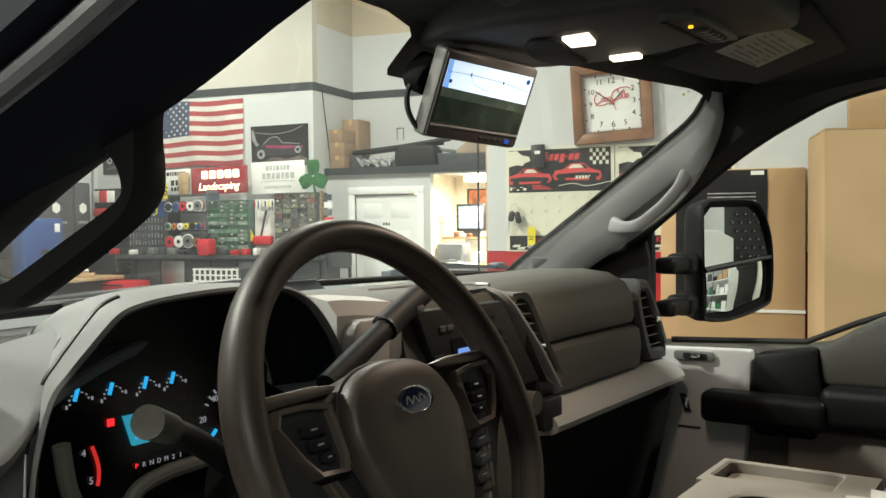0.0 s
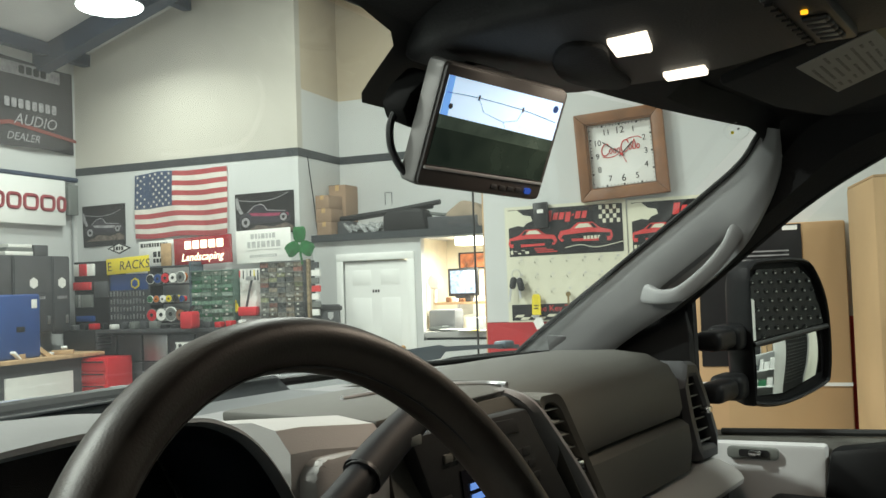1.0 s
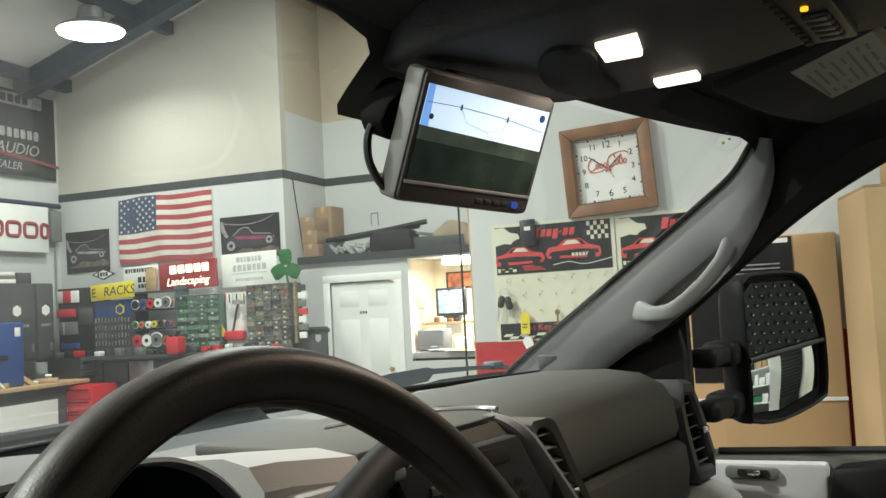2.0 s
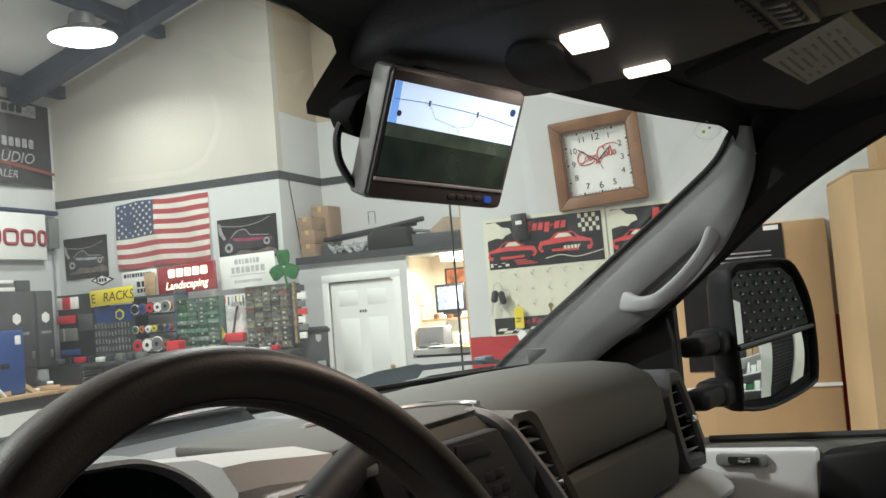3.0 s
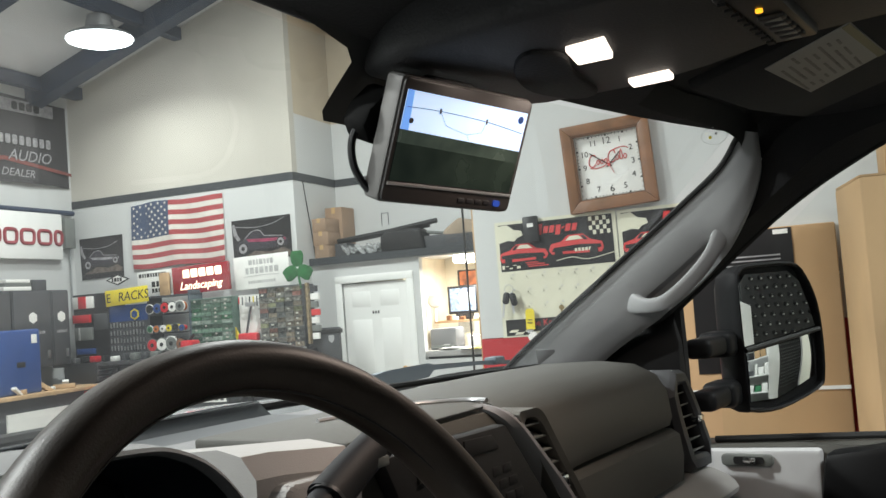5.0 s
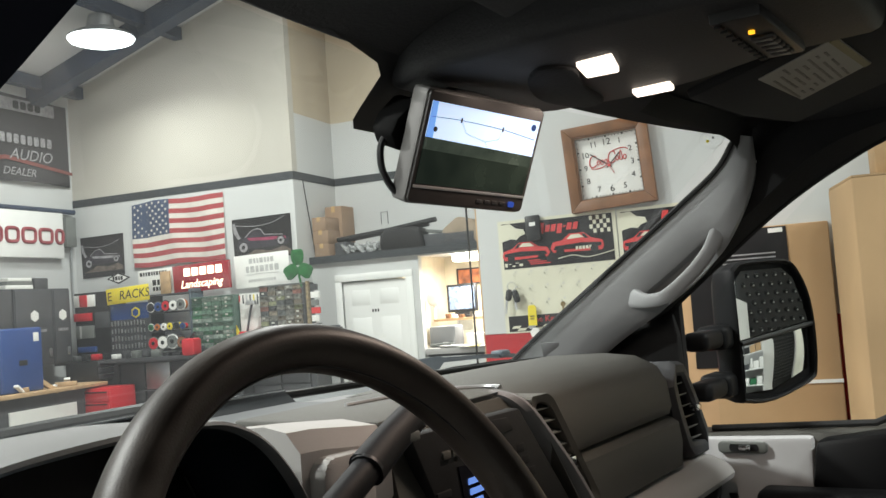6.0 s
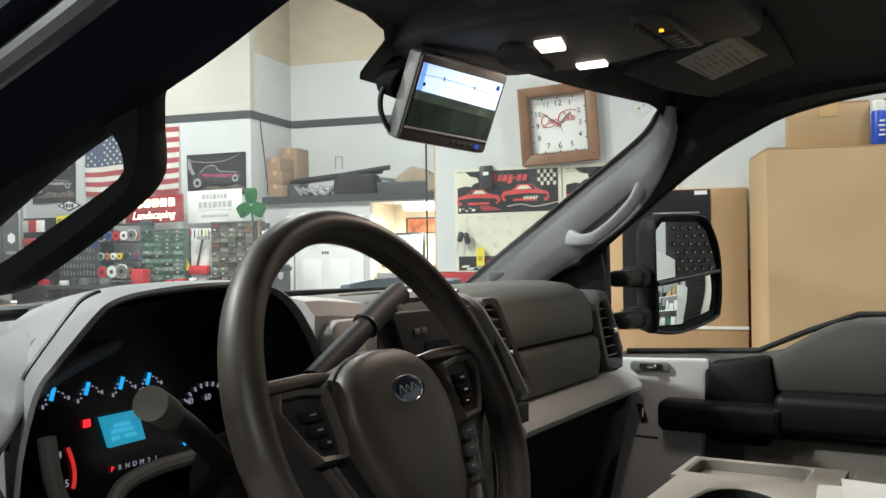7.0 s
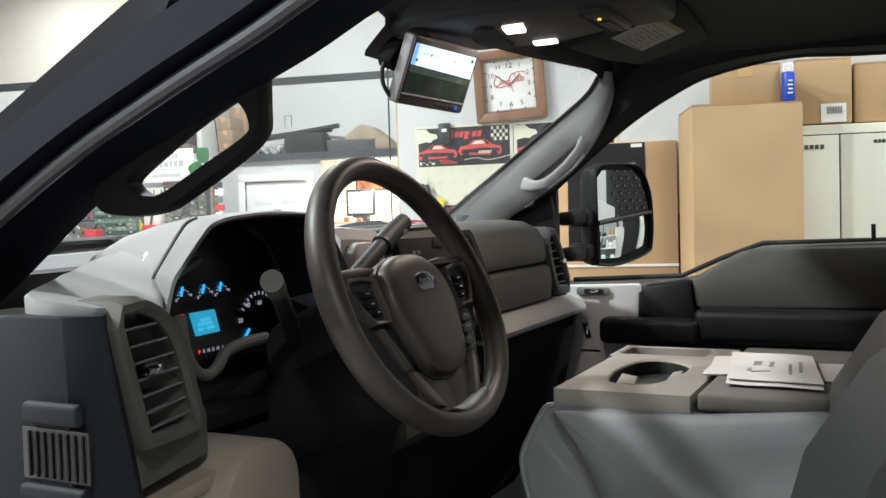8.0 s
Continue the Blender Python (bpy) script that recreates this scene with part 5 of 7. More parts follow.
for quad, cxy in (([(-0.062, 0.052), (-0.012, 0.064), (-0.010, 0.030), (-0.066, 0.014)], (-0.037, 0.04)), ([(0.098, 0.060), (0.122, 0.064), (0.120, 0.020), (0.094, 0.016)], (0.108, 0.04))):
    part("map_lamp", prism(quad, 1.9025, 1.911, bevel=0.002), LAMPLENS, cons, "lit map lamp")
    la = bpy.data.lights.new("map_light", "AREA")
    la.size, la.energy, la.color = 0.04, 0.75, (1.0, 0.80, 0.66)
    new("map_light", la).matrix_world = pose(*cxy, 1.899)
part("sunglass_bin", prism([(p.x, p.y) for p in smooth_path([(-0.075, 0.085, 0), (-0.02, 0.125, 0), (0.06, 0.148, 0), (0.125, 0.130, 0), (0.115, 0.10, 0), (0.03, 0.085, 0), (-0.045, 0.062, 0)], 4, True)], 1.9035, 1.914, bevel=0.003), HEADLINER, cons, "recessed bin lid")
sw = part("switch_bank", slab(-0.115, 0.045, -0.132, -0.09, 1.899, 1.93, 0.003), BLACK, truck, "black bank of roof switches")
for k in range(5):
    s_ = part("switch", slab(-0.052 + k * 0.0165, -0.040 + k * 0.0165, -0.126, -0.106, 1.8955, 1.9005, 0.002), BLACK, sw)
    part("switch_mark", prism([(-0.0045, -0.006), (0.0045, -0.006), (0.0, 0.006)], 0.0, 0.0006, m=pose(-0.046 + k * 0.0165, -0.117, 1.8947)), GREYBIN, s_, "grey arrow mark", 0)
for k in range(9):
    part("louvre", slab(-0.11 + k * 0.017, -0.100 + k * 0.017, -0.099, -0.093, 1.8965, 1.9005), SOFTBLACK, sw, smooth=0)
part("switch_light", disc(0.0028, 0.003, 12, m=pose(-0.072, -0.113, 1.8965)), AMBER, sw, "amber pilot light")
# visors, tipped up towards the rear
VIS = pose(0, -0.03, 1.929, -16.0, 0, 0)
for sx, lab in ((1, "dark folded passenger sun visor"), (-1, "dark folded driver sun visor")):
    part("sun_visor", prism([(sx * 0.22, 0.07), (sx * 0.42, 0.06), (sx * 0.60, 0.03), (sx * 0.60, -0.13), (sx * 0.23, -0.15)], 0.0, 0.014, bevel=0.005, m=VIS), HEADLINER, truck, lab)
lq = [(0.271, -0.002), (0.466, -0.010), (0.440, -0.108), (0.252, -0.100)]
lbl = part("visor_label", prism(lq, -0.0014, -0.0002, m=VIS), mat("label_grey_print", (0.30, 0.30, 0.285), 0.6, var=0.08), truck, "pale warning label on the visor", 0)
part("label_head", prism([(0.256, -0.090), (0.443, -0.098), (0.440, -0.107), (0.253, -0.099)], -0.0022, -0.0015, m=VIS), mat("label_olive_print", (0.20, 0.19, 0.10), 0.6), lbl, "olive heading band", 0)
bm = bmesh.new()
rng = random.Random(2)
for k in range(8):
    y = -0.012 - k * 0.0095
    x = 0.275 + 0.002 * k
    while x < 0.43:
        w2 = rng.uniform(0.008, 0.03)
        if rng.random() < 0.85:
            slab(x, min(0.445, x + w2), y - 0.0015, y + 0.0015, -0.0021, -0.0015, bm=bm, m=VIS)
        x += w2 + 0.004
tagged(part("label_print", bm, mat("label_print_grey", (0.17, 0.17, 0.16), 0.6), lbl, "", 0), kind="stuff")

# passenger door
PX = 0.83
door_p = part("passenger_door", prism([(0.30, 0.85), (0.31, 1.416), (0.24, 1.418), (-0.03, 1.428), (-0.08, 1.438), (-0.126, 1.471), (-0.175, 1.496), (-0.23, 1.509), (-0.5, 1.517), (-0.95, 1.521), (-0.95, 0.85)], PX, PX + 0.1, "x", 0.012), DASH, truck, "charcoal passenger door panel")
part("front_panel", prism([(0.29, 0.95), (0.29, 1.412), (0.065, 1.418), (0.07, 1.30), (0.10, 0.95)], PX - 0.02, PX + 0.02, "x", 0.008), DOORGREY, door_p, "light grey door insert")
part("switch_plate", prism(rounded(0.086, 0.020, 0.007, 4, 0.183, 1.399), PX - 0.027, PX - 0.012, "x", 0.002), GREYBIN, door_p, "window switch plate")
part("switch_well", prism(rounded(0.05, 0.0125, 0.004, 4, 0.180, 1.399), PX - 0.0285, PX - 0.025, "x"), BLACK, door_p)
part("window_switch", slab(PX - 0.036, PX - 0.026, 0.166, 0.188, 1.3945, 1.4045, 0.003), CHROME, door_p, "chrome window switch")
part("lock_plate", prism([(0.214, 1.318), (0.200, 1.318), (0.190, 1.281), (0.203, 1.280)], PX - 0.027, PX - 0.012, "x", 0.001), BLACK, door_p)
part("lock_switch", slab(PX - 0.034, PX - 0.022, 0.196, 0.204, 1.288, 1.311, 0.002), CHROME, door_p, "chrome lock switch")
part("slot", slab(PX - 0.024, PX - 0.018, 0.17, 0.218, 1.2475, 1.2505), BLACK, door_p)
part("strap", prism([(0.058, 1.414), (-0.06, 1.432), (-0.075, 1.35), (-0.06, 1.25), (0.06, 1.25), (0.07, 1.34)], PX - 0.035, PX + 0.02, "x", 0.012), ARMBLACK, door_p, "black pull column")
part("pull_bar", slab(0.735, 0.80, -0.092, 0.150, 1.277, 1.340, 0.016, seg=4), ARMBLACK, door_p, "black door pull")
part("upper_bolster", prism([(-0.062, 1.431), (-0.126, 1.469), (-0.2, 1.503), (-0.9, 1.516), (-0.9, 1.37), (-0.07, 1.36)], PX - 0.025, PX + 0.02, "x", 0.012), DOORPAD, door_p, "dark grey upper door pad")
part("armrest", slab(0.745, 0.85, -0.9, -0.075, 1.285, 1.365, 0.02, seg=4), ARMBLACK, door_p, "black armrest")
part("pocket_panel", slab(PX - 0.02, PX + 0.01, -0.85, 0.0, 0.95, 1.27, 0.02), CONSOLE, door_p, "warm grey lower door panel")
part("lock_pin", tube([(PX + 0.02, -0.46, 1.52), (PX + 0.02, -0.46, 1.555)], 0.005), BLACK, door_p)
part("window_frame", tube([(0.86, 0.30, 1.42), (0.85, 0.295, 1.55), (0.83, 0.29, 1.665)], 0.013, 8), RUBBER, door_p, "black window channel")
part("sail_panel", prism([(0.29, 1.43), (0.52, 1.43), (0.50, 1.545), (0.45, 1.575), (0.36, 1.62), (0.295, 1.66), (0.285, 1.60)], 0.815, 0.86, "x", 0.006), SOFTBLACK, door_p, "black sail panel at the mirror")
part("window_seal", tube([(PX + 0.03, 0.25, 1.424), (PX + 0.03, -0.03, 1.436), (PX + 0.03, -0.126, 1.479), (PX + 0.03, -0.22, 1.514), (PX + 0.03, -0.95, 1.526)], 0.006, 8), RUBBER, door_p)
pane_d = part("window_pane", loft([[(0.875, 0.24, 1.43), (0.875, -0.95, 1.43)], [(0.855, 0.23, 1.66), (0.855, -0.95, 1.66)], [(0.80, -0.05, 1.90), (0.80, -0.95, 1.93)]], False, False), GLASS, door_p, "clear side window")
pane_d.visible_shadow = False
part("door_skin", prism([(0.66, 0.6), (0.60, 1.37), (0.30, 1.39), (-0.05, 1.40), (-0.2, 1.47), (-0.95, 1.48), (-0.95, 0.6)], PX + 0.1, PX + 0.16, "x", 0.01), BODY, door_p, "white outer door skin")

# towing mirror
gl = [Vector((1.02, 0.232, 0)), Vector((1.235, 0.135, 0))]
ax = (gl[1] - gl[0]).normalized()
MR = Matrix(((ax.x, 0, ax.y, 1.114), (ax.y, 0, -ax.x, 0.190), (0, 1, 0, 1.585), (0, 0, 0, 1)))   # right, up, out to the rear
out_l = [(-0.105, -0.135), (-0.119, -0.11), (-0.121, 0.10), (-0.11, 0.135), (-0.075, 0.145), (0.05, 0.145), (0.09, 0.12), (0.12, 0.06), (0.128, -0.02), (0.122, -0.09), (0.10, -0.115), (-0.02, -0.14)]
out_l = [(p.x, p.y) for p in smooth_path([(x, y, 0) for x, y in out_l], 3, True)]
rings = []
for s, z in ((0.5, -0.075), (0.8, -0.066), (0.95, -0.045), (1.0, -0.014), (1.0, 0.006), (0.97, 0.012), (0.945, 0.008), (0.94, -0.004), (0.3, -0.006)):
    rings.append([MR @ Vector((x * s, y * s, z)) for x, y in out_l])
mir = part("wing_mirror", loft(rings), MIRRORBLACK, truck, "black towing mirror on two arms")
up_g = [(-0.104, -0.012), (-0.106, 0.105), (-0.085, 0.125), (0.04, 0.127), (0.075, 0.105), (0.10, 0.05), (0.112, 0.012)]
lo_g = [(-0.096, -0.026), (0.112, 0.0), (0.108, -0.07), (0.09, -0.095), (-0.02, -0.12), (-0.088, -0.118)]
part("upper_glass", prism(up_g, 0.0, 0.0035, m=MR @ pose(0, 0, 0, 0, 0, 0)), MIRROR, mir, "flat mirror glass", 0)
# convex lower glass
bm = bmesh.new()
g = bmesh.ops.create_grid(bm, x_segments=14, y_segments=8, size=1)
for v in bm.verts:
    u, w2 = v.co.x, v.co.y
    x = -0.092 + (u + 1) / 2 * 0.20
    top, bot = -0.026 + (u + 1) / 2 * 0.024, -0.118 + max(0, (u + 0.3)) * 0.025
    v.co = Vector((x, bot + (w2 + 1) / 2 * (top - bot), 0.004 - 0.006 * (u * u + 0.3 * w2 * w2)))
bm.transform(MR)
part("lower_glass", bm, MIRROR, mir, "convex mirror glass", 60)
part("glass_divider", tube([MR @ Vector((-0.105, -0.019, 0.006)), MR @ Vector((0.12, 0.006, 0.006))], 0.005, 8), BLACK, mir)
for dz, dy in ((-0.018, 0.0), (-0.112, 0.0)):
    arm = part("mirror_arm", slab(0.86, 1.06, 0.245, 0.295, 1.60 + dz - 0.018, 1.60 + dz + 0.018, 0.012, seg=3), MIRRORBLACK, mir, "black mirror arm")
    part("socket", slab(0.955, 1.04, 0.238, 0.302, 1.60 + dz - 0.024, 1.60 + dz + 0.024, 0.014, seg=3), MIRRORBLACK, arm, "black sleeve of the arm")

# console between the seats, folded flat
cprof = [(-0.62, 1.0), (-0.62, 1.353), (-0.10, 1.353), (-0.088, 1.345), (-0.074, 1.318), (-0.058, 1.286), (-0.057, 1.262), (-0.062, 1.235), (-0.085, 1.15), (-0.10, 1.0)]
cseat = part("centre_console", prism(cprof, -0.302, 0.10, "x", 0.012, seg=3), VINYL, truck, "grey vinyl folded centre seat with a console on its back")
sp = [(-0.112, 1.342), (-0.13, 1.349), (-0.29, 1.351), (-0.62, 1.352), (-0.62, 1.05), (-0.26, 1.06), (-0.215, 1.14), (-0.165, 1.25), (-0.135, 1.31)]
sp = [(p.x, p.y) for p in smooth_path([(y, z, 0) for y, z in sp], 3, True)]
part("side_cushion", loft([[(x, -0.35 + (y + 0.35) * k, 1.2 + (z - 1.2) * k) for y, z in sp] for x, k in ((-0.29, 1.0), (-0.306, 1.0), (-0.313, 0.985), (-0.320, 0.94), (-0.326, 0.75), (-0.328, 0.3))]), VINYL, cseat, "grey vinyl side pad")
part("piping", tube([(-0.298, y - 0.004, z) for y, z in ((-0.104, 1.352), (-0.09, 1.347), (-0.073, 1.318), (-0.057, 1.286), (-0.056, 1.262), (-0.061, 1.235), (-0.085, 1.15))], 0.004, 8, steps=3), VINYL, cseat)


# top plate with its tray and cup holder let into it
def let_in(name, x0, x1, y0, y1, hole, depth, well, label):
    cx = sum(p[0] for p in hole) / len(hole)
    cy = sum(p[1] for p in hole) / len(hole)
    rim = []
    for x, y in hole:
        dx, dy = x - cx, y - cy
        k = min(((x1 if dx > 0 else x0) - cx) / dx if abs(dx) > 1e-6 else 99, ((y1 if dy > 0 else y0) - cy) / dy if abs(dy) > 1e-6 else 99)
        rim.append((cx + dx * k, cy + dy * k))
    for q in ((x0, y0), (x1, y0), (x1, y1), (x0, y1)):   # keep the corners sharp
        i = min(range(len(rim)), key=lambda j: (rim[j][0] - q[0]) ** 2 + (rim[j][1] - q[1]) ** 2)
        rim[i] = q
    part(name, loft([[(x, y, 1.352) for x, y in rim], [(x, y, 1.374) for x, y in rim], [(cx + (x - cx) * 1.05, cy + (y - cy) * 1.05, 1.3755) for x, y in hole], [(x, y, 1.3735) for x, y in hole], [(x, y, 1.374 - depth) for x, y in hole]], caps=False), CONSOLE, cseat, label, 30)
    part(name + "_well", prism(hole, 1.3535, 1.374 - depth + 0.0005), well, cseat)


let_in("tray", -0.012, 0.10, -0.285, -0.098, rounded(0.082, 0.135, 0.01, 6, 0.047, -0.178), 0.014, CONSOLE, "warm grey console top with a shallow tray")
cup = [(-0.221, -0.160), (-0.16, -0.150), (-0.10, -0.153), (-0.056, -0.166), (-0.046, -0.20), (-0.084, -0.240), (-0.142, -0.243), (-0.222, -0.228), (-0.243, -0.205), (-0.240, -0.18)]
cup = [(p.x, p.y) for p in smooth_path([(x, y, 0) for x, y in cup[::-1]], 4, True)]
cup = sorted(cup, key=lambda p: math.atan2(p[1] + 0.197, p[0] + 0.145))
# well and lining are black to paint the shade of a deeper hole
let_in("cup_holder", -0.295, -0.012, -0.285, -0.106, cup, 0.0195, BLACK, "warm grey console top with a cup holder blackened for depth")
hole = [(-0.145 + (x + 0.145) * 0.985, -0.197 + (y + 0.197) * 0.985) for x, y in cup]
part("cup_shade_liner", loft([[(x, y, 1.3728) for x, y in hole], [(x, y, 1.3553) for x, y in hole]], caps=False), BLACK, cseat, "cup holder lining blackened for the shade of a deep hole")
part("cup_finger", prism([(-0.226, -0.171), (-0.150, -0.158), (-0.168, -0.186), (-0.225, -0.197)], 1.366, 1.3722, bevel=0.0015), CONSOLE, cseat, "spring finger of the cup holder")
part("cup_finger", prism([(-0.185, -0.228), (-0.105, -0.222), (-0.088, -0.234), (-0.140, -0.238)], 1.362, 1.3695, bevel=0.0015), CONSOLE, cseat, "spring finger of the cup holder")
part("console_lid", slab(-0.296, 0.10, -0.62, -0.294, 1.356, 1.379, 0.006, seg=3), LIDGREY, cseat, "dark warm grey console lid")

# driver's and passenger's seats
def seat(x, label, fy):
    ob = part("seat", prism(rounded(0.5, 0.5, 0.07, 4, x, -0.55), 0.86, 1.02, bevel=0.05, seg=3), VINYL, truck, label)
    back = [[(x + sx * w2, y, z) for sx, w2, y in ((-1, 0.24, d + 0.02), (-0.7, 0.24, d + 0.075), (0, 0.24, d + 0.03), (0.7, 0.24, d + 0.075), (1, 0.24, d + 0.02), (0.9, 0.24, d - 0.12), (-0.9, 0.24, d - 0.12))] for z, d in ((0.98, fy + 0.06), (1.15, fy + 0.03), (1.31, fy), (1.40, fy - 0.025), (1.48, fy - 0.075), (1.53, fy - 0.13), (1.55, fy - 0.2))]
    part("seat_back", loft(back), SHADEDVINYL, ob)
    return ob


seat(-0.45, "grey vinyl driver's seat", -0.50)
seat(0.47, "grey vinyl passenger's seat", -0.75)

# cab shell, cowl, hood
part("cab_floor", slab(-0.9, 0.9, -1.2, 0.62, 0.70, 0.76), FLOORMAT, truck, "black vinyl cab floor")
part("cab_back", slab(-0.9, 0.9, -1.26, -1.16, 0.7, 1.98), HEADLINER, truck, "dark rear wall of the cab")
part("firewall", slab(-0.9, 0.9, 0.6, 0.66, 0.7, 1.54), FLOORMAT, truck, "black bulkhead")
# out of view; added to keep light from the left rear off the console
part("rear_side_blocker", prism([(-1.26, 0.6), (-0.66, 0.6), (-0.64, 1.30), (-0.68, 1.90), (-1.26, 1.94)], -0.97, -0.87, "x", 0.02), BODY, truck, "unseen white cab side behind the door, added to block light")
part("rocker", slab(-0.98, -0.88, -1.2, 0.6, 0.55, 0.78, 0.03), BODY, truck, "white sill under the door opening")
cowl = part("cowl", loft([[(x, 0.60 + bow(x) + d, z) for x in np.linspace(-0.85, 0.85, 16)] for d, z in ((-0.05, 1.54), (0.06, 1.535), (0.10, 1.525), (0.16, 1.53))], False, False), BLACK, truck, "black cowl under the windshield")
part("bonnet", loft([[(x, 0.76 + bow(x) + d, z + 0.03 * (1 - (x / 0.9) ** 2)) for x in np.linspace(-0.9, 0.9, 16)] for d, z in ((0.0, 1.50), (0.01, 1.525), (0.2, 1.52), (0.7, 1.47), (1.1, 1.38), (1.2, 1.2), (1.22, 0.7))], False, False), BODY, truck, "white bonnet")
w = part("wiper", tube([(-0.55, 0.72, 1.56), (-0.25, 0.74, 1.575), (0.05, 0.73, 1.58)], 0.009, 8, steps=4), BLACK, truck, "black wiper")
part("blade", tube([(-0.5, 0.69, 1.565), (0.05, 0.71, 1.575)], 0.005, 6), RUBBER, w)
w = part("wiper", loft([[(x, 0.70 - d, z), (x, 0.70 - d, z + h2), (x, 0.70 + d, z + h2 * 0.8), (x, 0.70 + d, z)] for x, d, z, h2 in ((0.43, 0.012, 1.572, 0.012), (0.50, 0.02, 1.566, 0.026), (0.61, 0.02, 1.568, 0.025), (0.64, 0.012, 1.578, 0.010), (0.80, 0.008, 1.572, 0.008), (0.93, 0.008, 1.562, 0.009))]), BLUEGREY, truck, "grey wiper arm over the cowl")
part("blade", tube([(0.44, 0.665, 1.556), (0.62, 0.66, 1.566), (0.80, 0.66, 1.562), (0.92, 0.67, 1.556)], 0.005, 6), RUBBER, w, "black wiper blade")
part("wiper_cap", slab(0.86, 0.90, 0.685, 0.715, 1.566, 1.582, 0.005), BLUEGREY, w)
for sx in (-1, 1):
    part("fender", slab(sx * 0.9 - 0.05, sx * 0.9 + 0.05, 0.66, 2.0, 0.75, 1.45, 0.03), BODY, truck, "white front wing")
    for y in (1.45, -2.0):
        ty = part("wheel", lathe([(0.2, -0.13), (0.4, -0.13), (0.43, -0.09), (0.43, 0.09), (0.4, 0.13), (0.2, 0.13)], 32, m=pose(sx * 0.86, y, 0.43, 0, 90, 0)), RUBBER, truck, "black tyre")
        part("rim", lathe([(0.03, 0.02), (0.21, 0.05), (0.22, 0.11), (0.2, 0.11), (0.19, 0.0), (0.03, -0.02)], 24, m=pose(sx * 0.86, y, 0.43, 0, 90 * sx, 0)), SATIN, ty)
part("bed", slab(-0.95, 0.95, -3.6, -1.3, 0.75, 1.42, 0.03), BODY, truck, "white cargo bed")


# ---- things in the cab ----
mon = thing("backup_monitor", Matrix.Identity(4), "seven-inch reversing camera monitor clamped to the mirror mount", "monitor")
tl, bl, br = Vector((-0.135, 0.172, 1.897)), Vector((-0.122, 0.213, 1.791)), Vector((0.038, 0.175, 1.783))
u = (br - bl).normalized()
v = (tl - bl) - u * (tl - bl).dot(u)
v.normalize()
n = u.cross(v)
c = (tl + br) / 2
mon.matrix_world = Matrix(((u.x, v.x, n.x, c.x), (u.y, v.y, n.y, c.y), (u.z, v.z, n.z, c.z), (0, 0, 0, 1)))
W, H = 0.168, 0.115
part("case", prism(rounded(W, H, 0.006, 3), -0.024, -0.001, bevel=0.003), mat("case_grey", (0.17, 0.165, 0.16), 0.45, 0.3), mon, "silver-grey plastic case")
part("bezel", prism(rounded(W - 0.004, H - 0.004, 0.005, 3), -0.002, 0.002, bevel=0.001), mat("bezel_brown_black", (0.03, 0.026, 0.025), 0.4), mon, "dark glossy bezel")
part("picture_top", prism([(-0.078, 0.010), (0.077, 0.006), (0.077, 0.044), (-0.078, 0.045)], 0.0022, 0.003), SCREENSKY, mon, "bright upper picture", 0)
part("picture_bottom", prism([(-0.078, -0.036), (0.077, -0.036), (0.077, -0.006), (-0.078, -0.002)], 0.0022, 0.003), SCREENDARK, mon, "dark lower picture", 0)
part("picture_haze", prism([(-0.078, -0.002), (0.077, -0.006), (0.077, 0.006), (-0.078, 0.010)], 0.0022, 0.003), mat("screen_haze", (0.030, 0.042, 0.034), 0.25, var=0.7, scale=30, bump=0, glow=0.6), mon, "dim green-grey middle of the picture", 0)
part("picture_edge", prism([(-0.078, 0.010), (-0.069, 0.0098), (-0.071, 0.0448), (-0.078, 0.045)], 0.0031, 0.0034), mat("screen_blue_edge", (0.16, 0.36, 0.85), 0.3, var=0.1, bump=0, glow=0.7), mon, "blue fringe of the picture", 0)
bm = tube([(-0.076, 0.030, 0.0034), (-0.036, 0.031, 0.0034), (0.024, 0.029, 0.0034), (0.074, 0.024, 0.0034)], 0.0003, 5, steps=4)
tube([(-0.036, 0.031, 0.0034), (-0.026, 0.019, 0.0034), (0.002, 0.014, 0.0034), (0.006, 0.009, 0.0034)], 0.00014, 5, bm=bm)
tube([(0.002, 0.014, 0.0034), (0.020, 0.018, 0.0034), (0.024, 0.029, 0.0034)], 0.00014, 5, bm=bm)
for x, y in ((-0.036, 0.031), (0.024, 0.029)):
    slab(x - 0.0009, x + 0.0009, y - 0.0025, y + 0.0025, 0.003, 0.0036, bm=bm)
part("picture_lines", bm, DARKGREY, mon, "", 0)
part("picture_spot", disc(0.0026, 0.0005, 14, m=at(-0.068, 0.0185, 0.0031)), INK, mon, "", 0)
part("picture_spot", disc(0.0036, 0.0005, 14, m=at(0.069, 0.0365, 0.0031)), BLUE, mon, "", 0)
part("lower_strip", slab(-0.080, 0.080, -0.0405, -0.0375, 0.0015, 0.0035, 0.0006), SATIN, mon, "silver strip under the screen")
for k in range(4):
    part("button", slab(0.010 + k * 0.0115, 0.0185 + k * 0.0115, -0.0505, -0.0460, 0.0015, 0.0032, 0.0008), BLACK, mon)
part("power_button", prism(rounded(0.009, 0.006, 0.002, 3, 0.0625, -0.048), 0.0015, 0.0035), mat("blue_button", (0.02, 0.06, 0.35), 0.4, glow=0.3), mon, "blue power button")
part("mount_pad", prism([(-0.066, 0.042), (-0.076, 0.040), (-0.092, 0.020), (-0.096, 0.004), (-0.086, -0.010), (-0.066, -0.012)], -0.060, -0.026, bevel=0.004), mat("mount_matt_black", (0.004, 0.004, 0.004), 0.85, spec=0.1), mon, "black swivel mount")
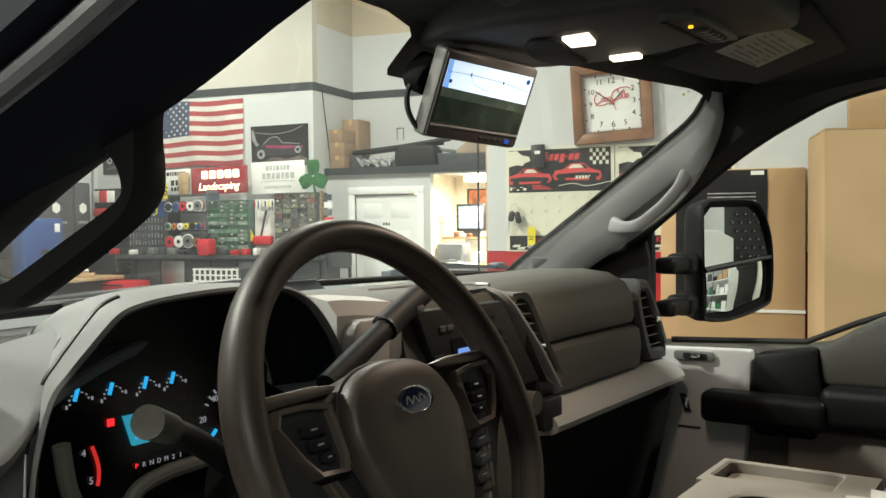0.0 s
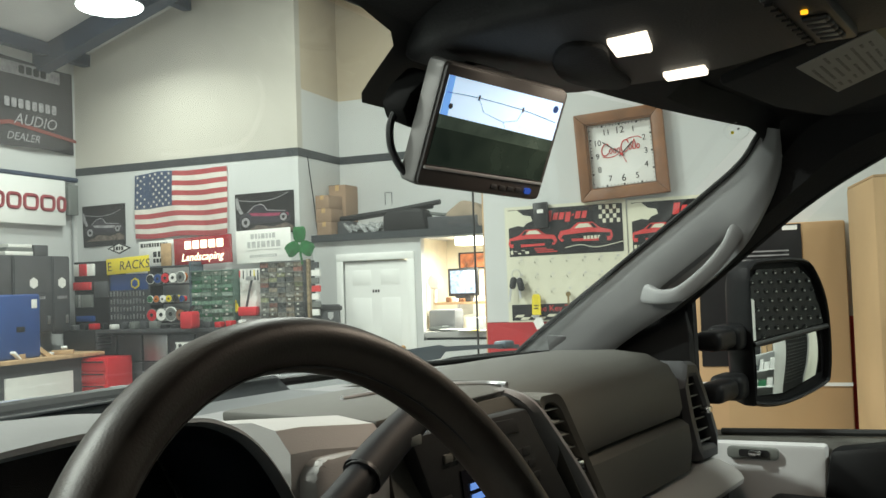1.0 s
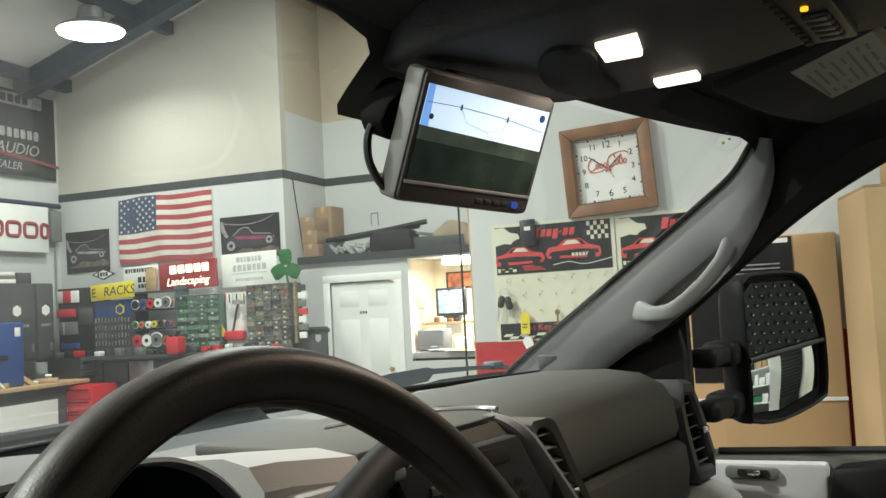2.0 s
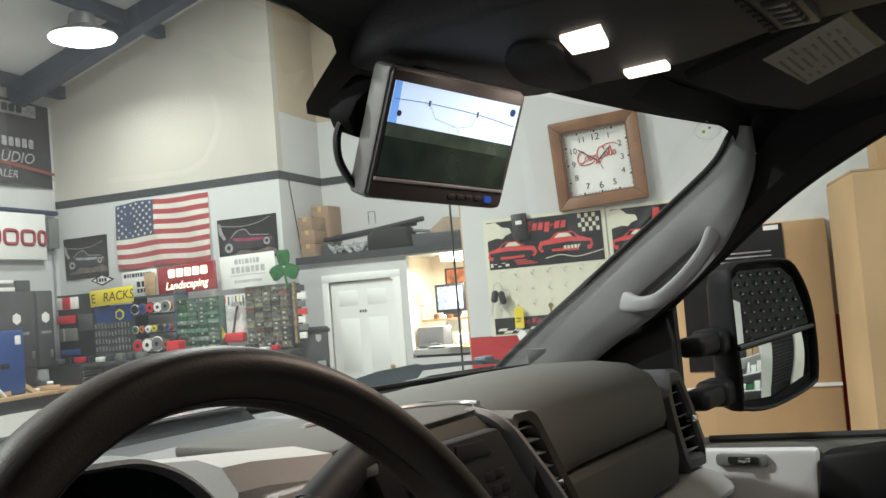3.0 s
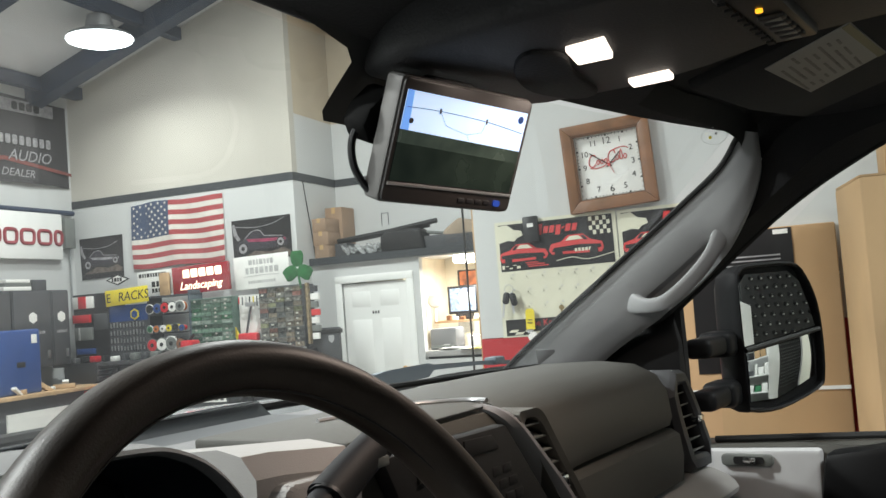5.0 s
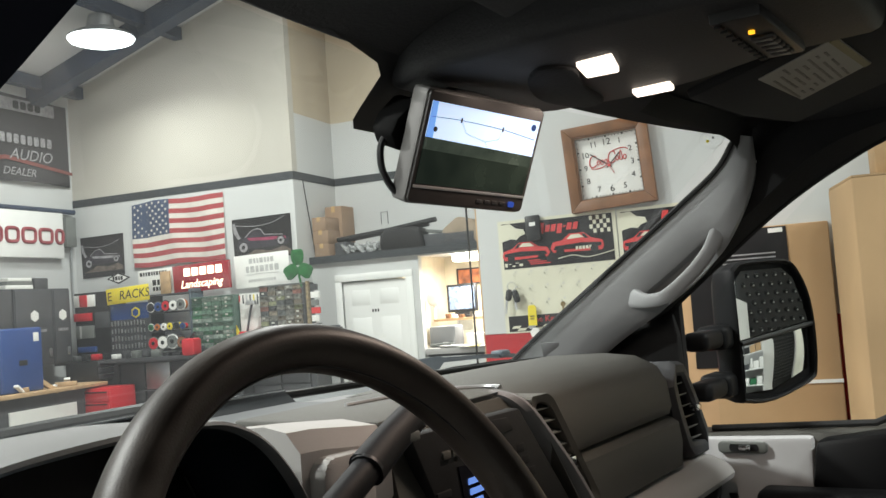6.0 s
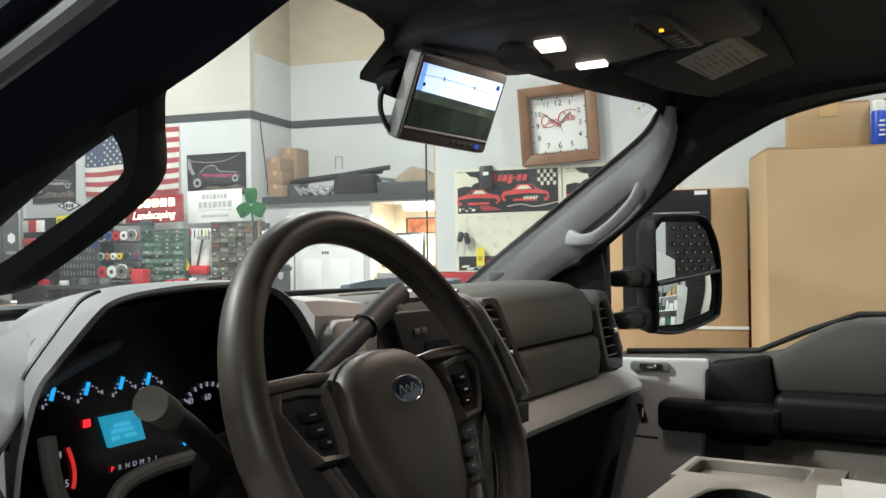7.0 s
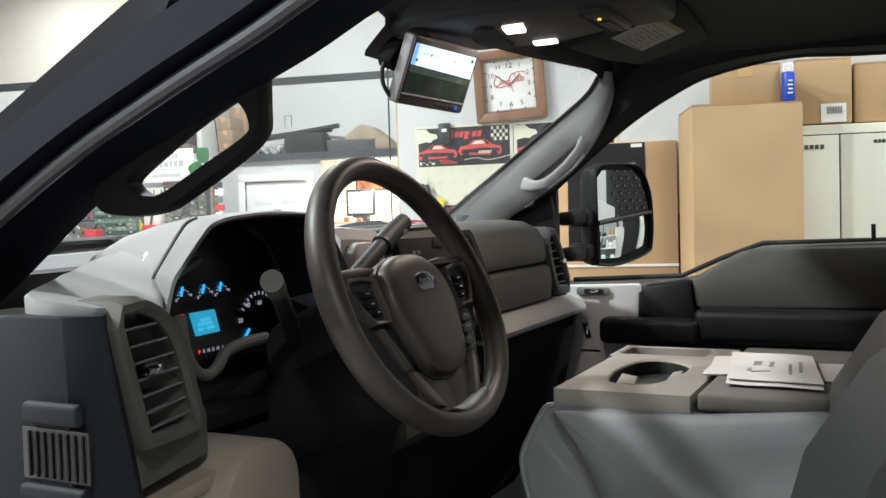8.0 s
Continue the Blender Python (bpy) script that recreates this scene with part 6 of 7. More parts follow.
part("mount_arm", tube([(-0.03, 0.0, -0.045), (-0.01, 0.045, -0.06), (0.02, 0.07, -0.05)], 0.012, 10, steps=4), BLACK, mon)
part("top_clip", slab(-0.045, 0.005, 0.052, 0.06, -0.02, -0.004, 0.002), BLACK, mon)
part("cable", tube([(-0.088, 0.0, -0.045), (-0.094, -0.014, -0.040), (-0.093, -0.032, -0.032), (-0.086, -0.046, -0.022), (-0.078, -0.053, -0.014)], 0.0036, 8, steps=6), BLACK, mon, "black cable loop")

def lying_paper(name, corners, z, label, category, ruffle=0.0, thick=0.0008, seed=1):
    """A limp sheet between four corners, lying on the console."""
    rng = random.Random(seed)
    c = sum((Vector((x, y, 0)) for x, y in corners), Vector()) / 4
    ob = thing(name, pose(c.x, c.y, z), label, category, "papers on the console")
    a, b, d, e = [Vector((x, y, 0)) - c for x, y in corners]
    ph = [rng.uniform(0, 6) for k in range(4)]
    top, low = [], []
    for i in range(13):
        u = i / 12
        row = []
        for j in range(9):
            v = j / 8
            p = a.lerp(b, u).lerp(e.lerp(d, u), v)
            edge = max(abs(u - 0.5), abs(v - 0.5)) * 2
            p.z = thick + ruffle * (0.5 + 0.28 * math.sin(5 * u + 3 * v + ph[0]) + 0.22 * math.sin(9 * v - 4 * u + ph[1]) + 0.9 * edge ** 6 * max(0, math.sin(4 * u + ph[2])))
            p += Vector((0.0012 * math.sin(7 * v + ph[3]), 0.0012 * math.sin(8 * u + ph[2]), 0))
            row.append(p)
        top.append(row)
    rings = [[p - Vector((0, 0, thick)) for p in r[::-1]] + r for r in top]
    part("sheet", loft(rings), DULLPAPER, ob)
    return ob, c


lying_paper("leaflet", [(-0.174, -0.278), (-0.018, -0.268), (-0.006, -0.330), (-0.160, -0.342)], 1.3795, "white folded leaflet half under a booklet", "paper", 0.0, 0.0016, 2)
lying_paper("card", [(-0.044, -0.400), (-0.042, -0.449), (-0.182, -0.455), (-0.176, -0.400)], 1.3795, "small white card half under a booklet", "paper", 0.0, 0.0016, 3)
lying_paper("leaflet", [(-0.01, -0.292), (-0.035, -0.405), (-0.252, -0.437), (-0.246, -0.321)], 1.3815, "white page with a turned edge", "paper", 0.0020, 0.0006, 4)
bk, bc = lying_paper("booklet", [(0.004, -0.287), (-0.020, -0.405), (-0.233, -0.437), (-0.225, -0.319)], 1.3850, "rumpled white booklet with dark print on the console lid", "booklet", 0.0010, 0.0010, 5)
for x, y, w2, h2, turn in ((-0.098, -0.340, 0.034, 0.011, 4), (-0.150, -0.336, 0.020, 0.006, 4), (-0.162, -0.352, 0.008, 0.026, 20), (-0.104, -0.359, 0.042, 0.006, 4), (-0.136, -0.387, 0.080, 0.0045, 6), (-0.115, -0.398, 0.084, 0.0045, 6)):
    part("print_bar", slab(-w2 / 2, w2 / 2, -h2 / 2, h2 / 2, 0.0008, 0.0021, m=at(x - bc.x, y - bc.y, 0, 0, 0, turn)), GREYBIN, bk, smooth=0)
stk = thing("glass_sticker", look((0.630, 0.136, 1.921), (-0.78, -0.28, 1.7)), "round clear sticker on the windshield", "sticker")
part("ring", tube([(0.019 * math.cos(a), 0.013 * math.sin(a), 0) for a in np.linspace(0, math.tau, 29)[:-1]], 0.0004, 5, True), FADED, stk)
part("mark", disc(0.0025, 0.0005, 12, m=at(0.006, -0.002, 0.0007)), YELLOW, stk)
part("mark", disc(0.002, 0.0005, 12, m=at(-0.003, 0.003, 0.0007)), SILVERPRINT, stk)

# ---- clock wall ----
def clock():
    ob = thing("wall_clock", on_wall(XC, 0.43, 2.083, 3.2), "square oak-framed wall clock with a white face and red script", "clock")
    a, b = 0.135, 0.102
    for k in range(4):
        q = pose(0, 0, 0, 0, 0, 90 * k)
        part("frame_board", prism([(-a, a), (a, a), (b, b), (-b, b)], 0.002, 0.03, bevel=0.003, m=q), WOOD, ob)
        part("frame_lip", prism([(-b - 0.004, b + 0.004), (b + 0.004, b + 0.004), (b - 0.004, b - 0.004), (-b + 0.004, b - 0.004)], 0.006, 0.024, m=q), WOOD, ob)
    part("face", slab(-b, b, -b, b, 0.002, 0.008), PAPER, ob, "white clock face")
    bm = bmesh.new()
    for k in range(60):
        an = k * math.tau / 60
        x, y = math.sin(an), math.cos(an)
        s = 0.092 / max(abs(x), abs(y))
        h = 0.0028 if k % 5 == 0 else 0.0012
        slab(x * s - h, x * s + h, y * s - h, y * s + h, 0.008, 0.009, bm=bm)
    for k in range(4):
        slab(-0.0945, 0.0945, 0.0945, 0.0955, 0.008, 0.009, bm=bm, m=pose(0, 0, 0, 0, 0, 90 * k))
    part("minute_track", bm, INK, ob, "", 0)
    for k in range(1, 13):
        an = k * math.tau / 12
        x, y = math.sin(an), math.cos(an)
        s = 0.074 / max(abs(x), abs(y)) ** 0.75
        letters("numeral", str(k), 0.03 if k in (12, 6) else 0.025, at(x * s, y * s, 0.0085), INK, ob, 0.0004)
    bm = bmesh.new()
    z = 0.0092
    for x0, y0 in ((-0.056, 0.014), (0.004, 0.019)):
        tube([(x0 + 0.019, y0 + 0.012, z), (x0 + 0.016, y0 + 0.021, z), (x0 + 0.006, y0 + 0.021, z), (x0 - 0.003, y0 + 0.008, z), (x0 - 0.003, y0 - 0.008, z), (x0 + 0.006, y0 - 0.014, z), (x0 + 0.017, y0 - 0.007, z)], 0.0016, 6, steps=4, bm=bm)
        for k in range(3):
            xx = x0 + 0.022 + k * 0.012
            tall = 0.022 if k == 1 and x0 > 0 else 0.006
            tube([(xx + 0.003, y0 + tall, z), (xx - 0.003, y0 - 0.001, z), (xx + 0.001, y0 - 0.009, z), (xx + 0.006, y0 - 0.002, z)], 0.0014, 6, loop=True, steps=3, bm=bm)
    tube([(-0.058, -0.002, z), (-0.044, -0.006, z), (-0.022, -0.004, z), (-0.006, 0.004, z)], 0.0014, 6, steps=5, bm=bm)
    tube([(0.010, 0.040, z), (0.030, 0.046, z), (0.052, 0.047, z), (0.064, 0.040, z)], 0.0014, 6, steps=5, bm=bm)
    part("brand_scroll", bm, REDINK, ob, "flowing red scroll")
    for an, ln, wd, mt in ((-52, 0.07, 0.0016, INK), (47, 0.05, 0.0018, INK), (155, 0.03, 0.0008, REDINK)):
        part("clock_hand", slab(-wd, wd, -0.01, ln, 0.0105, 0.0115, m=pose(0, 0, 0, 0, 0, -an)), mt, ob, smooth=0)
    part("hub", disc(0.005, 0.004, 14, m=at(0, 0, 0.009)), REDINK, ob)


clock()


def race_car(bm_red, bm_white, bm_black, x, y, s, flip=1):
    body = [(-0.11, -0.02), (-0.105, 0.005), (-0.06, 0.018), (-0.03, 0.042), (0.03, 0.042), (0.06, 0.018), (0.1, 0.012), (0.112, -0.012), (0.1, -0.03), (-0.1, -0.035)]
    prism([(x + flip * a * s, y + b * s) for a, b in body][::flip], 0.0052, 0.0062, bm=bm_red)
    for cx in (-0.07, 0.072):
        disc(0.017 * s, 0.0012, 12, bm=bm_black, m=at(x + flip * cx * s, y - 0.028 * s, 0.0064))
    prism([(x + flip * a * s, y + b * s) for a, b in ((-0.1, -0.004), (-0.02, 0.002), (0.09, -0.004), (0.1, -0.02), (-0.02, -0.022), (-0.1, -0.018))][::flip], 0.0064, 0.007, bm=bm_black)
    prism([(x + flip * a * s, y + b * s) for a, b in ((-0.05, 0.017), (-0.034, 0.036), (-0.02, 0.038), (-0.034, 0.018))][::flip], 0.0064, 0.007, bm=bm_black)
    prism([(x + flip * a * s, y + b * s) for a, b in ((-0.03, 0.022), (-0.012, 0.037), (0.022, 0.037), (0.042, 0.02))][::flip], 0.0064, 0.0072, bm=bm_white)


def key_board(y0, y1, lower, label):
    cxx = (y0 + y1) / 2
    w = y0 - y1
    ob = thing("key_board", on_wall(XC, cxx, 1.76, 0.4), label, "key board", "key boards")
    part("panel", slab(-w / 2, w / 2, -0.183, 0.183, 0.001, 0.004), CREAM, ob, "cream pegboard")
    x0, x1 = -w / 2 + 0.012, w / 2 - 0.012
    part("header", slab(x0, x1, 0.025, 0.173, 0.0042, 0.005), PRINT, ob, "black printed header")
    br, bw, bk = bmesh.new(), bmesh.new(), bmesh.new()
    race_car(br, bw, bk, -0.105, 0.078, 0.72, 1)
    race_car(br, bw, bk, 0.065, 0.088, 0.78, -1)
    x = -0.062
    for wd, lo_, hi_ in ((0.022, 0.130, 0.164), (0.018, 0.134, 0.156), (0.018, 0.134, 0.156), (0.019, 0.126, 0.156), (0.010, 0.143, 0.149), (0.019, 0.134, 0.156), (0.018, 0.134, 0.156)):
        own = prism([(x + 0.001, lo_), (x + wd - 0.002, lo_), (x + wd + 0.004, hi_), (x + 0.007, hi_)], 0.0052, 0.006)
        join(own, br)
        x += wd + 0.0015
    for k in range(3):
        slab(-0.10 + k * 0.004, -0.05 + k * 0.012, 0.046 - k * 0.006, 0.049 - k * 0.006, 0.0052, 0.006, bm=br)
    part("red_print", br, REDINK, ob, "red race cars", 0)
    part("dark_print", bk, PRINT, ob, "black wheels and windows", 0)
    for i in range(6):
        for j in range(4):
            if (i + j) % 2:
                slab(x1 - 0.072 + i * 0.011, x1 - 0.062 + i * 0.011, 0.115 + j * 0.014 - 0.004 * i * 0, 0.128 + j * 0.014, 0.0052, 0.0058, bm=bw)
    cl = [(x0, 0.17), (x0 + 0.03, 0.172), (x0 + 0.05, 0.155), (x0 + 0.075, 0.15), (x0 + 0.08, 0.135), (x0 + 0.06, 0.128), (x0 + 0.05, 0.118), (x0 + 0.03, 0.122), (x0, 0.115)]
    prism(cl[::-1], 0.0052, 0.006, bm=bw)
    tube([(0.0, 0.045, 0.0055), (0.05, 0.052, 0.0055), (0.1, 0.042, 0.0055), (x1, 0.056, 0.0055)], 0.0015, 5, steps=4, bm=bw)
    for k in range(5):
        slab(x0 + 0.004 + k * 0.012, x0 + 0.012 + k * 0.013, 0.032 + 0.01 * (k % 2), 0.044 - 0.004 * (k % 3), 0.0052, 0.006, bm=bw)
        slab(0.06 + k * 0.011, 0.068 + k * 0.011, 0.068, 0.078, 0.0066, 0.0072, bm=bw)
    part("pale_print", bw, CREAM, ob, "cream checks and smoke", 0)
    hk = bmesh.new()
    for r in range(3):
        for k in range(7):
            x = x0 + 0.03 + k * (w - 0.08) / 6
            y = 0.005 - r * 0.047
            tube([(x, y, 0.003), (x, y - 0.003, 0.007), (x, y - 0.002, 0.010), (x, y + 0.003, 0.011)], 0.0011, 5, bm=hk)
            slab(x + 0.004, x + 0.01, y + 0.006, y + 0.011, 0.004, 0.0046, bm=hk)
    part("key_hooks", hk, SATIN, ob, "small wire hooks")
    if lower:
        part("footer", slab(x0, x1, -0.178, -0.128, 0.0042, 0.005), PRINT, ob, "black printed footer")
        letters("lettering", "The Key To Success", 0.027, at(0.0, -0.143, 0.0055), REDINK, ob, 0.0004)
        bw = bmesh.new()
        for i in range(14):
            if i % 2:
                prism([(x0 + i * 0.026, -0.176), (x0 + i * 0.026 + 0.026, -0.176), (x0 + i * 0.026 + 0.034, -0.168), (x0 + i * 0.026 + 0.008, -0.168)], 0.0052, 0.0058, bm=bw)
            else:
                prism([(x0 + i * 0.026 + 0.008, -0.168), (x0 + i * 0.026 + 0.034, -0.168), (x0 + i * 0.026 + 0.042, -0.160), (x0 + i * 0.026 + 0.016, -0.160)], 0.0052, 0.0058, bm=bw)
        part("pale_print", bw, CREAM, ob, "", 0)
    return ob


key_board(0.812, 0.424, True, "cream key board with a black and red racing header")
key_board(0.420, 0.03, True, "cream key board with red racing cars")
k = thing("pager_holder", on_wall(XC - 0.006, 0.69, 1.92, 2), "small black pouch clipped over the key board", "pouch")
part("pouch", slab(-0.024, 0.024, -0.052, 0.03, 0, 0.018, 0.004), BLACK, k)
part("label", slab(-0.01, 0.01, -0.004, 0.008, 0.0182, 0.019), PAPER, k)
k = thing("car_keys", on_wall(XC - 0.02, 0.777, 1.70, 0), "bunch of keys with two black fobs on a hook", "keys")
part("ring", tube([(0.014 * math.cos(a), 0.028 + 0.014 * math.sin(a), 0) for a in np.linspace(0, math.tau, 19)[:-1]], 0.0013, 6, True), SATIN, k)
part("fob", prism(rounded(0.02, 0.042, 0.009, 4, 0.012, -0.008), -0.004, 0.006, bevel=0.002, m=pose(0, 0, 0, 0, 0, 14)), BLACK, k)
part("fob", prism(rounded(0.02, 0.038, 0.009, 4, -0.01, -0.002), -0.003, 0.007, bevel=0.002, m=pose(0, 0, 0, 0, 0, -12)), BLACK, k)
part("key_blade", slab(-0.02, -0.013, -0.062, -0.01, -0.001, 0.001, m=pose(0, 0, 0, 0, 0, -8)), SATIN, k)
part("key_blade", slab(0.004, 0.011, -0.05, -0.01, -0.001, 0.001, m=pose(0, 0, 0, 0, 0, 5)), SATIN, k)
k = thing("key_tag", on_wall(XC - 0.016, 0.715, 1.633, -1), "yellow plastic key tag on a hook", "key tag")
part("tag", prism([(-0.014, -0.035), (0.014, -0.035), (0.014, 0.022), (0.008, 0.03), (-0.008, 0.03), (-0.014, 0.022)], 0, 0.003), YELLOW, k)
print_bars(k, [(-0.005, -0.008, 0.008, 0.003), (-0.014, -0.008, 0.006, 0.003)], 0.0032, INK)
k = thing("key_tag", on_wall(XC - 0.016, 0.71, 1.573, 20), "white paper key tag on a hook", "key tag")
part("tag", prism([(-0.013, -0.018), (0.014, -0.015), (0.016, 0.01), (0, 0.02), (-0.015, 0.008)], 0, 0.002), PAPER, k)
part("key_blade", slab(-0.01, 0.01, 0.018, 0.03, 0, 0.002), SATIN, k)
k = thing("brass_key", on_wall(XC - 0.016, 0.612, 1.65, 0), "brass key on a hook", "key")
part("blade", slab(-0.003, 0.003, -0.035, 0.005, 0, 0.002), mat("old_brass", (0.3, 0.22, 0.1), 0.4, 0.8), k)
part("bow", disc(0.008, 0.002, 14, m=at(0, 0.01, 0)), bpy.data.materials["old_brass"], k)


# ---- boxes and cabinet beside the truck ----
def cardboard_box(name, x0, x1, y0, y1, z0, z1, label, mt=KRAFT, tape=True, group="", yaw=0):
    ob = thing(name, ROOM @ pose((x0 + x1) / 2, (y0 + y1) / 2, z0, 0, 0, yaw), label, "box", group)
    a, b, h = (x1 - x0) / 2, (y1 - y0) / 2, z1 - z0
    part("carton", slab(-a, a, -b, b, 0, h, min(0.006, a * 0.2)), mt, ob)
    part("flap", slab(-a + 0.002, a - 0.002, -b + 0.002, -0.002, h, h + 0.004), mt, ob)
    part("flap", slab(-a + 0.002, a - 0.002, 0.002, b - 0.002, h, h + 0.005), mt, ob)
    if tape:
        part("tape", slab(-a - 0.0015, a + 0.0015, -0.025, 0.025, h - min(0.07, h * 0.3), h + 0.0065), TAPE, ob)
    return ob


cardboard_box("tall_box", 1.60, 1.93, -0.556, -0.212, 0, 1.922, "tall plain cardboard box standing on end", tape=False, group="cardboard boxes", yaw=8)
cardboard_box("cardboard_box", 1.66, 1.9, -0.515, -0.30, 1.93, 2.052, "small taped cardboard box on a tall box", group="cardboard boxes")
ob = thing("leaning_carton", ROOM @ pose(1.925, -0.185, 0, 0, 2.0, 0), "large flat tan carton leaned on the wall", "box", "cardboard boxes")
part("carton", slab(0, 0.08, 0, 0.45, 0, 1.846, 0.006), CARTON, ob)
part("label", slab(-0.003, -0.0005, 0.115, 0.40, 1.44, 1.842), PRINT, ob, "black printed panel")
part("white_stripe", slab(-0.004, -0.0012, 0.0, 0.44, 1.385, 1.395), PAPER, ob, "thin white stripe")
part("logo_patch", slab(-0.0045, -0.0032, 0.125, 0.165, 1.825, 1.838), PAPER, ob, "white label patch")
bm = bmesh.new()
for k in range(5):
    slab(-0.0045, -0.0032, 0.15, 0.30, 1.765 - k * 0.012, 1.769 - k * 0.012, bm=bm)
part("print_lines", bm, SILVERPRINT, ob, "", 0)
ob = thing("spray_can", ROOM @ pose(1.66, -0.537, 1.93), "blue and white spray can on a tall box", "spray can")
part("can", lathe([(0.019, 0), (0.0205, 0.003), (0.0205, 0.085), (0.017, 0.094)], 20), mat("can_blue", (0.02, 0.07, 0.50), 0.35), ob)
for k in range(4):
    part("can_print", slab(-0.0222, -0.0195, -0.012, 0.004 - 0.003 * (k % 2), 0.022 + k * 0.013, 0.027 + k * 0.013), PAPER, ob, "", 0)
part("cap", lathe([(0.017, 0.09), (0.0175, 0.093), (0.0175, 0.118), (0.015, 0.121), (0.001, 0.121)], 20), PAPER, ob, "white cap")


def steel_cabinet():
    ob = thing("steel_cabinet", ROOM @ pose(1.80, -0.99, 0), "cream two-door steel cabinet with labels", "cabinet")
    cream = mat("cream_enamel", (0.66, 0.64, 0.54), 0.4, var=0.07, scale=2)
    part("body", slab(0.01, 0.21, -0.43, 0.43, 0.05, 1.86, 0.004), cream, ob)
    part("plinth", slab(0.03, 0.2, -0.42, 0.42, 0, 0.05), DARKGREY, ob)
    # ink-dark plate that paints the shade between the doors
    part("gap_shade", slab(0.0085, 0.0105, -0.42, 0.42, 0.08, 1.829), INK, ob, "dark plate for the shade in the door gaps", 0)
    for y0, y1 in ((-0.425, 0.279), (0.2835, 0.425)):
        d = part("door", slab(-0.008, 0.01, y0, y1, 0.07, 1.824, 0.003), cream, ob)
    h = part("handle", slab(-0.02, -0.006, 0.22, 0.25, 1.20, 1.215, 0.004), SATIN, ob)
    part("lock", disc(0.006, 0.004, 12, m=pose(-0.008, 0.24, 1.15, 0, -90, 0)), SATIN, ob)
    bm = bmesh.new()
    for k in range(5):
        slab(-0.0095, -0.008, 0.396 - k * 0.0165, 0.408 - k * 0.0165, 1.780, 1.794, bm=bm)
    part("brand_bars", bm, DARKGREY, ob, "grey brand bars", 0)
    bm = bmesh.new()
    for k in range(4):
        slab(-0.0095, -0.008, 0.168 - k * 0.012, 0.177 - k * 0.012, 1.793, 1.803, bm=bm)
    part("small_print", bm, INK, ob, "", 0)


steel_cabinet()
cardboard_box("cardboard_box", 1.84, 1.99, -0.755, -0.575, 1.866, 2.08, "cardboard box with a white barcode label on a cabinet", tape=False, group="cardboard boxes")
ob = thing("barcode_label", ROOM @ pose(1.838, -0.697, 1.904), "white barcode label stuck on a cardboard box", "label")
part("paper", slab(-0.001, 0.0, -0.040, 0.040, -0.034, 0.028), PAPER, ob)
bm = bmesh.new()
for k in range(10):
    slab(-0.0018, -0.001, -0.026 + k * 0.005, -0.0238 + k * 0.005, -0.006, 0.018, bm=bm)
part("bars", bm, INK, ob, "", 0)
cardboard_box("cardboard_box", 1.86, 1.995, -1.12, -0.765, 1.866, 2.06, "brown cardboard box on a cabinet", mt=CARTON, group="cardboard boxes")

# ---- storage deck over the office ----
def deck_box(y, z, w, h, x=9.62, yaw=0):
    cardboard_box("cardboard_box", x, x + 0.35, y - w / 2, y + w / 2, z, z + h, "small brown cardboard box on the storage deck", mt=DECKKRAFT, group="cardboard boxes", yaw=yaw)


deck_box(5.50, 2.366, 0.2, 0.165, 9.42)
deck_box(5.51, 2.536, 0.21, 0.165, 9.42, yaw=2)
deck_box(5.515, 2.706, 0.19, 0.16, 9.42, yaw=-2)
deck_box(5.50, 2.366, 0.24, 0.66, 9.79)
ob = thing("tube_bundle", ROOM @ pose(9.62, 4.65, 2.366), "long black tubes propped across the deck", "tubes")
part("tube", tube([(0, 0.72, 0.21), (0, 0.0, 0.27), (0.02, -0.62, 0.345)], 0.032, 10), BLACK, ob)
part("tube", tube([(0.08, 0.66, 0.20), (0.08, -0.5, 0.30)], 0.026, 10), DARKGREY, ob)
part("tube", tube([(-0.06, 0.7, 0.035), (-0.06, -0.4, 0.035)], 0.032, 10), BLACK, ob)
part("crate", slab(-0.1, 0.16, 0.55, 0.72, 0, 0.175, 0.01), DARKGREY, ob, "dark crate under the tubes")
ob = thing("duffel_bag", ROOM @ pose(9.56, 4.42, 2.366), "black canvas bag on the deck", "bag")
part("bag", prism([(-0.29, 0), (0.28, 0), (0.28, 0.2), (0.2, 0.265), (-0.18, 0.27), (-0.26, 0.24)], -0.15, 0.15, "x", 0.04, seg=3), SOFTBLACK, ob)
ob = thing("crumpled_plastic", ROOM @ pose(9.6, 4.95, 2.366), "crumpled clear and grey plastic wrap", "plastic wrap")
rng = random.Random(4)
bm = bmesh.new()
for k in range(26):
    bmesh.ops.create_icosphere(bm, subdivisions=1, radius=rng.uniform(0.03, 0.07), matrix=pose(rng.uniform(-0.1, 0.1), rng.uniform(-0.33, 0.33), rng.uniform(0.03, 0.11), rng.uniform(0, 90), rng.uniform(0, 90), 0) @ Matrix.Diagonal((1, 1.7, 0.6, 1)))
part("wrap", bm, mat("crumpled_film", (0.35, 0.36, 0.36), 0.2, var=0.5, scale=20, coat=0.6), ob, smooth=0)
ob = thing("grey_panel", ROOM @ pose(9.7, 3.95, 2.366, 0, 0, 0), "flat grey board lying on the deck", "board")
part("board", slab(-0.2, 0.2, -0.45, 0.35, 0, 0.16, 0.01), DARKGREY, ob)
part("board", slab(-0.1, 0.15, -0.45, 0.3, 0.165, 0.2, 0.01, m=pose(0, 0, 0, 8)), GREYBIN, ob)
ob = thing("seat_cover", ROOM @ pose(9.65, 3.6, 2.366), "tan and brown padded seat cover heap", "cover")
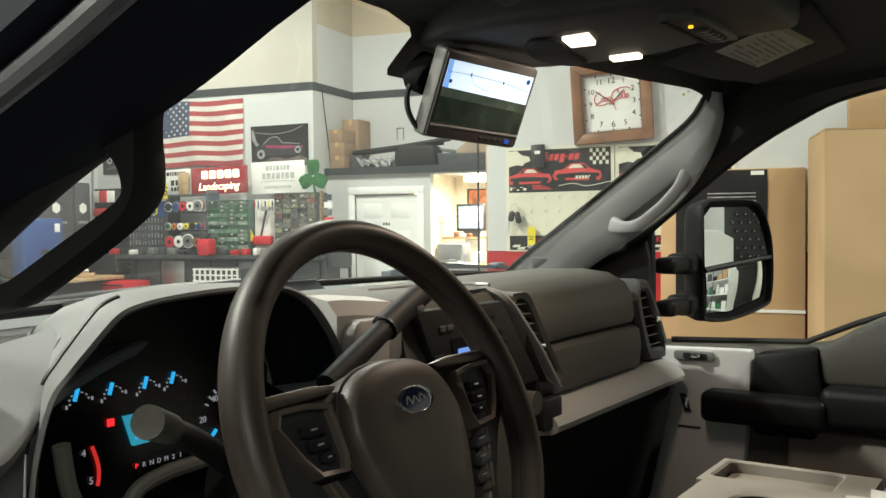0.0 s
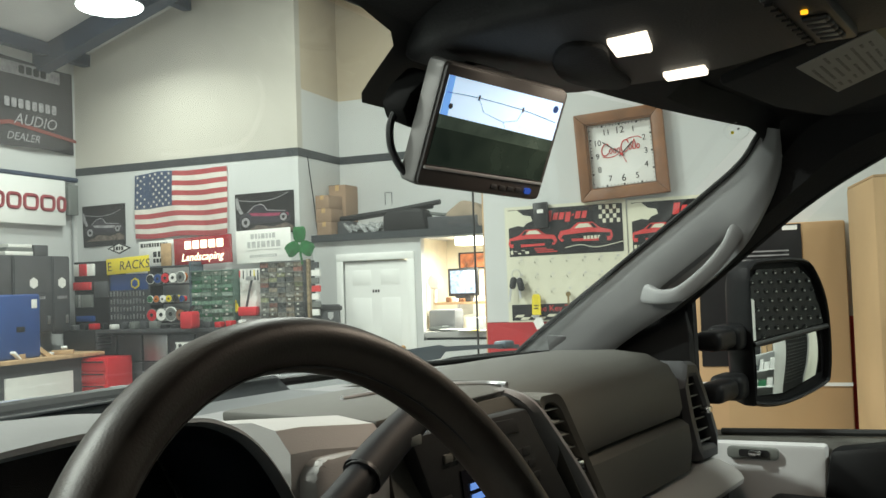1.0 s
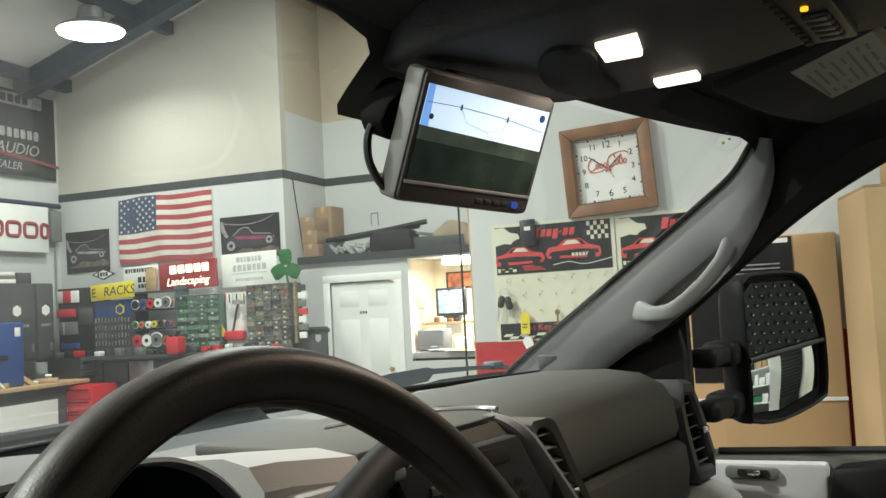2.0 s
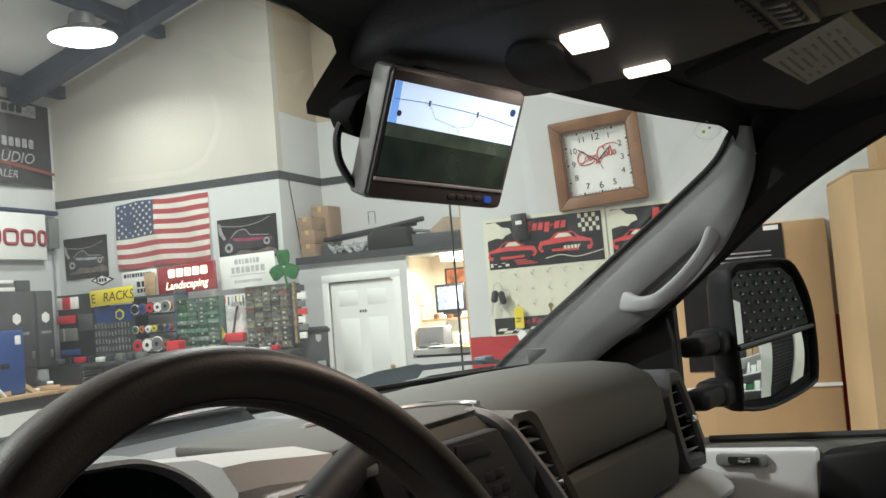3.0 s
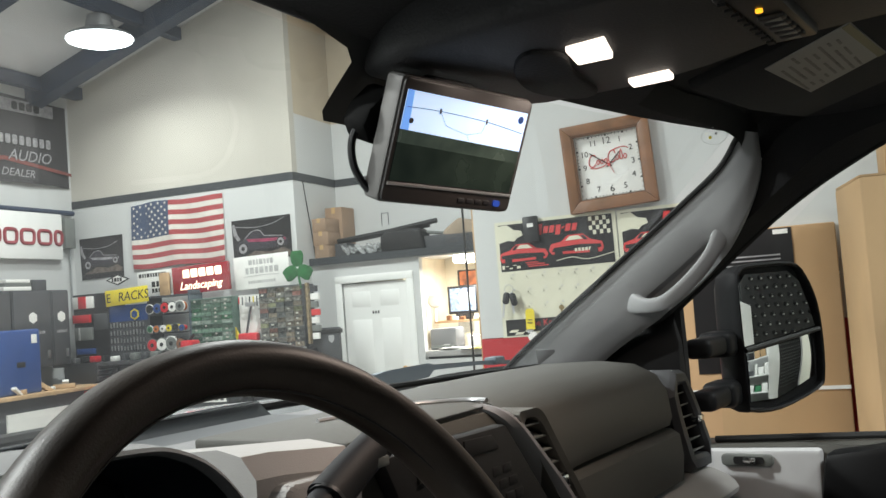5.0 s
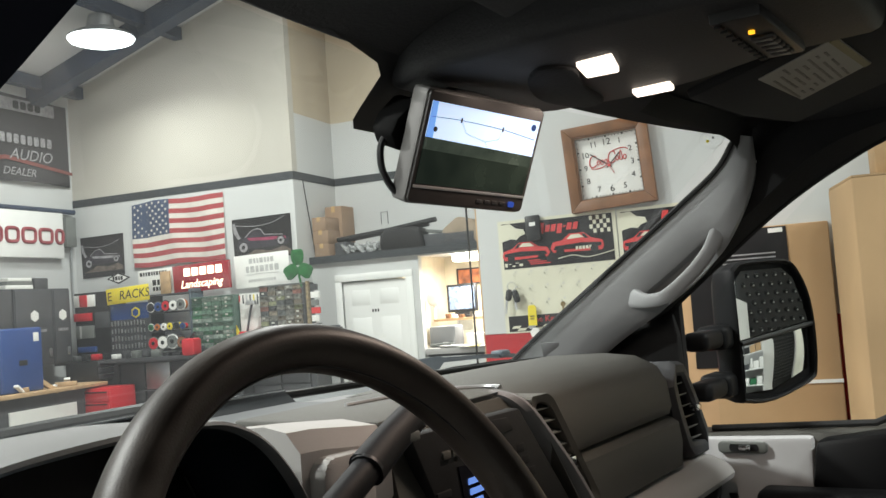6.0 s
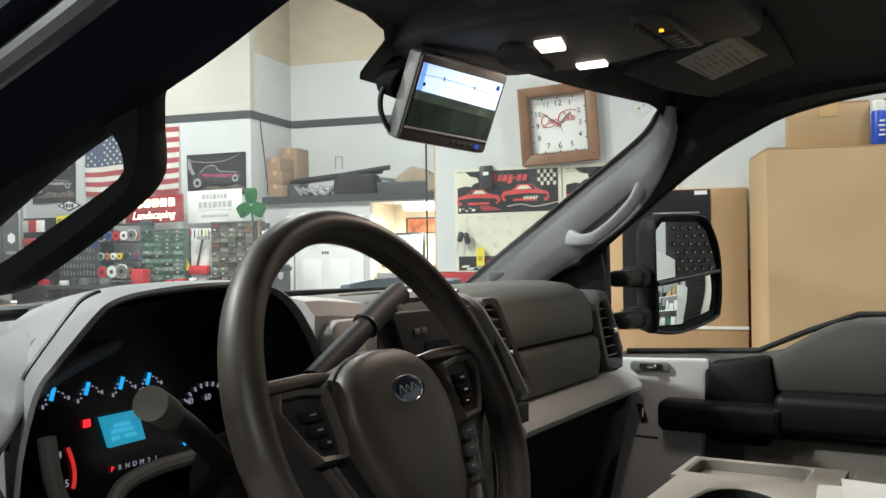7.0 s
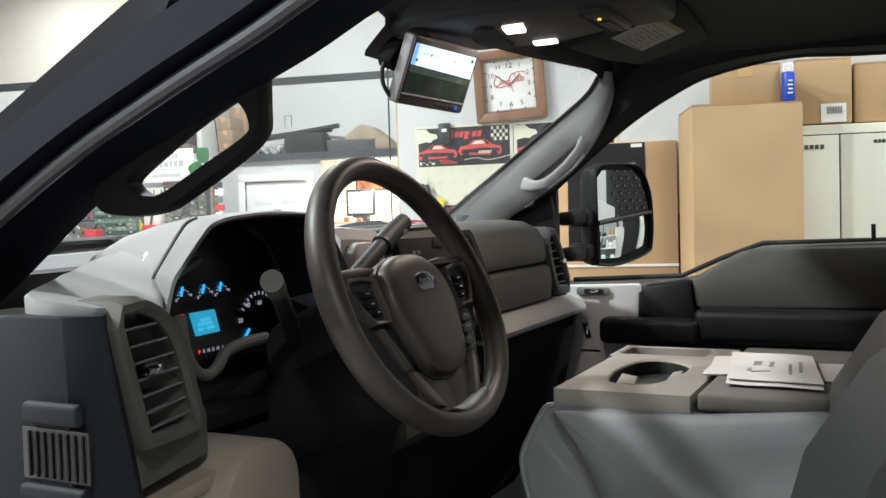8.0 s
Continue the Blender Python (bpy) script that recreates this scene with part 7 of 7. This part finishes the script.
part("pad", prism([(-0.35, 0), (0.35, 0), (0.32, 0.2), (0.12, 0.34), (-0.05, 0.3), (-0.28, 0.12)], -0.15, 0.15, "x", 0.05, seg=3), mat("tan_cloth", (0.28, 0.22, 0.16), 0.85, var=0.2), ob)
ob = thing("outlet_plate", on_wall(XB, 4.95, 2.85), "thin wire outlet frame on the rear wall", "outlet")
for a in ((-0.05, -0.045, -0.08, 0.08), (0.045, 0.05, -0.08, 0.08), (-0.05, 0.05, 0.075, 0.08)):
    part("frame", slab(a[0], a[1], a[2], a[3], 0, 0.01), DARKGREY, ob)
ob = thing("hanging_cable", on_side(9.3, YC, 2.9), "thin dark cable hanging down the wall", "cable")
part("cable", tube([(0.0, 0.45, 0.01), (0.05, 0.2, 0.012), (0.12, -0.1, 0.012), (0.2, -0.5, 0.012)], 0.006, 6, steps=4), BLACK, ob)

# ---- office interior ----
ob = thing("office_lamp", ROOM @ pose(10.3, 3.9, 2.2), "lit office ceiling lamp", "lamp")
part("diffuser", slab(-0.14, 0.14, -0.3, 0.16, 0, 0.1, 0.02), OFFICELENS, ob)
la = bpy.data.lights.new("office_light", "AREA")
la.size, la.energy, la.color = 0.4, 80, (1.0, 0.95, 0.87)
new("office_light", la).matrix_world = ROOM @ pose(10.0, 3.6, 2.17)
ob = thing("office_desk", ROOM @ pose(9.66, 3.5, 0), "grey office counter behind the opening", "counter")
part("top", slab(-0.24, 0.35, -0.6, 0.92, 1.09, 1.16, 0.006), DASHLIGHT, ob)
part("front", slab(-0.14, 0.3, -0.55, 0.9, 0, 1.09), DARKGREY, ob)
ob = thing("office_shelf", ROOM @ pose(10.3, 3.9, 1.46), "wooden shelf with office things", "shelf")
part("board", slab(-0.25, 0.3, -0.6, 0.42, 0, 0.03), PINE, ob)
part("bracket", slab(-0.2, 0.3, 0.1, 0.13, -0.14, 0), STEELGREY, ob)
ob = thing("computer_monitor", on_wall(10.2, 3.98, 1.49), "black computer monitor showing a bright picture", "monitor")
part("case", slab(-0.20, 0.20, 0.07, 0.42, -0.05, 0.0, 0.008), BLACK, ob)
scr = part("screen", slab(-0.168, 0.168, 0.105, 0.39, 0.0005, 0.003), PCSCREEN, ob, "bright bluish picture", 0)
part("screen_patch", prism([(-0.03, 0.12), (0.02, 0.13), (0.03, 0.25), (-0.01, 0.30), (-0.04, 0.22)], 0.0032, 0.004), SCREENGREY, scr, smooth=0)
part("screen_patch", prism([(0.06, 0.2), (0.12, 0.22), (0.11, 0.36), (0.05, 0.33)], 0.0032, 0.004), SCREENGREY, scr, smooth=0)
part("stand", slab(-0.1, 0.1, 0.0, 0.07, -0.12, 0.02), BLACK, ob)
ob = thing("framed_picture", on_wall(10.9, 4.02, 2.03), "framed orange and brown picture", "picture")
part("frame", slab(-0.26, 0.3, -0.12, 0.10, 0, 0.02), INK, ob)
part("print", slab(-0.235, 0.275, -0.10, 0.08, 0.0205, 0.022), mat("orange_print", (0.4, 0.12, 0.04), 0.5, var=0.8, scale=9), ob)
ob = thing("printer", ROOM @ pose(9.74, 4.05, 1.16), "grey office printer on the counter", "printer")
part("body", slab(-0.12, 0.18, -0.17, 0.17, 0, 0.25, 0.02), DASHGREY, ob)
part("tray", slab(-0.2, -0.1, -0.14, 0.14, 0.02, 0.05, 0.005), GREYBIN, ob)
part("panel", slab(-0.124, -0.118, -0.08, 0.0, 0.03, 0.06), PAPER, ob)
ob = thing("paper_rack", ROOM @ pose(9.82, 3.66, 1.16), "white paper tray on the counter", "tray")
part("tray", slab(-0.1, 0.1, -0.1, 0.12, 0, 0.14, 0.006), PAPER, ob)
rng = random.Random(8)
for k in range(6):
    ob = thing("office_paper", ROOM @ pose(9.5 + rng.uniform(-0.04, 0.06), 3.5 + k * 0.09, 1.161 + 0.004 * k, 0, 0, rng.uniform(-30, 30)), "loose sheet on the counter", "paper", "loose papers")
    part("sheet", slab(-0.1, 0.1, -0.07, 0.07, 0, 0.0035), YELLOW if k == 1 else PAPER, ob)
ob = thing("wall_calendar", ROOM @ pose(9.88, 4.456, 1.6), "narrow tan calendar hung on the office side wall", "calendar")
part("sheet", slab(-0.16, 0.16, -0.006, 0, -0.22, 0.22), PINE, ob)
part("picture", slab(-0.12, 0.12, -0.008, -0.0065, 0.0, 0.19), DARKGREY, ob)
ob = thing("table_fan", on_wall(10.1, 4.32, 1.49), "pale table fan on the office shelf", "fan")
part("guard", lathe([(0.001, 0.03), (0.07, 0.028), (0.1, 0.0), (0.07, -0.03), (0.001, -0.04)], 20, m=at(0.0, 0.26, 0)), PAPER, ob)
part("stand", tube([(0, 0, 0), (0, 0.17, -0.02)], 0.018, 8), PAPER, ob)
rng = random.Random(17)
for k in range(7):
    ob = thing("shelf_item", ROOM @ pose(10.1, 3.6 + k * 0.09, 1.49), "small dark desk item on the office shelf", "desk item", "desk items")
    part("body", slab(-0.03, 0.03, -0.03, 0.03, 0, rng.uniform(0.03, 0.08), 0.008), rng.choice([BLACK, DARKGREY, PAPER, WOOD]), ob)


# ---- work wall: shelves, bins, tools ----
def small_parts_cabinet(y, z, w, h, cols, rows, mt, label, x=8.6):
    ob = thing("parts_organizer", on_wall(x, y, z), label, "parts cabinet", "parts organizers")
    part("case", slab(-w / 2, w / 2, 0, h, -0.28, -0.02, 0.004), PANELGREEN if "green" in label else DARKGREY, ob)
    for j in range(0, rows + 1, 2):
        zr = 0.006 + j * (h - 0.018) / rows
        part("shelf_lip", slab(-w / 2, w / 2, zr - 0.004, zr + 0.004, -0.03, 0.010), PANELGREEN if "green" in label else GREYBIN, ob, smooth=0)
    rng = random.Random(int(y * 100))
    for i in range(cols):
        for j in range(rows):
            x0, x1 = -w / 2 + 0.012 + i * (w - 0.024) / cols, -w / 2 + 0.012 + (i + 1) * (w - 0.024) / cols - 0.006
            z0, z1 = 0.012 + j * (h - 0.024) / rows, 0.012 + (j + 1) * (h - 0.024) / rows - 0.006
            part("drawer", slab(x0, x1, z0, z1, -0.03, rng.uniform(-0.014, 0.005), 0.003), mt[min(len(mt) - 1, int(rng.random() ** 1.6 * len(mt)))], ob, smooth=0)
    bm = bmesh.new()
    for i in range(cols):
        for j in range(rows):
            if rng.random() < 0.42:
                xx = -w / 2 + 0.012 + (i + 0.5) * (w - 0.024) / cols
                zz = 0.02 + (j + 0.25) * (h - 0.024) / rows
                slab(xx - 0.02, xx + 0.02 * rng.uniform(0.2, 1), zz, zz + 0.02, 0.007, 0.009, bm=bm)
    tagged(part("labels", bm, mat("worn_label", (0.46, 0.46, 0.41), 0.7, random_tint=0.2), ob, "", 0), kind="stuff")
    return ob


binmat = [mat("smoky_bin_plastic", (0.24, 0.235, 0.21), 0.3, var=0.7, scale=30, random_tint=0.45), mat("smoky_bin_brown", (0.20, 0.17, 0.13), 0.3, var=0.7, scale=30, random_tint=0.4), mat("smoky_bin_dark", (0.07, 0.075, 0.075), 0.3, var=0.6, scale=30, random_tint=0.4), mat("smoky_bin_red", (0.22, 0.10, 0.08), 0.35, var=0.6, scale=30), mat("smoky_bin_olive", (0.26, 0.27, 0.16), 0.35, var=0.6, scale=30)]
greenbin = [mat("green_bin_plastic", (0.13, 0.22, 0.16), 0.35, var=0.5, scale=30, random_tint=0.35), mat("green_bin_pale", (0.26, 0.33, 0.28), 0.35, var=0.5, scale=30, random_tint=0.3), mat("green_bin_dark", (0.05, 0.10, 0.07), 0.35, var=0.5, scale=30, random_tint=0.3), mat("green_bin_deep", (0.06, 0.20, 0.10), 0.35, var=0.5, scale=30)]
small_parts_cabinet(6.60, 1.36, 0.6, 0.62, 4, 12, greenbin, "green plastic drawer organizer full of parts")
small_parts_cabinet(5.64, 1.33, 0.59, 0.72, 5, 12, binmat, "grey drawer organizer full of small parts")
ob = thing("wire_rack", on_wall(8.6, 7.21, 1.36), "dark steel rack of wire spools and tape rolls", "rack")
part("side_panel", slab(-0.32, -0.29, 0, 0.7, -0.25, 0), DARKGREY, ob)
part("side_panel", slab(0.29, 0.32, 0, 0.74, -0.25, 0), BLUEGREY, ob)
for z in (0.0, 0.23, 0.46, 0.68):
    part("shelf", slab(-0.32, 0.32, z, z + 0.02, -0.25, 0), DARKGREY, ob)
rng = random.Random(3)
spoolmats = [RED, YELLOW, GREEN, PAPER, BLACK, mat("orange_wire", (0.5, 0.15, 0.03), 0.5), GREYBIN, BLUE, PAPER, mat("copper_wire", (0.35, 0.15, 0.08), 0.4, 0.5)]
for z, n, r in ((0.02, 4, 0.095), (0.25, 6, 0.05), (0.48, 5, 0.07)):
    for k in range(n):
        yy = 6.93 + (k + 0.5) * 0.56 / n
        rr = r * rng.uniform(0.8, 1.05)
        sp = thing("wire_spool", on_wall(8.55, 7.49 - (k + 0.5) * 0.56 / n, 1.36 + z + rr), "coloured spool of wire on the rack", "spool", "wire spools")
        part("flange", disc(rr, 0.008, 20, m=at(0, 0, 0.02)), rng.choice([PAPER, BLACK, GREYBIN]), sp)
        part("winding", disc(rr * 0.8, 0.06, 20, m=at(0, 0, -0.04)), rng.choice(spoolmats), sp)
        part("flange", disc(rr * 0.85, 0.006, 20, m=at(0, 0, 0.028)), spoolmats[(k * 3 + int(z * 10)) % 10], sp)
        part("bore", disc(rr * 0.3, 0.004, 14, m=at(0, 0, 0.035)), BLACK, sp)
ob = thing("tool_display", on_wall(8.62, 7.84, 1.36), "blue tool cabinet with rows of hung silver tools", "tool rack")
part("back", slab(-0.32, 0.32, 0, 0.62, -0.2, -0.02), BLUE, ob)
part("lower_back", slab(-0.31, 0.31, 0.0, 0.42, -0.02, 0.0), DARKGREY, ob)
part("badge", prism([(0.07 * math.cos(radians(60 * k + 30)) + 0.1, 0.5 + 0.07 * math.sin(radians(60 * k + 30))) for k in range(6)], 0.0, 0.008), YELLOW, ob, "yellow hexagon badge")
part("badge", prism([(0.05 * math.cos(radians(60 * k + 30)) + 0.1, 0.5 + 0.05 * math.sin(radians(60 * k + 30))) for k in range(6)], 0.009, 0.012), BLUE, ob, "blue hexagon badge")
for r in range(4):
    for k in range(11):
        part("tool", slab(-0.28 + k * 0.05, -0.265 + k * 0.05, 0.06 + r * 0.095, 0.115 + r * 0.095 + 0.01 * math.sin(k), 0.002, 0.016, 0.003), SATIN, ob, smooth=0)
ob = thing("packaged_stack", on_wall(8.62, 8.43, 1.3), "dark rack with red, white and blue packages", "rack")
part("frame", slab(-0.29, 0.29, 0, 0.86, -0.3, -0.02), BLACK, ob)
for x0, x1, z0, z1, mt in ((-0.27, 0.05, 0.68, 0.83, PAPER), (-0.17, -0.05, 0.68, 0.83, RED), (-0.27, 0.0, 0.5, 0.6, RED), (-0.26, 0.02, 0.28, 0.44, GREYBIN), (-0.2, -0.16, 0.28, 0.44, PAPER), (-0.24, 0.04, 0.1, 0.17, BLUE), (0.06, 0.27, 0.4, 0.6, DARKGREY)):
    part("package", slab(x0, x1, z0, z1, -0.018 + 0.01 * (mt is RED), 0.02 + 0.012 * (mt is RED), 0.004), mt, ob)
ob = thing("tool_pegboard", on_wall(8.66, 6.12, 1.36), "white pegboard strip with a red grinder and hung tools", "pegboard")
part("board", slab(-0.16, 0.17, 0, 0.62, -0.2, -0.06), PAPER, ob)
part("grinder", slab(-0.14, 0.12, 0.06, 0.17, -0.05, 0.04, 0.02), RED, ob, "red power tool")
part("hung_tool", tube([(-0.04, 0.15, 0), (0.02, 0.4, 0), (0.05, 0.5, 0)], 0.014, 8), DARKGREY, ob)
part("hung_tool", slab(-0.02, 0.1, 0.48, 0.53, -0.02, 0.03, 0.008), SATIN, ob)
part("hung_tool", prism([(-0.25, 0.17), (-0.16, 0.21), (-0.18, 0.25), (-0.13, 0.15), (-0.17, 0.1), (-0.19, 0.15)], 0.0, 0.02), YELLOW, ob)
for k in range(6):
    part("hung_tool", tube([(-0.12 + 0.05 * k, 0.6, 0), (-0.12 + 0.05 * k, 0.52 - 0.02 * (k % 3), 0)], 0.008, 6), [RED, DARKGREY, SATIN, BLACK, YELLOW, DARKGREY][k], ob)
ob = thing("hanging_parts", on_wall(8.6, 5.28, 1.36), "tan rack edge with small hung parts", "rack")
part("post", slab(-0.02, 0.01, 0, 0.7, -0.05, 0.0), mat("dull_wood_strip", (0.26, 0.2, 0.12), 0.7, var=0.5, scale=30), ob)
for k in range(7):
    part("package", slab(0.04, 0.13 + 0.02 * (k % 2), 0.05 + 0.09 * k, 0.12 + 0.09 * k, -0.03, 0.0, 0.004), [PAPER, GREYBIN, PAPER, REDINK, GREYBIN, PAPER, DARKGREY][k], ob, smooth=0)
# back of a folding chair beside the parts rack
ob = thing("folding_chair", on_wall(8.7, 5.17, 1.08), "black folding chair back with a grey crest", "chair")
part("back", slab(-0.22, 0.22, 0.06, 0.45, -0.05, 0.0, 0.012), DARKGREY, ob)
part("rail", slab(-0.24, 0.24, 0.38, 0.43, -0.055, 0.01, 0.008), BLACK, ob)
part("crest", prism([(0.08, 0.36), (0.15, 0.36), (0.15, 0.3), (0.115, 0.27), (0.08, 0.3)], 0.001, 0.004), SATIN, ob)
for sx in (-1, 1):
    part("leg", slab(sx * 0.2 - 0.015, sx * 0.2 + 0.015, -1.08, 0.1, -0.04, -0.01), BLACK, ob)

# long bench under the shelves, with the things on it
ob = thing("work_bench", on_wall(8.55, 7.0, 0), "long dark steel workbench against the wall", "workbench")
part("top", slab(-1.85, 1.75, 1.26, 1.3, -0.5, 0.18), DARKGREY, ob)
part("back_panel", slab(-1.85, 1.75, 0.0, 1.26, -0.45, -0.1), DARKGREY, ob)
rng = random.Random(12)
for k in range(9):
    x0 = -1.8 + k * 0.39
    part("drawer_front", slab(x0, x0 + 0.36, 0.9, 1.22, -0.1, -0.06, 0.006), DARKGREY if k % 3 else STEELGREY, ob)
    part("drawer_front", slab(x0, x0 + 0.36, 0.5, 0.88, -0.1, -0.06, 0.006), DARKGREY, ob)
for k in range(22):
    x = -1.75 + k * 0.155
    b = thing("bench_item", on_wall(8.5, 7.0 - x, 1.3), "small tool or package on the workbench", "bench clutter", "bench clutter")
    w2, h2 = rng.uniform(0.05, 0.13), rng.uniform(0.04, 0.1)
    part("body", slab(-w2 / 2, w2 / 2, 0, h2, -0.05, 0.05, 0.01), rng.choice([DARKGREY, PAPER, SATIN, BLACK, RED, GREYBIN, STEELGREY]), b)
ob = thing("fuel_can", on_wall(8.3, 6.70, 1.30), "red plastic can on the bench", "can")
part("can", prism(rounded(0.17, 0.2, 0.03, 3, 0, 0.1), -0.08, 0.08, bevel=0.015), RED, ob)
part("spout", tube([(0.0, 0.2, 0), (0.03, 0.24, 0), (0.06, 0.26, 0)], 0.018, 8), BLACK, ob)

def locker(x0, x1, label, paint=DARKGREY):
    m = on_side((x0 + x1) / 2, 8.6, 1.3)
    ob = thing("wall_locker", m, label, "cabinet", "dark lockers")
    w = x1 - x0
    part("body", slab(-w / 2, w / 2, 0, 0.93, -0.42, 0, 0.006), paint, ob)
    part("door", slab(-w / 2 + 0.01, w / 2 - 0.01, 0.02, 0.91, 0.0, 0.015, 0.004), paint, ob)
    part("badge", prism([(0.07 * math.cos(radians(60 * k + 30)), 0.6 + 0.07 * math.sin(radians(60 * k + 30))) for k in range(6)], 0.0155, 0.018), PAPER, ob, "pale hexagon badge")
    print_bars(ob, [(0.42, -w * 0.3, w * 0.3, 0.035)], 0.0155, SILVERPRINT)
    part("latch", slab(w / 2 - 0.09, w / 2 - 0.05, 0.1, 0.2, 0.015, 0.03, 0.004), SATIN, ob)


locker(6.6, 7.50, "dark grey steel locker with a pale badge")
ob = thing("blue_case", ROOM @ pose(7.16, 8.22, 1.045), "blue plastic tool case stood on the bench", "tool case")
part("shell", slab(-0.30, 0.30, -0.10, 0.10, 0, 0.72, 0.03, seg=3), BLUE, ob)
part("label", slab(0.16, 0.24, -0.104, -0.099, 0.56, 0.66, 0.002), PAPER, ob, "white label")
part("latch", slab(-0.06, 0.06, -0.106, -0.099, 0.30, 0.36, 0.003), BLACK, ob)
ob = thing("binder_stack", ROOM @ pose(7.75, 8.75, 2.232), "pale books and a dark box lying on a locker", "books")
for k, (w2, h2, mt) in enumerate(((0.30, 0.05, PAPER), (0.28, 0.045, GREYBIN), (0.26, 0.04, PAPER))):
    part("book", slab(-w2, w2 * 0.4, -0.12, 0.12, sum((0.05, 0.045, 0.04)[:k]), sum((0.05, 0.045, 0.04)[:k]) + h2 - 0.002, 0.004), mt, ob)
part("box", slab(0.14, 0.36, -0.12, 0.12, 0, 0.13, 0.006), DARKGREY, ob)
locker(7.53, 8.12, "dark grey steel locker with a pale badge")
locker(8.14, 8.42, "narrow dark grey steel locker with a pale badge")
ob = thing("side_bench", ROOM @ pose(7.6, 8.55, 0), "wooden topped bench under the lockers", "workbench")
part("top", slab(-1.4, 0.75, -0.55, 0.45, 1.0, 1.045, 0.006), PINE, ob)
part("body", slab(-1.35, 0.7, -0.45, 0.42, 0, 1.0), DARKGREY, ob)
part("panel", slab(-0.7, 0.3, -0.47, -0.45, 0.3, 0.85), PAPER, ob)
rng = random.Random(21)
for k in range(7):
    ob = thing("wood_scrap", ROOM @ pose(7.1 + k * 0.14, 8.15 + rng.uniform(-0.05, 0.1), 1.05, rng.uniform(-3, 3), 0 if k % 3 else 35, rng.uniform(-60, 60)), "offcut of pale wood on the bench", "wood scrap", "wood offcuts")
    part("board", slab(-0.12, 0.12, -0.035, 0.035, 0.0, 0.03 + 0.02 * (k % 2), 0.003), PINE if k % 2 else PAPER, ob)
ob = thing("drill_box", ROOM @ pose(8.55, 8.45, 1.05), "black stacked tool drawers on the bench", "tool chest")
part("case", slab(-0.2, 0.2, -0.3, 0.2, 0, 0.25, 0.01), BLACK, ob)
for k in range(3):
    part("drawer", slab(-0.19, 0.19, -0.32, -0.3, 0.02 + k * 0.078, 0.085 + k * 0.078, 0.004), DARKGREY, ob)
    part("pull", slab(-0.17, 0.17, -0.328, -0.32, 0.07 + k * 0.078, 0.08 + k * 0.078), SATIN, ob)
ob = thing("red_tool_chest", ROOM @ pose(8.3, 7.95, 0), "red steel tool chest on the floor", "tool chest")
part("body", slab(-0.22, 0.22, -0.22, 0.22, 0.06, 0.98, 0.01), RED, ob)
for k in range(6):
    part("drawer", slab(-0.24, -0.22, -0.2, 0.2, 0.1 + k * 0.145, 0.23 + k * 0.145, 0.004), RED, ob)
    part("pull", slab(-0.25, -0.24, -0.18, 0.18, 0.2 + k * 0.145, 0.215 + k * 0.145), BLACK, ob)
ob = thing("wire_basket", on_wall(8.0, 6.36, 0.80), "pale plastic crate with a grid front", "crate")
part("body", slab(-0.34, 0.34, 0, 0.36, -0.3, -0.01), DARKGREY, ob)
for i in range(9):
    part("upright", slab(-0.31 + i * 0.075, -0.3 + i * 0.075 + 0.012, 0, 0.36, -0.008, 0.004), PAPER, ob, smooth=0)
for j in range(6):
    part("rail", slab(-0.32, 0.32, j * 0.068, j * 0.068 + 0.018, -0.006, 0.006), PAPER, ob, smooth=0)
part("stand", slab(-0.32, 0.32, -0.80, 0, -0.3, -0.02), DARKGREY, ob)


# ---- behind the truck, seen in the mirror ----
ob = thing("dimpled_sheet", ROOM @ pose(1.77, -1.95, 0), "black plastic sheet with rows of round knobs, stood on edge", "plastic sheet")
part("sheet", slab(-0.24, 0.235, -0.03, 0, 0, 2.02, 0.01), BLACK, ob)
# pale discs on the knobs paint their small highlights
glintmat = mat("knob_glint", (0.30, 0.30, 0.29), 0.5)
for i in range(12):
    for j in range(21):
        m = pose(-0.212 + i * 0.0365 + 0.018 * (j % 2), 0, 1.16 + j * 0.0365, -90, 0, 0)
        k = part("knob", disc(0.0095, 0.02, 8, m=m, r2=0.0065), BLACK, ob, smooth=0)
        part("tip", disc(0.0040, 0.002, 8, m=m @ pose(0, 0.003, 0.0195)), glintmat, k, "pale disc for the knob's highlight", 0)
ob = thing("foam_board", ROOM @ pose(1.47, -1.92, 0), "white foam board stood against a black plastic sheet", "board")
part("board", prism([(-0.10, 0), (0.085, 0), (0.085, 1.60), (0.02, 1.635), (-0.10, 1.64)], 0.0, 0.018, "y", 0.003), WHITE, ob)
ob = thing("storage_rack", ROOM @ pose(1.2, -5.2, 0), "white rack of mixed boxes against the rear wall", "rack")
for z in (0.5, 1.0, 1.5, 2.0):
    part("shelf", slab(-0.9, 0.75, -0.4, 0.0, z, z + 0.03), WHITE, ob)
for x in (-0.9, -0.1, 0.72):
    part("post", slab(x, x + 0.03, -0.4, 0.0, 0, 2.3), DARKGREY, ob)
rng = random.Random(5)
for z in (0.53, 1.03, 1.53):
    x = -0.85
    while x < 0.6:
        w2 = rng.uniform(0.1, 0.25)
        b = thing("stored_box", ROOM @ pose(1.2 + x + w2 / 2, -5.4, z), "coloured box stored on the rear rack", "box", "stored boxes")
        part("body", slab(-w2 / 2, w2 / 2, -0.15, 0.15, 0, rng.uniform(0.15, 0.38), 0.006), rng.choice([PAPER, PAPER, KRAFT, GREEN, YELLOW, BLACK, DARKGREY]), b)
        x += w2 + 0.03
